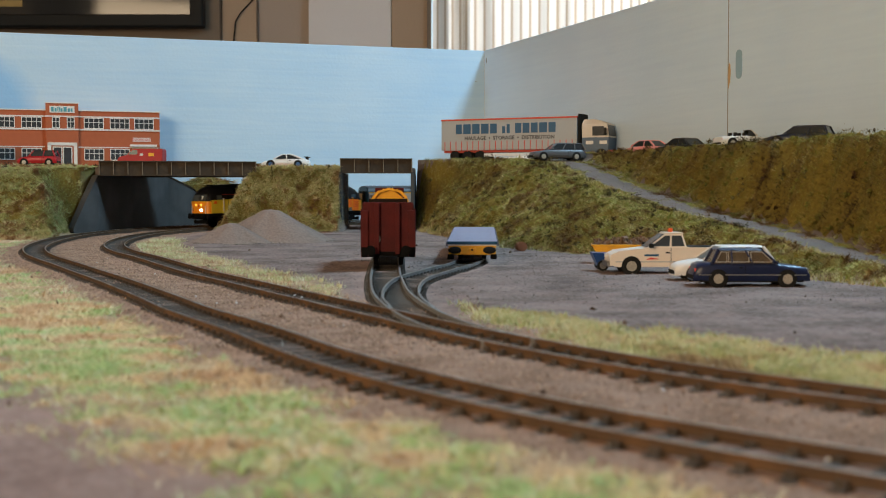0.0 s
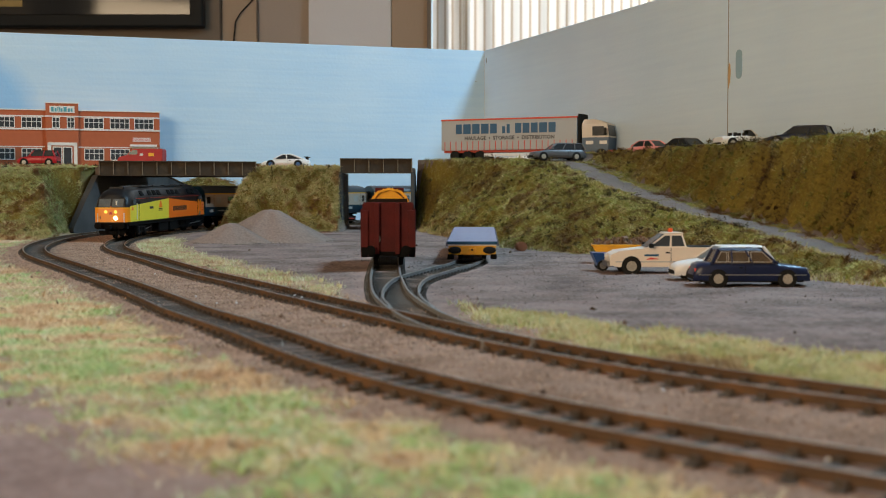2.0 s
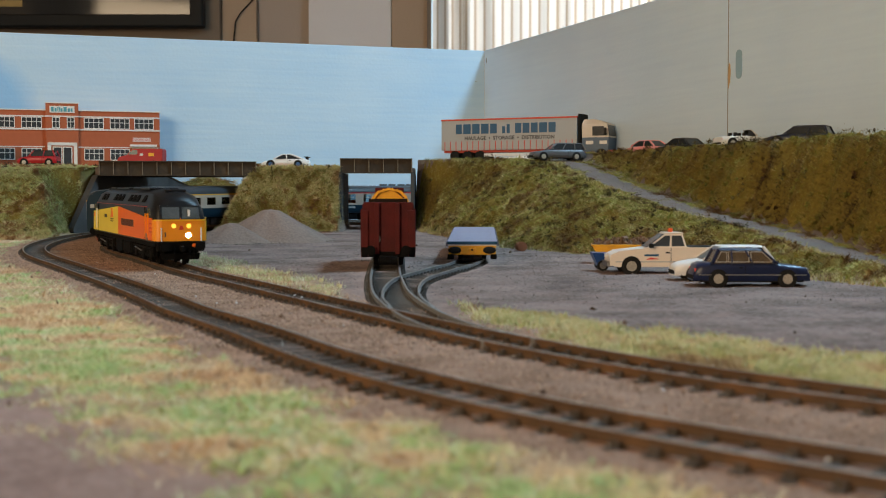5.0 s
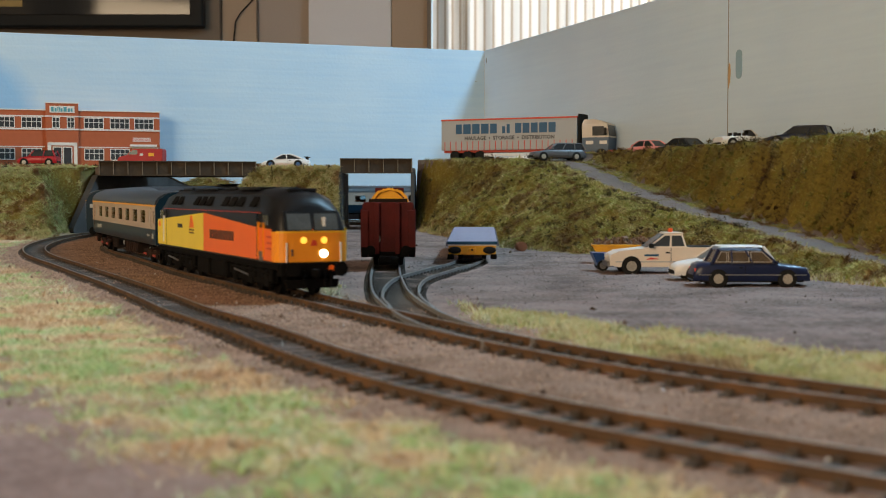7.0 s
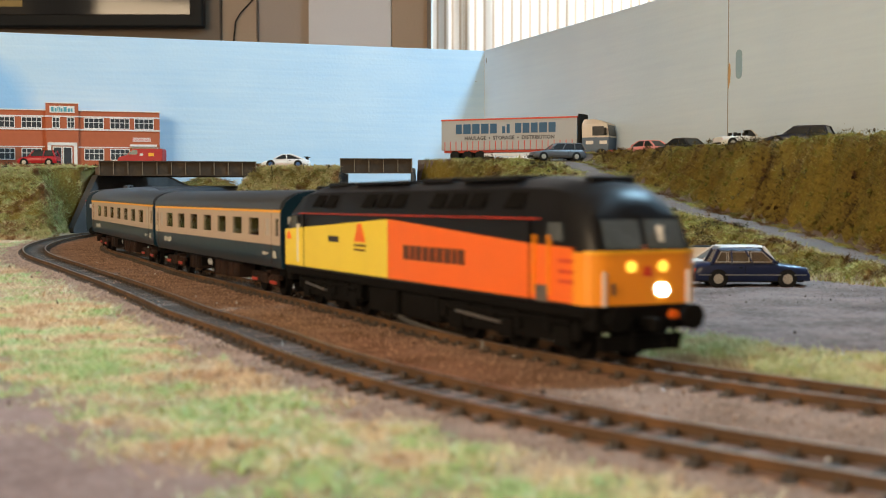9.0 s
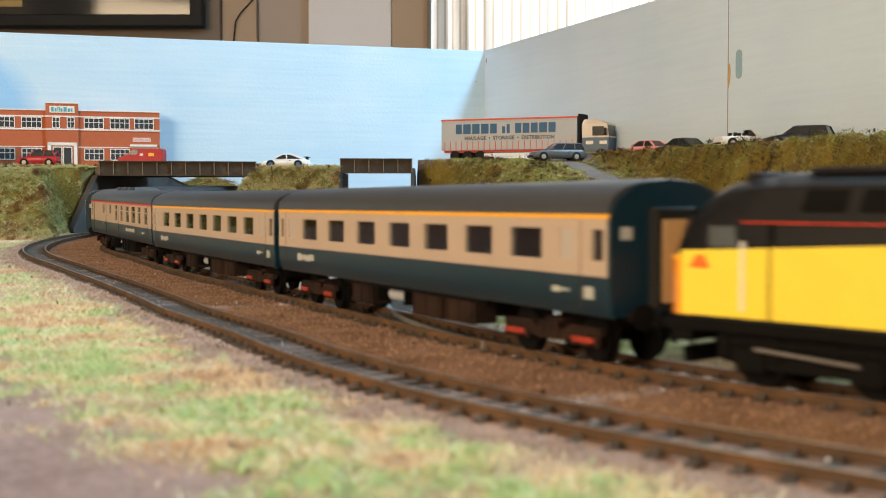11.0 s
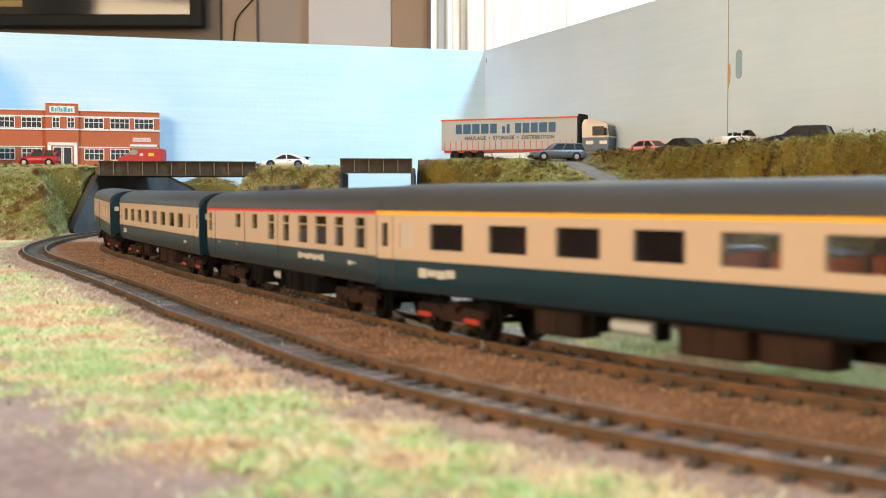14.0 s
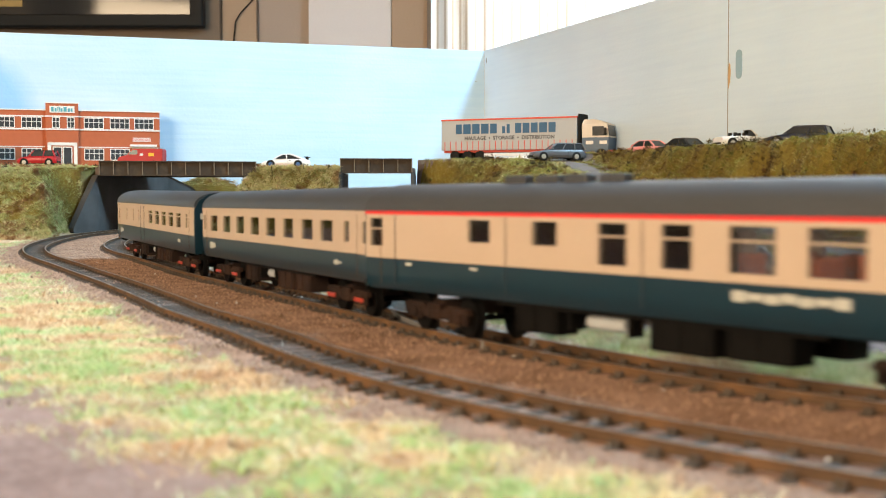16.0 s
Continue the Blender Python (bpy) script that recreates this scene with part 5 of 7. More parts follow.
def build_car(name, m, label, L, W, H, colour, profile, cabin, wheels=(0.30, -0.31), r=4.1, category="car", open_top=False, roof_mat=None, pillars=(0.0, 0.45, 1.0), glass=None, rim=None, trim=True, lights=True):
    """A car; profile: (x, deck height) pairs as shares of length and height; cabin: four x shares, base rear and front, roof rear and front."""
    th = thing(name, m, label, category)
    h2 = W / 2
    belt = H * 0.60

    def ring(x, top, w):
        b = H * 0.15
        return [(x, -w * 0.90, b), (x, w * 0.90, b), (x, w, b + H * 0.10), (x, w, top * 0.72), (x, w * 0.95, top * 0.90), (x, w * 0.82, top), (x, -w * 0.82, top), (x, -w * 0.95, top * 0.90), (x, -w, top * 0.72), (x, -w, b + H * 0.10)]
    rings = []
    for x, z in profile:
        nar = 1.0 - 0.16 * max(0, (abs(x) - 0.40) / 0.10) ** 2
        rings.append(ring(x * L, z * H, h2 * nar))
    part("body", loft(fresh(), rings), colour, th, smooth=True)
    sl = fresh()
    box(sl, -L * 0.44, L * 0.44, -h2 * 0.9, h2 * 0.9, H * 0.12, H * 0.20)
    part("sill", sl, M["rubber"], th)
    br, bf, tr, tf = [v * L for v in cabin]
    zb = lerp((br + bf) / 2 / L, [p[0] for p in profile], [p[1] for p in profile]) * H - 0.3
    w0, w1 = h2 * 0.92, h2 * 0.72
    if not open_top:
        g = fresh()
        loft(g, [[(br, -w0, zb), (bf, -w0, zb), (bf, w0, zb), (br, w0, zb)], [(tr, -w1, H - 0.7), (tf, -w1, H - 0.7), (tf, w1, H - 0.7), (tr, w1, H - 0.7)]])
        part("glazing", g, glass or DARK_GLASS, th, "dark glass windows")
        rf = fresh()
        e = 0.4
        loft(rf, [[(tr - e, -w1 - e, H - 1.0), (tf + e, -w1 - e, H - 1.0), (tf + e, w1 + e, H - 1.0), (tr - e, w1 + e, H - 1.0)],
                  [(tr + 1, -w1 * 0.9, H), (tf - 1, -w1 * 0.9, H), (tf - 1, w1 * 0.9, H), (tr + 1, w1 * 0.9, H)]])
        part("roof", rf, roof_mat or colour, th)
        for side in (-1, 1):
            for k in pillars:
                a = Vector((br + (bf - br) * k, side * w0, zb))
                b = Vector((tr + (tf - tr) * k, side * w1, H - 0.8))
                p = fresh()
                cyl(p, (a + b) / 2, b - a, 0.55 if k not in (0.0,) else 0.9, (b - a).length + 0.6, 8)
                part("pillar", p, colour, th)
    else:
        ws = fresh()
        loft(ws, [[(bf, -w0 * 0.9, zb), (bf, w0 * 0.9, zb), (bf - 0.6, w0 * 0.9, zb), (bf - 0.6, -w0 * 0.9, zb)], [(tf, -w1, H), (tf, w1, H), (tf - 0.6, w1, H), (tf - 0.6, -w1, H)]])
        part("windscreen", ws, DARK_GLASS, th, "raked windscreen")
        for side in (-1, 1):
            a, b = Vector((bf, side * w0 * 0.92, zb)), Vector((tf, side * w1, H))
            p = fresh()
            cyl(p, (a + b) / 2, b - a, 0.5, (b - a).length, 8)
            part("pillar", p, colour, th)
            for x in (-0.06, -0.22):
                s = fresh()
                box(s, x * L - 1.2, x * L + 1.2, side * 5.5 - 2.6, side * 5.5 + 2.6, zb - 3, zb + 3.6, 0.8)
                part("seat", s, M["rubber"], th, "dark seat")
    for fx in wheels:
        for side in (-1, 1):
            arch = fresh()
            cyl(arch, (fx * L, side * (h2 - 0.9), r), (0, 1, 0), r + 0.9, 2.0, 22)
            part("wheel_arch", arch, M["rubber"], th)
            road_wheel(th, fx * L, side * (h2 - 1.0), r, 3.0, rim or M["rim_silver"])
    if lights:
        for d in (-1, 1):
            zt = lerp(0.46 * d, [p[0] for p in profile], [p[1] for p in profile]) * H
            for side in (-1, 1):
                q = fresh()
                box(q, *sorted((d * L * 0.455, d * L * 0.487)), side * h2 * 0.72 - 1.6, side * h2 * 0.72 + 1.6, zt * 0.66, zt * 0.84, 0.3)
                part("headlight" if d == 1 else "tail_light", q, M["ghost_white"] if d == 1 else M["warning_red"], th, "clear headlight" if d == 1 else "red tail light")
            bp = fresh()
            box(bp, *sorted((d * L * 0.462, d * L * 0.502)), -h2 * 0.80, h2 * 0.80, H * 0.17, H * 0.31, 0.5)
            part("bumper", bp, M["rubber"] if trim else colour, th, "dark bumper" if trim else "")
    for side in (-1, 1):
        mi = fresh()
        box(mi, bf - 3.2, bf - 1.6, side * (h2 + 0.3) - 0.7, side * (h2 + 0.3) + 0.7, zb, zb + 1.7, 0.3)
        part("door_mirror", mi, colour, th)
        for x in ((br + bf) / 2, ):
            dl = fresh()
            y0, y1 = sorted((side * (h2 - 0.2), side * (h2 + 0.06)))
            box(dl, x - 0.12, x + 0.12, y0, y1, H * 0.24, zb * 0.92)
            box(dl, x - 3.2, x - 1.6, y0, y1 + 0.1, zb * 0.80, zb * 0.85)
            part("door_line", dl, M["rubber"], th)
    return th


SALOON = [(-0.5, 0.34), (-0.47, 0.56), (-0.42, 0.62), (-0.25, 0.635), (0.12, 0.63), (0.20, 0.615), (0.40, 0.545), (0.47, 0.50), (0.5, 0.34)]
HATCH = [(-0.5, 0.36), (-0.47, 0.60), (-0.40, 0.635), (0.15, 0.63), (0.24, 0.60), (0.42, 0.51), (0.48, 0.44), (0.5, 0.32)]
SPORT = [(-0.5, 0.40), (-0.47, 0.58), (-0.38, 0.64), (-0.1, 0.66), (0.14, 0.62), (0.30, 0.56), (0.43, 0.47), (0.48, 0.38), (0.5, 0.28)]


def on_land(x, y, rz, sink=0.0):
    return at(x, y, land_z(x, y) - sink, rz)


def build_cars():
    navy = paint("navy_paint", (0.007, 0.013, 0.05))
    c = build_car("saloon_car", on_land(168, 684, -2), "dark blue boxy saloon car parked in the yard", 63, 24, 20.5, navy, SALOON, (-0.34, 0.22, -0.285, 0.09), (0.30, -0.29), 4.3, pillars=(0.0, 0.30, 0.62, 1.0), glass=M["cabin_glass"], rim=M["rim_silver"])
    for side in (-1, 1):
        y0, y1 = sorted((side * 12.0, side * 12.25))
        part("chrome_strip", box(fresh(), -29, 29, y0, y1, 6.2, 6.7), M["chrome"], c, "thin chrome side strip")
    zb, top, w0, w1 = 12.6, 19.8, 11.04, 8.64
    for side in (-1, 1):
        def on_side(x, z):
            return Vector((x, side * (w0 + 0.25 + (w1 - w0) * (z - zb) / (top - zb)), z))
        for pane in ([(-19.5, 13.4), (-13.6, 13.4), (-13.6, 18.8), (-16.4, 18.8)], [(-12.6, 13.4), (-1.6, 13.4), (-1.6, 18.8), (-12.6, 18.8)], [(-0.4, 13.4), (11.0, 13.4), (5.6, 18.8), (-0.4, 18.8)]):
            trim = fresh()
            for (xa, za), (xb, zc) in zip(pane, pane[1:] + pane[:1]):
                a, b = on_side(xa, za), on_side(xb, zc)
                cyl(trim, (a + b) / 2, b - a, 0.2, (b - a).length + 0.4, 6)
            part("window_trim", trim, M["rim_silver"], c, "bright window surround")
    screen = fresh()
    loft(screen, [[(13.6, -9.6, 13.0), (13.6, 9.6, 13.0), (14.2, 9.6, 13.0), (14.2, -9.6, 13.0)], [(6.2, -8.0, 19.4), (6.2, 8.0, 19.4), (6.8, 8.0, 19.4), (6.8, -8.0, 19.4)]])
    part("windscreen", screen, REFLECTION_GLASS, c, "windscreen with its reflections put into a paler glass colour")
    part("grille", box(fresh(), 30.6, 32.0, -6, 6, 6.6, 9.6, 0.3), M["chrome"], c, "chrome grille")
    build_car("hatchback", on_land(164, 728, 180), "white hatchback parked behind the blue car", 60, 23.5, 20.5, paint("white_paint", (0.72, 0.70, 0.68)), HATCH, (-0.44, 0.22, -0.36, 0.06), (0.31, -0.31), 4.2)
    build_car("sports_car", at(-187, 1486, 76.4, 180), "white sports coupe with a black rear wing", 57, 24, 16.8, paint("clean_white", (0.80, 0.80, 0.80)), SPORT, (-0.36, 0.24, -0.12, 0.06), (0.30, -0.27), 4.3, pillars=(0.0, 0.55, 1.0), rim=paint("blue_rim", (0.04, 0.12, 0.3)), trim=False)
    build_car("compact_car", at(-490, 1512, land_z(-490, 1512), 180), "small red hatchback with a black roof", 48, 22, 18.5, paint("red_paint", (0.42, 0.012, 0.02)), HATCH, (-0.46, 0.20, -0.40, 0.08), (0.31, -0.31), 4.0, roof_mat=M["rubber"])
    build_car("estate_car", at(125, 1366, 82.2, 192), "grey estate car at the top of the ramp", 60, 23.5, 19.0, paint("grey_paint", (0.085, 0.09, 0.10)), HATCH, (-0.48, 0.18, -0.43, 0.04), (0.31, -0.31), 4.1, pillars=(0.0, 0.3, 0.65, 1.0))
    build_car("coupe", on_land(217, 1338, 128, 0), "salmon pink coupe parked on the bank top", 54, 23, 18, paint("pink_paint", (0.88, 0.36, 0.36)), SPORT, (-0.42, 0.20, -0.26, 0.04), r=4.0)
    build_car("coupe", on_land(246, 1290, 122, 0), "black coupe parked on the bank top", 57, 23.5, 18.5, paint("black_paint", (0.012, 0.013, 0.018)), SALOON, (-0.40, 0.20, -0.26, 0.04), r=4.0)
    build_car("convertible_car", on_land(280, 1156, 12, -2.5), "white open-topped car with dark seats on the bank", 56, 22.5, 16.5, paint("cream_white", (0.68, 0.66, 0.62)), SPORT, (-0.30, 0.15, -0.20, 0.04), open_top=True)
    build_car("four_wheel_drive", on_land(311, 1086, 148, 2.5), "dark blue estate car among bushes on the bank", 56, 24, 18.5, paint("dark_blue_paint", (0.015, 0.022, 0.05)), HATCH, (-0.47, 0.20, -0.42, 0.05), r=4.6)


build_cars()


def add_spoiler():
    car = [o for o in scene.objects if o.name == "sports_car"][0]
    part("rear_wing", box(fresh(), -28, -22, -9.5, 9.5, 12.6, 13.5, 0.3), M["rubber"], car, "black rear wing")
    for y in (-7, 7):
        part("wing_strut", box(fresh(), -26, -24, y - 0.6, y + 0.6, 8, 12.8), M["rubber"], car)
    for side in (-1, 1):
        y0, y1 = sorted((side * 11.9, side * 12.1))
        part("red_line", box(fresh(), -14, 16, y0, y1, 4.4, 4.8), M["warning_red"], car, "thin red line along the sill")


add_spoiler()


def build_van():
    red = paint("van_red", (0.42, 0.014, 0.016), 0.65)
    th = thing("delivery_van", at(-388, 1606, 80, 180), "red panel van in front of the factory", "van")
    prof = [(-29, 4), (-29, 21.5), (-27.5, 23.5), (8, 23.5), (17, 15.5), (26, 13.0), (28.5, 10.5), (29, 4)]
    part("body", prism(fresh(), prof, -11.5, 11.5), red, th)
    part("sill", box(fresh(), -28, 28, -11.2, 11.2, 2.6, 4.2), M["rubber"], th)
    for side in (-1, 1):
        y0, y1 = sorted((side * 11.3, side * 11.75))
        part("cab_window", prism(fresh(), [(3, 16), (15.3, 15.8), (9, 21.8), (3, 21.8)], y0, y1), DARK_GLASS, th, "dark cab window")
        part("badge", box(fresh(), -18, -11, y0, y1, 14, 18), M["load_yellow"], th, "small yellow badge")
        part("lettering_bar", box(fresh(), -4, 0, y0, y1, 14.5, 17.5), M["ghost_white"], th)
    ws = fresh()
    loft(ws, [[(17.2, -9.5, 15.6), (17.2, 9.5, 15.6), (16.7, 9.5, 15.4), (16.7, -9.5, 15.4)], [(8.7, -9.5, 23.0), (8.7, 9.5, 23.0), (8.2, 9.5, 22.8), (8.2, -9.5, 22.8)]])
    part("windscreen", ws, DARK_GLASS, th)
    for x in (18, -18):
        for y in (-10.4, 10.4):
            road_wheel(th, x, y, 4.2, 3, M["steel"])


def build_pickup():
    cream = paint("cream_paint", (0.80, 0.70, 0.60), 0.3)
    th = thing("pickup_truck", on_land(144, 790, 180), "cream pickup truck with an orange roof beacon", "truck")
    # cab and bonnet
    prof = [(-40, 7.5), (-40, 16.8), (-9, 17.0), (16, 16.6), (34, 14.6), (38.5, 12.5), (39.5, 8.5), (39.5, 5.5), (34, 4.6), (-36, 4.8)]
    body = fresh()
    loft(body, [[(x, y * (0.985 if z > 13 else 1.0), z) for x, z in prof] for y in (-13.2, -12.4, 12.4, 13.2)])
    part("body", body, cream, th, smooth=True)
    bed = fresh()
    box(bed, -38, -10.5, -11.2, 11.2, 16.6, 17.35)
    part("load_bed", bed, M["rubber"], th, "dark bed liner and rails")
    cab = fresh()
    w0, w1 = 12.4, 9.8
    loft(cab, [[(-8.8, -w0, 16.6), (16.2, -w0, 16.4), (16.2, w0, 16.4), (-8.8, w0, 16.6)], [(-6.4, -w1, 25.2), (4.2, -w1, 25.6), (4.2, w1, 25.6), (-6.4, w1, 25.2)]])
    part("cab", cab, cream, th)
    part("roof", box(fresh(), -6.8, 4.8, -w1 - 0.2, w1 + 0.2, 25.2, 26.2, 0.5), cream, th)
    for side in (-1, 1):
        def pane(x0, x1, x2, x3):
            g = fresh()
            a = [(x0, 17.6), (x1, 17.6), (x2, 24.2), (x3, 24.2)]
            loft(g, [[(x, side * (12.4 - (z - 16.6) * 0.30 + o), z) for x, z in a] for o in (-0.3, 0.12)])
            part("side_window", g, M["window_dark"], th, "dark side window")
        pane(2.2, 13.6, 4.4, 1.4)
        pane(-7.4, 0.8, 0.4, -5.6)
        y0, y1 = sorted((side * 13.1, side * 13.35))
        part("door_line", box(fresh(), 1.2, 1.45, y0, y1, 6, 16.4), M["rubber"], th)
        part("door_handle", box(fresh(), 2.2, 4.6, y0, y1 + 0.2, 13.2, 14.0), M["rubber"], th, "black door handle")
        part("lettering_bar", box(fresh(), 9, 18, y0, y1, 11.4, 12.6), M["letter_blue"], th, "blue lettering bar")
        part("red_swoosh", prism(fresh(), [(8, 9.6), (17, 9.2), (14, 10.6)], y0, y1), M["warning_red"], th, "red sweep mark")
        part("side_moulding", box(fresh(), -36, 36, y0, y1, 7.6, 8.2), M["trailer_grey"], th)
        mi = fresh()
        box(mi, 12.4, 15.2, side * 14.8 - 1.3, side * 14.8 + 1.3, 16.6, 19.4, 0.5)
        part("door_mirror", mi, M["rubber"], th, "black door mirror")
        for x in (26, -23):
            arch = fresh()
            cyl(arch, (x, side * 12.4, 5.3), (0, 1, 0), 6.2, 2.0, 22)
            part("wheel_arch", arch, M["rubber"], th)
            road_wheel(th, x, side * 12.3, 5.2, 3.4, M["rim_silver"])
        hl = fresh()
        box(hl, 37.6, 39.9, side * 9.6 - 2.2, side * 9.6 + 2.2, 9.6, 12.0, 0.4)
        part("headlight", hl, M["ghost_white"], th, "clear headlight")
    ws = fresh()
    loft(ws, [[(16.0, -11.4, 17.0), (16.0, 11.4, 17.0), (16.6, 11.4, 17.0), (16.6, -11.4, 17.0)], [(5.0, -9.2, 25.2), (5.0, 9.2, 25.2), (5.6, 9.2, 25.2), (5.6, -9.2, 25.2)]])
    part("windscreen", ws, DARK_GLASS, th)
    bp = fresh()
    box(bp, 38.6, 41.2, -12.4, 12.4, 4.6, 8.0, 0.7)
    part("bumper", bp, M["steel"], th, "dull metal bumper")
    be = fresh()
    cyl(be, (-0.5, 0, 27.2), (0, 0, 1), 1.5, 2.6, 14)
    part("roof_beacon", be, paint("beacon_orange", (0.85, 0.12, 0.02)), th, "orange roof beacon", smooth=True)


def build_lorry():
    th = thing("articulated_lorry", at(-2, 1556, 86.4, -25.3), "grey curtain-sided articulated lorry with blue lettering", "lorry")
    tr = part("trailer", box(fresh(), 0, 178, 0, 33, 13, 50.0, 0.6), M["trailer_grey"], th, "grey trailer curtain side")
    part("top_rail", box(fresh(), -0.4, 178.4, -0.5, 33.5, 49.7, 51.6, 0.3), M["trim_red"], tr, "red trailer top rail")
    strap = None
    for k in range(23):
        x = 5 + k * 7.6
        if strap is None:
            strap = part("strap", box(fresh(), -0.35, 0.35, -0.7, 0.2, 11.5, 24.0), M["trim_red"], tr, "thin red curtain strap")
            strap.matrix_basis = at(x, 0)
        else:
            share("strap", strap, tr, at(x, 0), "thin red curtain strap")
    part("side_guard", box(fresh(), 58, 118, -0.3, 1.0, 5, 9, 0.2), M["ghost_white"], tr, "white side guard")
    part("chassis_rail", box(fresh(), 2, 176, 4, 29, 10.5, 14), M["trim_red"], tr, "red chassis rail")
    # company name as plain shapes, trade words as lettering
    x = 20
    for w, h in ((8, 1), (10, 1), (10, 1), (10, 1), (9, 1), (0, 0), (4, 0.7), (4, 0.9), (0, 0), (8, 1), (8.6, 1), (8.6, 1), (10, 1), (9, 1)):
        if h:
            part("lettering_bar", box(fresh(), x, x + w, -0.45, 0.1, 33.2, 33.2 + 12.0 * h, 0.2), M["letter_blue"], tr, "blue lettering bar")
            x += w + 2.0
        else:
            x += 5
    text_object("lettering", "HAULAGE  •  STORAGE  •  DISTRIBUTION", 6.4, 0.1, M["letter_black"], tr, at(91, -0.3, 27.6, 0, 90))
    for x in (18, 35, 52):
        for y in (3, 30):
            road_wheel(th, x, y, 6.2, 5, M["steel"])
    # tractor
    cab = fresh()
    loft(cab, [[(184, 1, 6), (216, 1, 6), (216, 32, 6), (184, 32, 6)], [(184, 1, 26), (217, 1, 26), (217, 32, 26), (184, 32, 26)]])
    c = part("cab", cab, M["cab_blue"], th, "dark blue lower cab")
    up = fresh()
    loft(up, [[(184, 1, 26), (217, 1, 26), (217, 32, 26), (184, 32, 26)], [(184, 1.2, 42), (214.5, 1.6, 42), (214.5, 31.4, 42), (184, 31.8, 42)], [(186, 3, 47.5), (199, 4, 47.5), (199, 29, 47.5), (186, 30, 47.5)]])
    part("cab_top", up, M["cab_white"], c, "white cab top and wind deflector")
    part("side_window", box(fresh(), 197, 211, 0.4, 1.3, 28, 39), DARK_GLASS, c, "dark cab side window")
    ws = fresh()
    loft(ws, [[(217.3, 3, 28), (217.3, 30, 28), (216.3, 30, 28), (216.3, 3, 28)], [(215.1, 3.4, 40.5), (215.1, 29.6, 40.5), (214.1, 29.6, 40.5), (214.1, 3.4, 40.5)]])
    part("windscreen", ws, DARK_GLASS, c)
    part("bumper", box(fresh(), 214, 218.6, 1, 32, 4, 11, 0.5), M["trim_red"], c, "red bumper")
    for q in (189, 206):
        part("lettering_bar", box(fresh(), q, q + 9, 0.3, 1.1, 18, 22), M["ghost_white"], c, "pale cab lettering bar")
    part("mirror", box(fresh(), 212, 215, -3.2, -0.6, 28, 37, 0.5), M["rubber"], c)
    part("front_bulkhead", box(fresh(), 178.6, 181.5, 2, 31, 20, 54.5, 0.5), M["rubber"], th, "dark trailer front with reefer unit")
    part("tractor_chassis", box(fresh(), 150, 214, 8, 25, 5, 12), M["rubber"], th)
    for x in (208, 166):
        for y in (3, 30):
            road_wheel(th, x, y, 6.4, 5, M["steel"])


build_van()
build_pickup()
build_lorry()


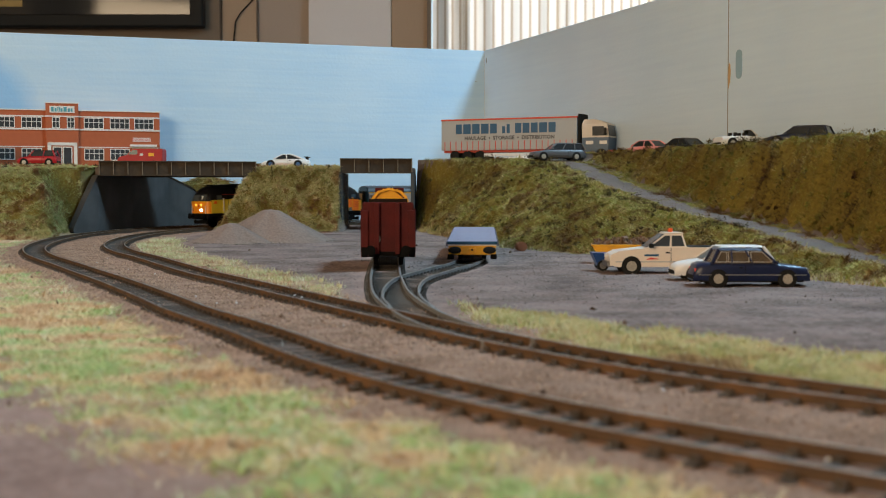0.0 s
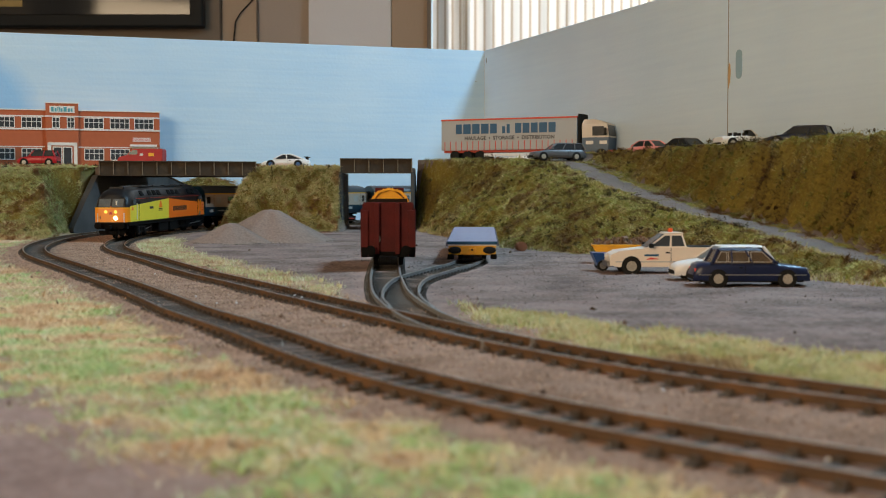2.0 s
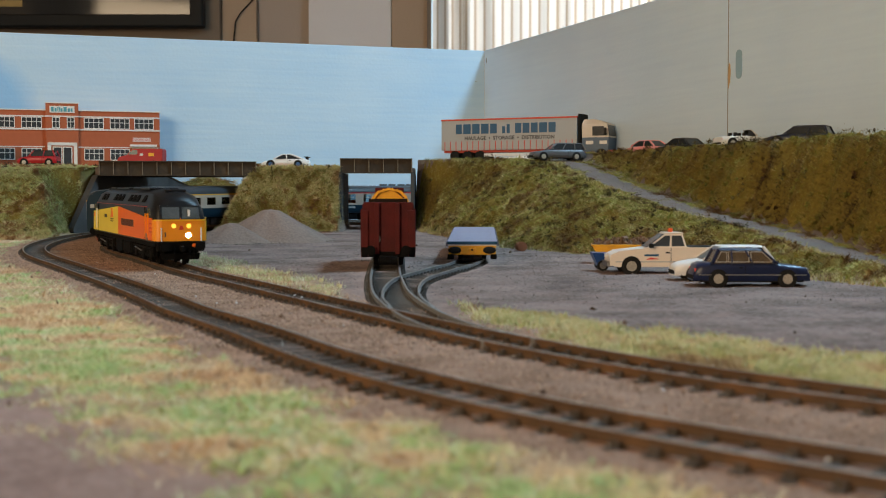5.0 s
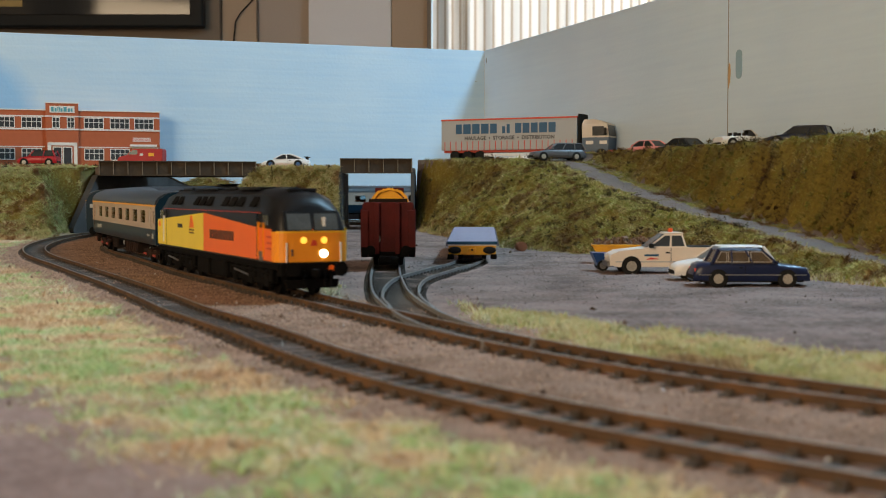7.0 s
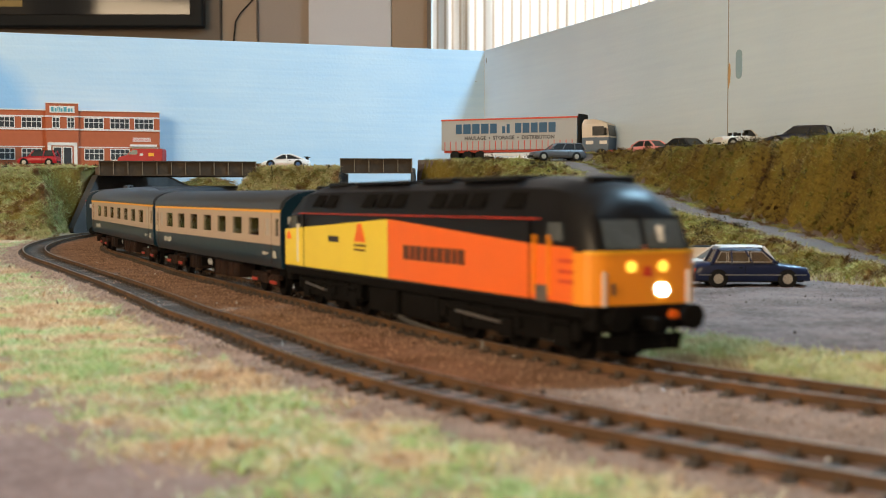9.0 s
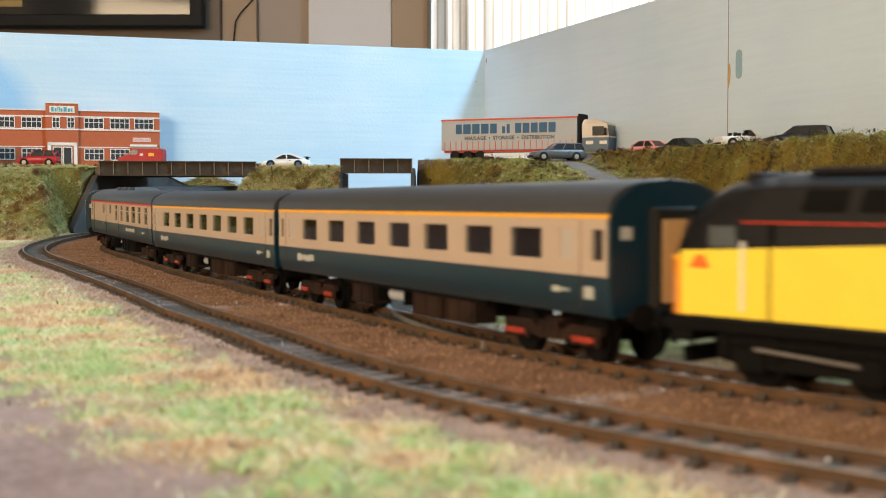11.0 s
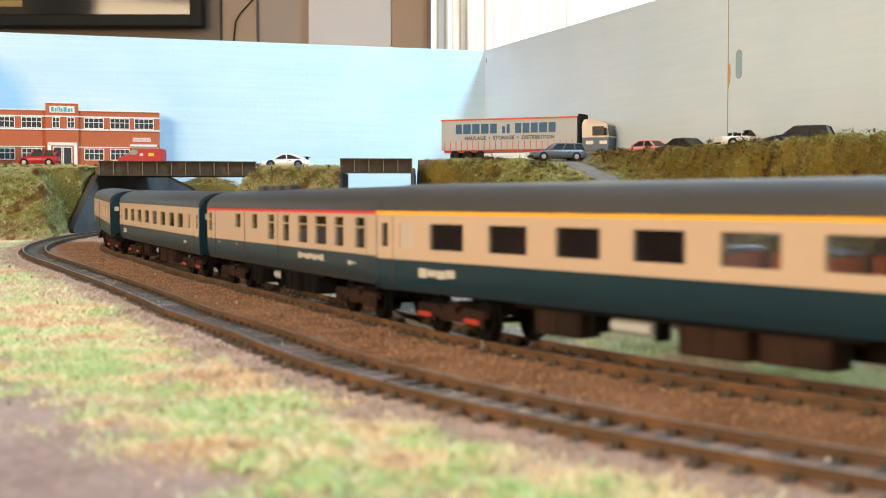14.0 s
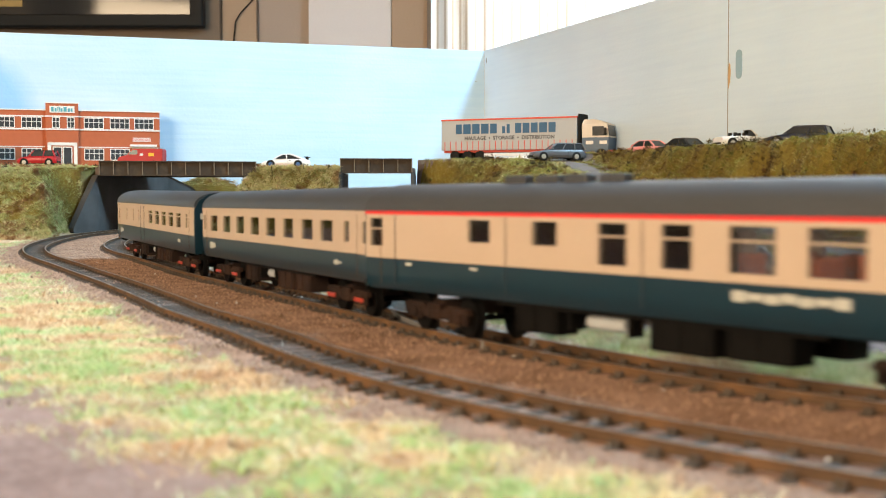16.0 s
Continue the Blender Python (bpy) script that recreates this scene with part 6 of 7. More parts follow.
# ---- yard things ----
def build_box_wagon():
    th = thing("goods_wagon", at(-37.5, 862, -1.4, 92.0), "maroon open box wagon loaded with a yellow digger bucket", "wagon")
    L = 57
    rd = M["wagon_maroon"]
    for side in (-1, 1):
        y0, y1 = sorted((side * 15.6, side * 16.6))
        part("side_wall", box(fresh(), -L, L, y0, y1, 10, 40.5, 0.2), rd, th)
        for x in np.linspace(-L + 3, L - 3, 9):
            y2, y3 = sorted((side * 16.6, side * 17.9))
            part("side_rib", box(fresh(), x - 0.9, x + 0.9, y2, y3, 9, 37, 0.2), rd, th)
    part("floor", box(fresh(), -L, L, -15.6, 15.6, 9, 12), rd, th)
    for d in (-1, 1):
        hgt = 41.5 if d == -1 else 51.5
        w = 16.0 if d == -1 else 10.5
        part("end_wall", box(fresh(), *sorted((d * (L - 0.2), d * (L + 1.0))), -w, w, 8, hgt, 0.3), rd, th, "maroon end wall")
    part("inner_board", box(fresh(), -L + 2, -L + 4, -12.5, 12.5, 12, 43.8), M["underframe_brown"], th, "brown inner board")
    for y in (-6.0, 7.2):
        part("end_post", box(fresh(), -L - 3.0, -L - 0.8, y - 1.5, y + 1.5, 8, 41, 0.3), rd, th, "upright end post")
    for y in (-15.2, 15.2):
        part("corner_post", box(fresh(), -L - 2.0, -L + 2, y - 2.4, y + 2.4, 6, 36.5, 0.4), rd, th)
        pl = fresh()
        prism(pl, [(-1.9, 6.0), (1.9, 6.0), (2.4, 12.5), (-2.4, 12.5)], -L - 2.4, -L - 1.9, plane="yz")
        ob = part("corner_plate", pl, M["chassis_black"], th, "black corner plate")
        ob.matrix_basis = at(0, y, 0)
    part("label_plate", box(fresh(), -L - 1.3, -L - 0.9, 6.2 - 0.6, 6.2 + 0.6, 15, 18.5), M["ghost_white"], th, "small white label").matrix_basis = at(0, -0.5, 1)
    part("headstock", box(fresh(), -L - 1.6, L + 1.6, -14, 14, 6.0, 9.6, 0.3), M["chassis_black"], th, "black headstock and solebars")
    for d in (-1, 1):
        buffers(th, d * (L + 1), 10.5, d)
    dr = fresh()
    cyl(dr, (-L - 2.5, 0, 4.0), (0, 1, 0), 3.0, 12, 14)
    box(dr, -L - 6, -L - 1, -1.5, 1.5, 2.5, 6.5, 0.4)
    part("coupling", dr, M["chassis_black"], th)
    for x in (-38, 38):
        wheelset(th, x, 6.8)
    # bucket: a toothed scoop
    ld = thing("digger_bucket", at(-35.5, 835, 40.0, 0), "bright yellow digger bucket lying in the wagon", "digger bucket")
    sc = fresh()
    rings = []
    for k in range(15):
        a = math.radians(180 * k / 14)
        rr = 9.0 + 0.5 * math.sin(k * 2.1)
        rings.append([(-math.cos(a) * 12.5, -5, 0.2 + math.sin(a) * rr), (-math.cos(a) * 11.5, 9, math.sin(a) * rr * 0.8), (-math.cos(a) * 10.3, 9, math.sin(a) * rr * 0.7), (-math.cos(a) * 10.3, -5, 0.2 + math.sin(a) * (rr - 1.4))])
    loft(sc, rings)
    part("scoop", sc, M["load_yellow"], ld, smooth=True)
    part("plate", prism(fresh(), [(-11.5, -2.5), (12.5, -2.5), (8, 3.6), (4, 6.6), (-1, 8.8), (-6, 8.0), (-9.5, 4.5)], -3.5, 2.4), M["load_yellow"], ld)
    tooth = None
    for k in range(8):
        a = math.radians(35 + 16 * k)
        if tooth is None:
            q = fresh()
            cyl(q, (0, 0, 0.2), (0, 0, 1), 0.8, 1.1, 6, 0.4)
            tooth = part("tooth", q, M["load_yellow"], ld)
            tooth.matrix_basis = at(-math.cos(a) * 11.2, -4, math.sin(a) * 8.9, 0, 0, 90 - math.degrees(a) - 90)
        else:
            share("tooth", tooth, ld, at(-math.cos(a) * 11.2, -4, math.sin(a) * 8.9, 0, 0, math.degrees(a) - 90))


def build_flat_wagon():
    th = thing("flat_wagon", at(24.0, 984, 1.2, 88.2, 0, -1.0), "long flat wagon with lavender deck and yellow ends", "wagon")
    L = 114
    part("frame", box(fresh(), -L, L, -15.5, 15.5, 9.5, 12.2, 0.3), M["chassis_black"], th, "black deck frame")
    pl = None
    n = 22
    for k in range(n):
        x = -L + (k + 0.5) * 2 * L / n
        if pl is None:
            pl = part("deck_plank", box(fresh(), -L / n + 0.25, L / n - 0.25, -17.4, 17.4, 12.2, 13.2, 0.15), M["wagon_deck"], th, "lavender grey deck board")
            pl.matrix_basis = at(x, 0)
        else:
            share("deck_plank", pl, th, at(x, 0), "lavender grey deck board")
    for d in (-1, 1):
        part("end_lip", box(fresh(), *sorted((d * (L - 0.5), d * (L + 0.9))), -17.6, 17.6, 11.0, 12.9, 0.2), M["letter_blue"], th, "dark blue deck edge")
        part("white_line", box(fresh(), *sorted((d * (L + 0.4), d * (L + 1.1))), -17.2, 17.2, 10.2, 10.9), M["ghost_white"], th)
        part("headstock", box(fresh(), *sorted((d * (L - 1), d * (L + 1.0))), -16.6, 16.6, 3.6, 10.3, 0.8), M["wagon_yellow"], th, "yellow headstock panel")
        for y in (-12.2, 12.2):
            o = fresh()
            bmesh.ops.create_uvsphere(o, u_segments=18, v_segments=10, radius=1.0, matrix=Matrix.Translation((d * (L + 1.0), y, 7.0)) @ Matrix.Diagonal((1.2, 4.6, 2.6, 1)))
            part("buffer_pad", o, M["rubber"], th, "black oval buffer pad", smooth=True)
        part("centre_plate", box(fresh(), *sorted((d * (L + 0.9), d * (L + 1.5))), -2.8, 2.8, 5.6, 8.6, 0.5), M["wagon_yellow"], th)
        part("centre_hole", cyl(fresh(), (d * (L + 1.5), 0, 7.2), (1, 0, 0), 0.8, 0.6, 12), M["rubber"], th)
        for y in (-15, 15):
            part("lamp_bracket", box(fresh(), *sorted((d * (L - 2), d * (L + 1.6))), y - 2.2, y + 2.2, 0.6, 4.2, 0.5), M["chassis_black"], th)
        cp = fresh()
        box(cp, *sorted((d * (L), d * (L + 5))), -1.4, 1.4, 0.5, 3.4, 0.3)
        box(cp, *sorted((d * (L + 4), d * (L + 5))), -7, 7, 0.3, 1.5, 0.2)
        part("coupling", cp, M["chassis_black"], th)
        for q in (L - 12, L - 36):
            wheelset(th, d * q, 4.6)
    rib = None
    for side in (-1, 1):
        for x in np.linspace(-L + 4, L - 4, 12):
            if rib is None:
                rib = part("stake_pocket", box(fresh(), -1.0, 1.0, -0.8, 0.8, 9.5, 12.4, 0.2), M["wagon_deck"], th)
                rib.matrix_basis = at(x, side * 17.8)
            else:
                share("stake_pocket", rib, th, at(x, side * 17.8))
    for side in (-1, 1):
        part("side_beam", box(fresh(), -L, L, side * 15.0 - 1.0, side * 15.0 + 1.0, 4.5, 9.6, 0.3), M["chassis_black"], th, "black side beam")


def heap(name, cx, cy, rx, ry, h, label, seed):
    rng = np.random.RandomState(seed)
    n, rings = 60, 26
    bm = fresh()
    rows = []
    for k in range(rings + 1):
        f = k / rings
        row = []
        for i in range(n):
            a = 6.2832 * i / n
            wob = 1 + 0.09 * math.sin(2 * a + seed) + 0.06 * math.sin(5 * a + 2 * seed) + 0.03 * math.sin(9 * a)
            x, y = cx + math.cos(a) * rx * f * wob, cy + math.sin(a) * ry * f * wob
            prof = (1 - f) ** 1.05 if f > 0.12 else 0.88 - 2.2 * (f - 0.0) ** 2 * 4 * 0.1
            prof = min(prof, 0.9 - 0.3 * f)
            z = land_z(x, y) - 1.5 + (h + 1.5) * max(prof, 0) + 0.5 * rng.rand() * (1 if k < rings else 0)
            row.append((x, y, z))
        rows.append(row)
    loft(bm, rows[1:], caps=False)
    top = bm.verts.new((cx, cy, land_z(cx, cy) + h * 0.9))
    bm.verts.ensure_lookup_table()
    for i in range(n):
        bm.faces.new((bm.verts[i], bm.verts[(i + 1) % n], top))
    ob = mesh_object(name, bm, M["gravel"], smooth=True)
    return tagged(ob, label, "gravel mound", "gravel mounds")


def build_yard():
    build_box_wagon()
    build_flat_wagon()
    heap("gravel_mound", -169, 1222, 62, 52, 34, "large heap of grey-brown gravel in the yard", 3)
    heap("gravel_mound", -202, 1186, 40, 36, 21, "smaller heap of grey-brown gravel beside a larger one", 8)
    # barrel on its side
    b = fresh()
    for q, r in ((-5, 3.8), (0, 3.7), (5, 3.8)):
        cyl(b, (0, q, 3.9), (0, 1, 0), r + 0.25, 0.8, 20)
    cyl(b, (0, 0, 3.9), (0, 1, 0), 3.7, 12, 20)
    ob = mesh_object("oil_drum", b, M["rust"], smooth=True)
    ob.matrix_basis = on_land(66, 1050, 8)
    tagged(ob, "rusty oil drum lying at the foot of the bank", "barrel")
    # skip with rubble
    sk = thing("skip", on_land(133, 892, -6), "yellow skip filled with rubble and scrap", "skip")
    s = fresh()
    loft(s, [[(-19, -9, 0.5), (19, -9, 0.5), (19, 9, 0.5), (-19, 9, 0.5)], [(-26, -11, 13), (26, -11, 13), (26, 11, 13), (-26, 11, 13)]])
    part("tub", s, M["wagon_yellow"], sk, "yellow steel tub")
    for x in (-12, 0, 12):
        part("rib", box(fresh(), x - 0.8, x + 0.8, -11.6, -9.6, 2, 12.5), M["wagon_yellow"], sk)
    part("rim", box(fresh(), -26.5, 26.5, -11.6, 11.6, 12.4, 13.4, 0.3), M["wagon_yellow"], sk)
    rng = random.Random(5)
    rb = fresh()
    for _ in range(150):
        x, y = rng.uniform(-24, 24), rng.uniform(-9.5, 9.5)
        z = 12.8 + rng.uniform(0, 5.0) * (1 - (x / 27) ** 2)
        m = Matrix.Translation((x, y, z)) @ Euler((rng.uniform(0, 6), rng.uniform(0, 6), rng.uniform(0, 6))).to_matrix().to_4x4() @ Matrix.Diagonal((rng.uniform(0.8, 4.5), rng.uniform(0.6, 1.6), rng.uniform(0.5, 1.4), 1))
        bmesh.ops.create_cube(rb, size=1.6, matrix=m)
    ob = mesh_object("rubble", rb, M["rubble"])
    ob.matrix_basis = on_land(133, 892, -6)
    tagged(ob, "brown rubble and timber scraps piled in the skip", "rubble", kind="stuff")
    tub = thing("blue_dumper", on_land(111, 815, 180), "small blue dumper body beside the pickup", "dumper")
    t = fresh()
    loft(t, [[(-14, -7, 3), (10, -7, 3), (10, 7, 3), (-14, 7, 3)], [(-15, -8.5, 11), (14, -8.5, 12), (14, 8.5, 12), (-15, 8.5, 11)]])
    part("body", t, paint("dumper_blue", (0.015, 0.06, 0.22)), tub, "scratched blue body")
    for x in (-9, 7):
        for y in (-7, 7):
            road_wheel(tub, x, y, 3.6, 3, M["steel"])


build_yard()


# ---- grass fibres, scrub and loose stones, each sort one scattered sheet ----
def fibre_material(name, ramp, scale):
    m = bpy.data.materials.new(name)
    m.use_nodes = True
    n, lk = m.node_tree.nodes, m.node_tree.links
    b = n["Principled BSDF"]
    b.inputs["Roughness"].default_value = 0.8
    b.inputs["Specular IOR Level"].default_value = 0.25
    co = n.new("ShaderNodeTexCoord")
    t = n.new("ShaderNodeTexNoise")
    t.inputs["Scale"].default_value, t.inputs["Detail"].default_value = scale, 5
    lk.new(co.outputs["Object"], t.inputs["Vector"])
    g = n.new("ShaderNodeNewGeometry")
    spread = n.new("ShaderNodeMapRange")
    spread.inputs["From Min"].default_value, spread.inputs["From Max"].default_value = 0.40, 0.60
    spread.inputs["To Min"].default_value, spread.inputs["To Max"].default_value = 0.0, 0.86
    t2 = n.new("ShaderNodeTexNoise")
    t2.inputs["Scale"].default_value, t2.inputs["Detail"].default_value = scale * 4.5, 3
    lk.new(co.outputs["Object"], t2.inputs["Vector"])
    both = n.new("ShaderNodeMix")
    both.inputs["Factor"].default_value = 0.30
    lk.new(t.outputs["Fac"], both.inputs["A"])
    lk.new(t2.outputs["Fac"], both.inputs["B"])
    lk.new(both.outputs["Result"], spread.inputs["Value"])
    ma = n.new("ShaderNodeMath")
    ma.operation = "MULTIPLY_ADD"
    lk.new(g.outputs["Random Per Island"], ma.inputs[0])
    ma.inputs[1].default_value = 0.16
    lk.new(spread.outputs["Result"], ma.inputs[2])
    cr = n.new("ShaderNodeValToRGB")
    e = cr.color_ramp
    e.elements[0].position, e.elements[0].color = ramp[0][0], (*ramp[0][1], 1)
    e.elements[1].position, e.elements[1].color = ramp[-1][0], (*ramp[-1][1], 1)
    for p, c in ramp[1:-1]:
        e.elements.new(p).color = (*c, 1)
    lk.new(ma.outputs[0], cr.inputs["Fac"])
    lk.new(cr.outputs["Color"], b.inputs["Base Color"])
    return m


BANK_GRASS = fibre_material("bank_grass", [(0.02, (0.03, 0.016, 0.006)), (0.16, (0.13, 0.075, 0.022)), (0.30, (0.12, 0.13, 0.020)), (0.44, (0.31, 0.25, 0.07)), (0.56, (0.18, 0.20, 0.03)), (0.70, (0.42, 0.34, 0.12)), (0.84, (0.17, 0.10, 0.03)), (0.98, (0.05, 0.028, 0.010))], 13)
DRY_GRASS = fibre_material("dry_grass", [(0.02, (0.14, 0.06, 0.025)), (0.17, (0.36, 0.21, 0.09)), (0.30, (0.28, 0.29, 0.09)), (0.44, (0.66, 0.53, 0.28)), (0.56, (0.42, 0.40, 0.15)), (0.70, (0.70, 0.58, 0.33)), (0.84, (0.40, 0.23, 0.10)), (0.98, (0.16, 0.08, 0.03))], 19)
NEAR_GRASS = fibre_material("near_grass", [(0.02, (0.60, 0.38, 0.23)), (0.16, (0.74, 0.54, 0.34)), (0.32, (0.86, 0.74, 0.50)), (0.45, (0.62, 0.70, 0.37)), (0.54, (0.37, 0.62, 0.24)), (0.62, (0.68, 0.72, 0.42)), (0.78, (0.86, 0.76, 0.54)), (0.97, (0.62, 0.39, 0.24))], 10)
FACTORY_GRASS = fibre_material("factory_grass", [(0.02, (0.12, 0.055, 0.025)), (0.17, (0.34, 0.20, 0.09)), (0.30, (0.28, 0.32, 0.10)), (0.44, (0.64, 0.57, 0.31)), (0.56, (0.42, 0.48, 0.18)), (0.70, (0.68, 0.63, 0.36)), (0.84, (0.38, 0.22, 0.10)), (0.98, (0.13, 0.065, 0.03))], 17)
HILL_GRASS = fibre_material("hill_grass", [(0.02, (0.05, 0.025, 0.010)), (0.16, (0.20, 0.115, 0.04)), (0.30, (0.15, 0.16, 0.03)), (0.44, (0.42, 0.35, 0.13)), (0.56, (0.25, 0.28, 0.05)), (0.70, (0.52, 0.45, 0.20)), (0.84, (0.24, 0.145, 0.05)), (0.98, (0.09, 0.05, 0.018))], 15)
PALE_GRASS = fibre_material("pale_grass", [(0.02, (0.30, 0.21, 0.13)), (0.20, (0.58, 0.50, 0.32)), (0.38, (0.42, 0.50, 0.24)), (0.52, (0.74, 0.72, 0.52)), (0.66, (0.52, 0.56, 0.30)), (0.82, (0.78, 0.70, 0.50)), (0.98, (0.36, 0.23, 0.14))], 22)


def sheet(name, verts, faces_per, corners, mat, label, category):
    """One mesh of many alike small pieces; verts is (pieces * corners, 3) in millimetres."""
    count = len(verts) // corners
    me = bpy.data.meshes.new(name)
    pattern = np.array(faces_per)
    idx = (np.arange(count)[:, None, None] * corners + pattern[None]).reshape(-1)
    nf = count * len(pattern)
    me.vertices.add(len(verts))
    me.vertices.foreach_set("co", (np.asarray(verts, np.float32) * MM).ravel())
    me.loops.add(len(idx))
    me.loops.foreach_set("vertex_index", idx.astype(np.int32))
    me.polygons.add(nf)
    me.polygons.foreach_set("loop_start", np.arange(0, nf * 3, 3, dtype=np.int32))
    me.update(calc_edges=True)
    me.materials.append(mat)
    return tagged(new(name, me), label, category, kind="stuff")


RNG = np.random.RandomState(11)


def scatter(n, x0, x1, y0, y1):
    return RNG.uniform(x0, x1, n), RNG.uniform(y0, y1, n)


def blades(px, py, pz, tall, wide, lean, out):
    n = len(px)
    tall = tall * np.clip(1 + 0.5 * lumps(px, py, 14, 6.0), 0.4, 1.7)
    a, h = RNG.uniform(0, 6.283, n), tall * RNG.uniform(0.55, 1.25, n)
    w = wide * RNG.uniform(0.6, 1.3, n)
    b = RNG.uniform(0, 6.283, n)
    tip = np.stack([px + np.cos(b) * h * lean + out[0] * h, py + np.sin(b) * h * lean + out[1] * h, pz + h * (1 - 0.3 * lean)], 1)
    l = np.stack([px - np.cos(a) * w, py - np.sin(a) * w, pz - 0.3], 1)
    r = np.stack([px + np.cos(a) * w, py + np.sin(a) * w, pz - 0.3], 1)
    return np.stack([l, r, tip], 1).reshape(-1, 3)


def slope_out(px, py):
    z0, _ = land(px, py)
    zx, _ = land(px + 3, py)
    zy, _ = land(px, py + 3)
    gx, gy = (zx - z0) / 3, (zy - z0) / 3
    k = 1 / np.sqrt(1 + gx * gx + gy * gy)
    return np.clip(-gx * k, -0.8, 0.8), np.clip(-gy * k, -0.8, 0.8)


def grow_banks():
    for kind, area, n, mat, label in (
            (1, (-680, -395, 1255, 1480), 150000, FACTORY_GRASS, "straw and green static grass on the left bank"),
            (2, (-265, -118, 1375, 1500), 90000, DRY_GRASS, "dry straw-coloured static grass on the mound"),
            (6, (-405, -240, 1655, 1755), 14000, DRY_GRASS, "dry static grass on the low rear bank"),
            (3, (-36, 270, 640, 1500), 300000, HILL_GRASS, "olive and brown static grass on the hillside"),
            (4, (150, 420, 760, 1460), 230000, BANK_GRASS, "olive static grass on the long bank")):
        px, py = scatter(n, *area)
        z, k = land(px, py)
        keep = k == kind
        px, py, z = px[keep], py[keep], z[keep]
        ox, oy = slope_out(px, py)
        steep = np.clip(np.hypot(ox, oy), 0, 1)
        v = blades(px, py, z, 2.3 + 0.9 * steep, 0.34, 1.25, (ox * 0.55, oy * 0.55))
        # bushier tufts that stand out of the fuzz
        c = RNG.choice(len(px), len(px) // 190, replace=False)
        m, rad = 46, RNG.uniform(2.2, 5.2, len(c))
        dirs = RNG.normal(0, 1, (len(c), m, 3)) + np.stack([ox[c], oy[c], np.full(len(c), 0.7)], 1)[:, None]
        dirs /= np.linalg.norm(dirs, axis=2)[..., None]
        root = np.stack([px[c], py[c], z[c]], 1)[:, None] + dirs * (rad * 0.45)[:, None, None] * RNG.uniform(0.2, 1, (len(c), m, 1))
        tip = root + dirs * (rad * 0.75)[:, None, None] * RNG.uniform(0.5, 1.2, (len(c), m, 1))
        flat = RNG.normal(0, 0.42, (len(c), m, 3))
        v = np.vstack([v, np.stack([root - flat, root + flat, tip], 2).reshape(-1, 3)])
        sheet("grass", v, [(0, 1, 2)], 3, mat, label.replace("left ", "factory "), "grass")
    px, py = scatter(26000, -680, -395, 1230, 1300)
    keep = near_line(px, py, outer) > 26
    z, _ = land(px[keep], py[keep])
    sheet("grass", blades(px[keep], py[keep], z, 3.2, 0.4, 0.6, (0, 0)), [(0, 1, 2)], 3, DRY_GRASS, "thin dry grass at the foot of the bank", "grass")


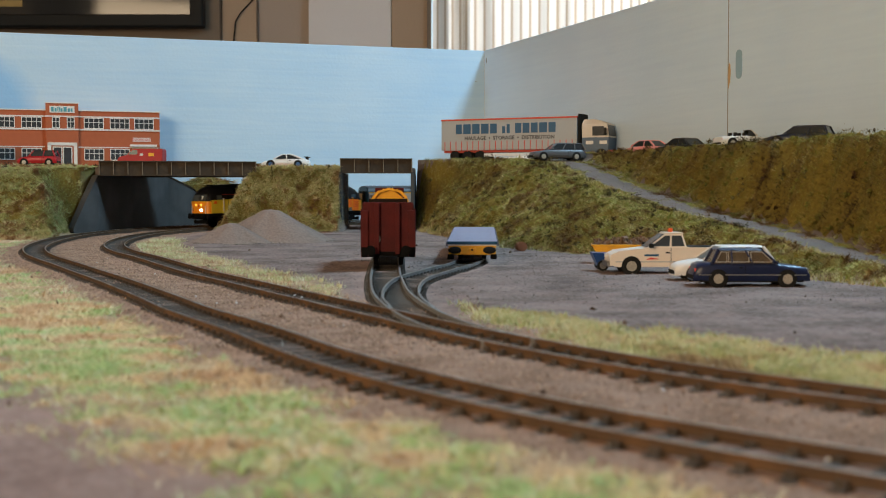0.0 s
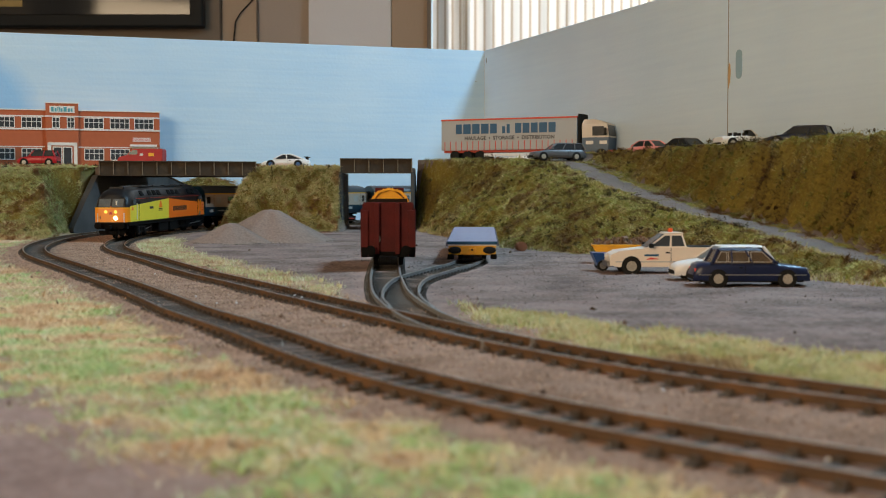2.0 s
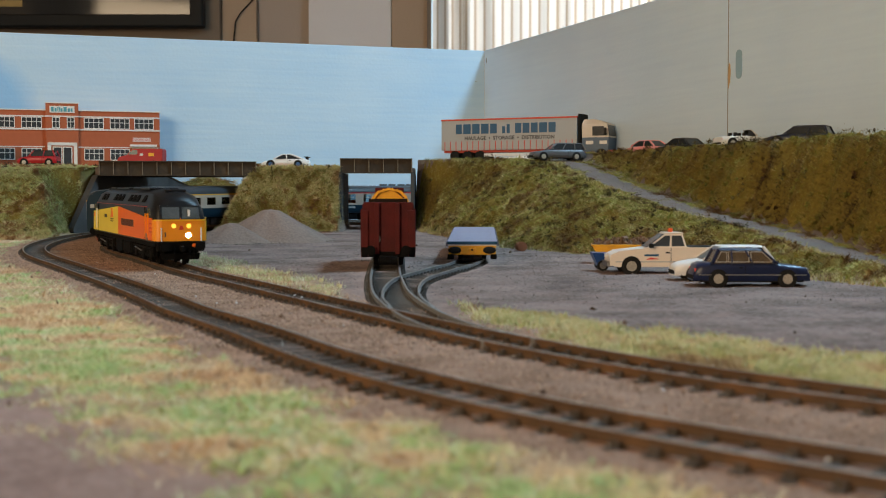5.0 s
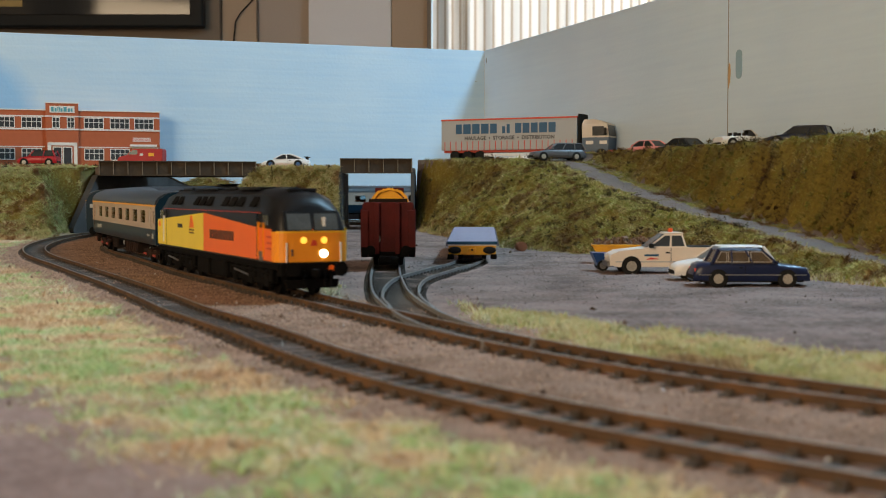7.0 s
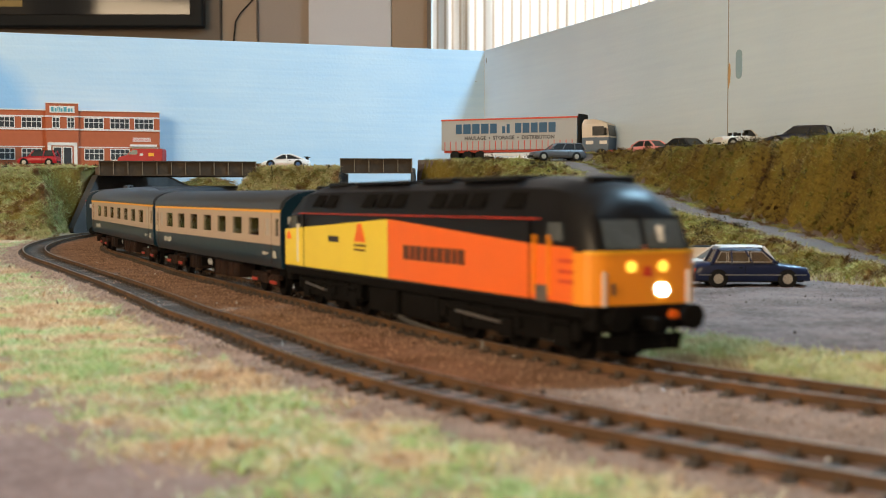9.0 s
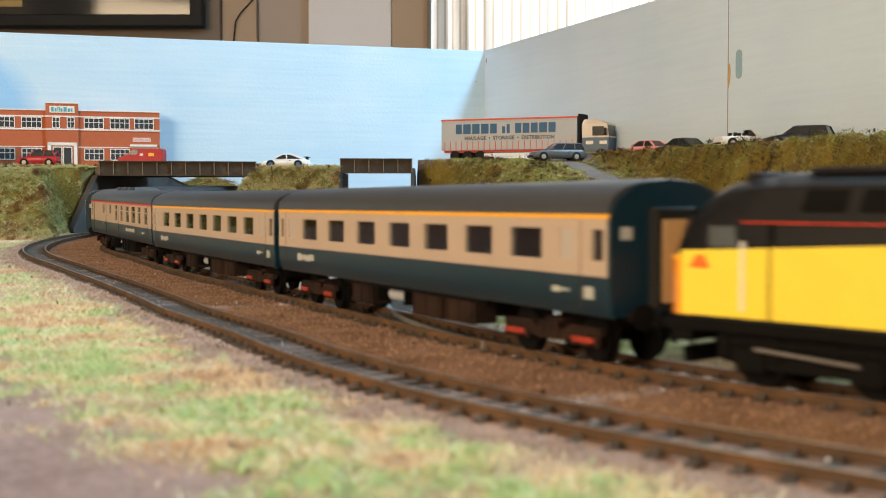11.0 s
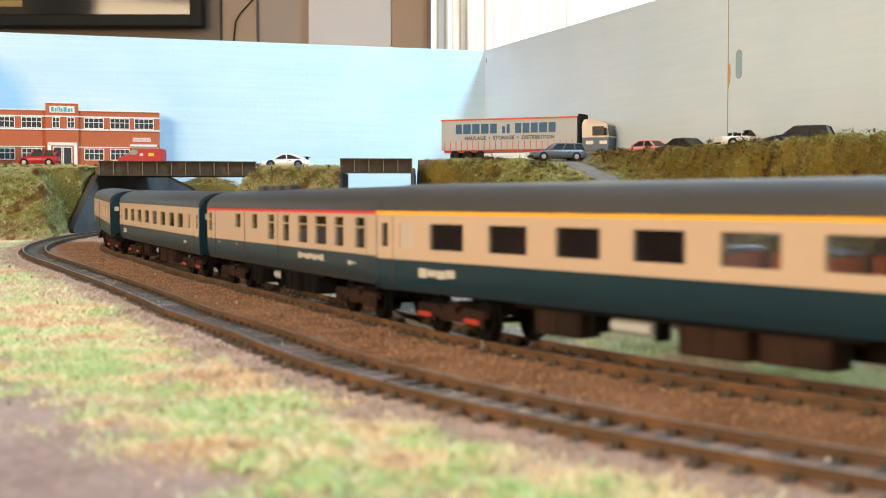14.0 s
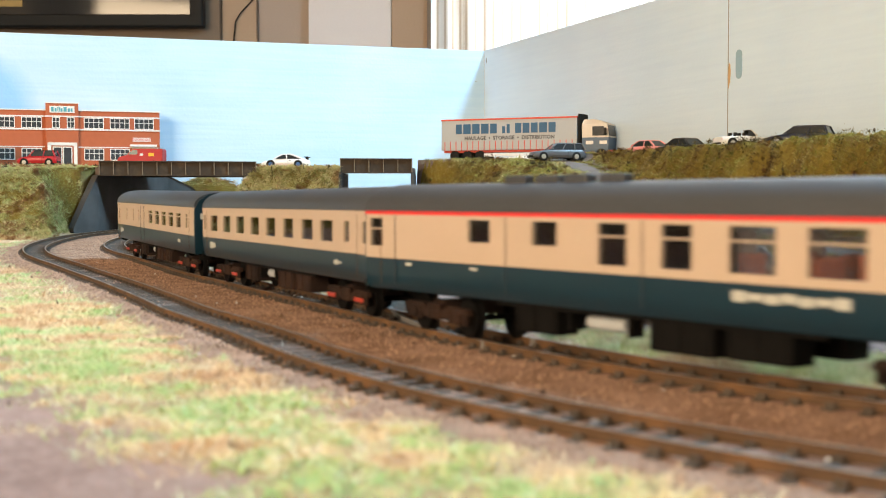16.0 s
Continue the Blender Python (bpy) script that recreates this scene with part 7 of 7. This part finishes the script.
def grow_verges():
    a, b = scatter(200000, -420, 330, 120, 1260), scatter(190000, -260, 240, 150, 560)
    px, py = np.r_[a[0], b[0]], np.r_[a[1], b[1]]
    g, b, y = zones(px, py)
    front = (near_line(px, py, inner) > 66)
    da = near_line(px, py, outer)
    db = near_line(px, py, inner)
    is_front = front & (da < db)
    patch = 0.55 + 0.6 * lumps(px, py, 75, 2.2) + 0.35 * lumps(px, py, 24, 0.4)
    keep = is_front & (RNG.rand(len(px)) < np.clip(1.3 * g * np.clip(1.4 * patch + 0.12, 0.14, 1), 0, 1))
    fx, fy = np.tile(px[keep], 2) + RNG.uniform(-3, 3, 2 * keep.sum()), np.tile(py[keep], 2) + RNG.uniform(-3, 3, 2 * keep.sum())
    z, k = land(fx, fy)
    ok = (k == 0) & (near_line(fx, fy, outer) > 21)
    sheet("grass", blades(fx[ok], fy[ok], z[ok], 2.5, 0.26, 1.1, (0, 0)), [(0, 1, 2)], 3, NEAR_GRASS, "pale straw and green fibre grass beside the track", "grass")
    keep = (~is_front) & (RNG.rand(len(px)) < np.clip(1.5 * g * np.clip(1.3 * patch + 0.1, 0.08, 1) * np.where(px < -20, 0.5, 1.0), 0, 1))
    px2, py2 = px[keep], py[keep]
    more = [np.r_[px2, px2 + RNG.uniform(-4, 4, len(px2)), px2 + RNG.uniform(-4, 4, len(px2))], np.r_[py2, py2 + RNG.uniform(-4, 4, len(px2)), py2 + RNG.uniform(-4, 4, len(px2))]]
    z, k = land(*more)
    ok = (k == 0) & (near_line(*more, inner) > 19)
    sheet("grass", blades(more[0][ok], more[1][ok], z[ok], 3.0, 0.36, 0.7, (0, 0)), [(0, 1, 2)], 3, PALE_GRASS, "pale green fibre grass along the yard edge", "grass")
    # ragged tufts over both edges of the ramp
    py = RNG.uniform(720, 1360, 2600)
    side = RNG.choice([-1, 1], len(py))
    px = np.interp(py, RAMP_Y, RAMP_X) + side * (20 - np.abs(RNG.normal(0, 3.4, len(py))) * (1 + lumps(py, py * 0, 30, 1.0)))
    px, py = np.repeat(px, 9) + RNG.normal(0, 1.5, 9 * len(px)), np.repeat(py, 9) + RNG.normal(0, 1.8, 9 * len(py))
    z, _ = land(px, py)
    sheet("grass", blades(px, py, z, 2.4, 0.3, 1.1, (0, 0)), [(0, 1, 2)], 3, HILL_GRASS, "ragged low tufts creeping over the ramp edges", "grass")
    # dry fringe where the hillside meets the yard and the ramp
    px, py = scatter(60000, -30, 330, 640, 1450)
    foot = np.interp(py, [560, 640, 740, 862, 1002, 1087, 1380, 1490], [300, 252, 212, 199, 117, 57, -18, -33])
    z, k = land(px, py)
    rx = np.interp(py, RAMP_Y, RAMP_X)
    keep = (np.abs(px - foot - 2) < 6) & (k != 5) | (np.abs(px - rx + 24) < 5) & (py < 1340)
    sheet("grass", blades(px[keep], py[keep], z[keep], 4.6, 0.4, 0.6, (0, 0)), [(0, 1, 2)], 3, DRY_GRASS, "longer dry grass along the ramp and bank foot", "grass")


def scrub():
    cx, cy = [], []
    for area, n, kinds in (((-30, 230, 900, 1480), 210, (3,)), ((190, 400, 900, 1440), 190, (4,)), ((-640, -400, 1270, 1400), 22, (1,)), ((-250, -125, 1390, 1460), 12, (2,))):
        x, y = scatter(n * 3, *area)
        _, k = land(x, y)
        ok = np.isin(k, kinds)
        cx.append(x[ok][:n])
        cy.append(y[ok][:n])
    # a rougher crest along the top of the long bank
    y = RNG.uniform(960, 1400, 80)
    cx.append(np.interp(y, RAMP_Y, RAMP_X) + 74 + RNG.uniform(-7, 9, 80))
    cy.append(y)
    cx, cy = np.concatenate(cx), np.concatenate(cy)
    m = 46
    rad = RNG.uniform(2.0, 5.5, len(cx))
    px = (cx[:, None] + RNG.normal(0, 0.45, (len(cx), m)) * rad[:, None]).ravel()
    py = (cy[:, None] + RNG.normal(0, 0.45, (len(cx), m)) * rad[:, None]).ravel()
    z, k = land(px, py)
    up = RNG.uniform(0.5, 1.2, len(px)) * np.repeat(rad, m) * np.abs(RNG.normal(0.6, 0.35, len(px)))
    ok = (k != 5) & (k != 0)
    ox, oy = slope_out(px, py)
    c = np.stack([px + ox * (up * 0.6 + 4.2), py + oy * (up * 0.6 + 4.2), z + 2.6 + up * 0.8], 1)[ok]
    t = RNG.normal(0, 0.58, (len(c), 3, 3))
    v = (c[:, None] + t).reshape(-1, 3)
    leaf = fibre_material("scrub_leaf", [(0.05, (0.022, 0.014, 0.006)), (0.40, (0.045, 0.034, 0.012)), (0.70, (0.085, 0.075, 0.02)), (0.95, (0.12, 0.08, 0.035))], 40)
    sheet("scrub", v, [(0, 1, 2)], 3, leaf, "dark twiggy scrub dotted over the banks", "bushes")


def stones():
    tet = [(0, 2, 1), (0, 1, 3), (1, 2, 3), (2, 0, 3)]

    def scatter_stones(px, py, size, mat, label, sink=0.2):
        z, _ = land(px, py)
        n = len(px)
        s = size * RNG.uniform(0.5, 1.35, n)
        o = RNG.normal(0, 0.55, (n, 4, 3))
        base = np.array([(1, 0, -0.4), (-0.5, 0.87, -0.4), (-0.5, -0.87, -0.4), (0, 0, 0.9)])[None]
        v = np.stack([px, py, z + sink * s], 1)[:, None] + (base + o * 0.5) * s[:, None, None]
        sheet("stones", v.reshape(-1, 3), tet, 4, mat, label, "stones")
    px, py = scatter(260000, -420, 330, 120, 1420)
    da, db = near_line(px, py, outer), near_line(px, py, inner)
    w = 4 * lumps(px, py, 45, 0.5)
    p = np.maximum(1 - smooth(20, 40, np.minimum(da, db) + w), 0.75 * ((da < 66) & (db < 66)))
    rail = (np.abs(da - 8.75) > 1.6) & (np.abs(db - 8.75) > 1.6) & (da > 1) & (db > 1)
    z, k = land(px, py)
    keep = rail & (RNG.rand(len(px)) < p * np.where(np.minimum(da, db) < 12, 0.25, 1.0)) & (k == 0)
    scatter_stones(px[keep], py[keep], 0.45, M["ballast_grain"], "fine pinkish brown ballast round the tracks")
    px, py = scatter(16000, -120, 330, 560, 1280)
    z, k = land(px, py)
    g, b, y = zones(px, py)
    keep = (k == 0) & (y > 0.3) & (RNG.rand(len(px)) < 0.35)
    scatter_stones(px[keep], py[keep], 0.55, M["gravel_grain"], "scattered grit on the yard surface")
    px, py = scatter(900, -330, 300, 180, 1250)
    keep = (np.minimum(near_line(px, py, outer), near_line(px, py, inner)) < 32) & (RNG.rand(len(px)) < 0.35)
    scatter_stones(px[keep], py[keep], 0.5, M["ghost_white"], "stray white chips among the ballast", 0.6)
    px, py = scatter(26000, 60, 330, 700, 1460)
    z, k = land(px, py)
    keep = (k == 5) & (RNG.rand(len(px)) < 0.25 + 0.6 * (np.abs(px - np.interp(py, RAMP_Y, RAMP_X)) > 14))
    scatter_stones(px[keep], py[keep], 0.5, M["litter"], "brown grit and leaf crumbs on the ramp")
    px, py = scatter(1600, -300, 300, 200, 1200)
    g, b, y = zones(px, py)
    keep = RNG.rand(len(px)) < 0.25 * np.maximum(g, 0.15)
    scatter_stones(px[keep], py[keep], 1.3, M["litter"], "dark twigs and crumbs lying in the grass")
    for cx, cy, rx, ry, h in ((-169, 1222, 62, 52, 34), (-202, 1186, 40, 36, 21)):
        n = 9000
        a, f = RNG.uniform(0, 6.283, n), np.sqrt(RNG.uniform(0, 1, n))
        x, y = cx + np.cos(a) * rx * f * 1.0, cy + np.sin(a) * ry * f
        keep = f > 0.93
        scatter_stones(x[keep], y[keep], 0.8, M["gravel_grain"], "loose gravel round the foot of the heap")


grow_banks()
grow_verges()
scrub()
stones()

motions()
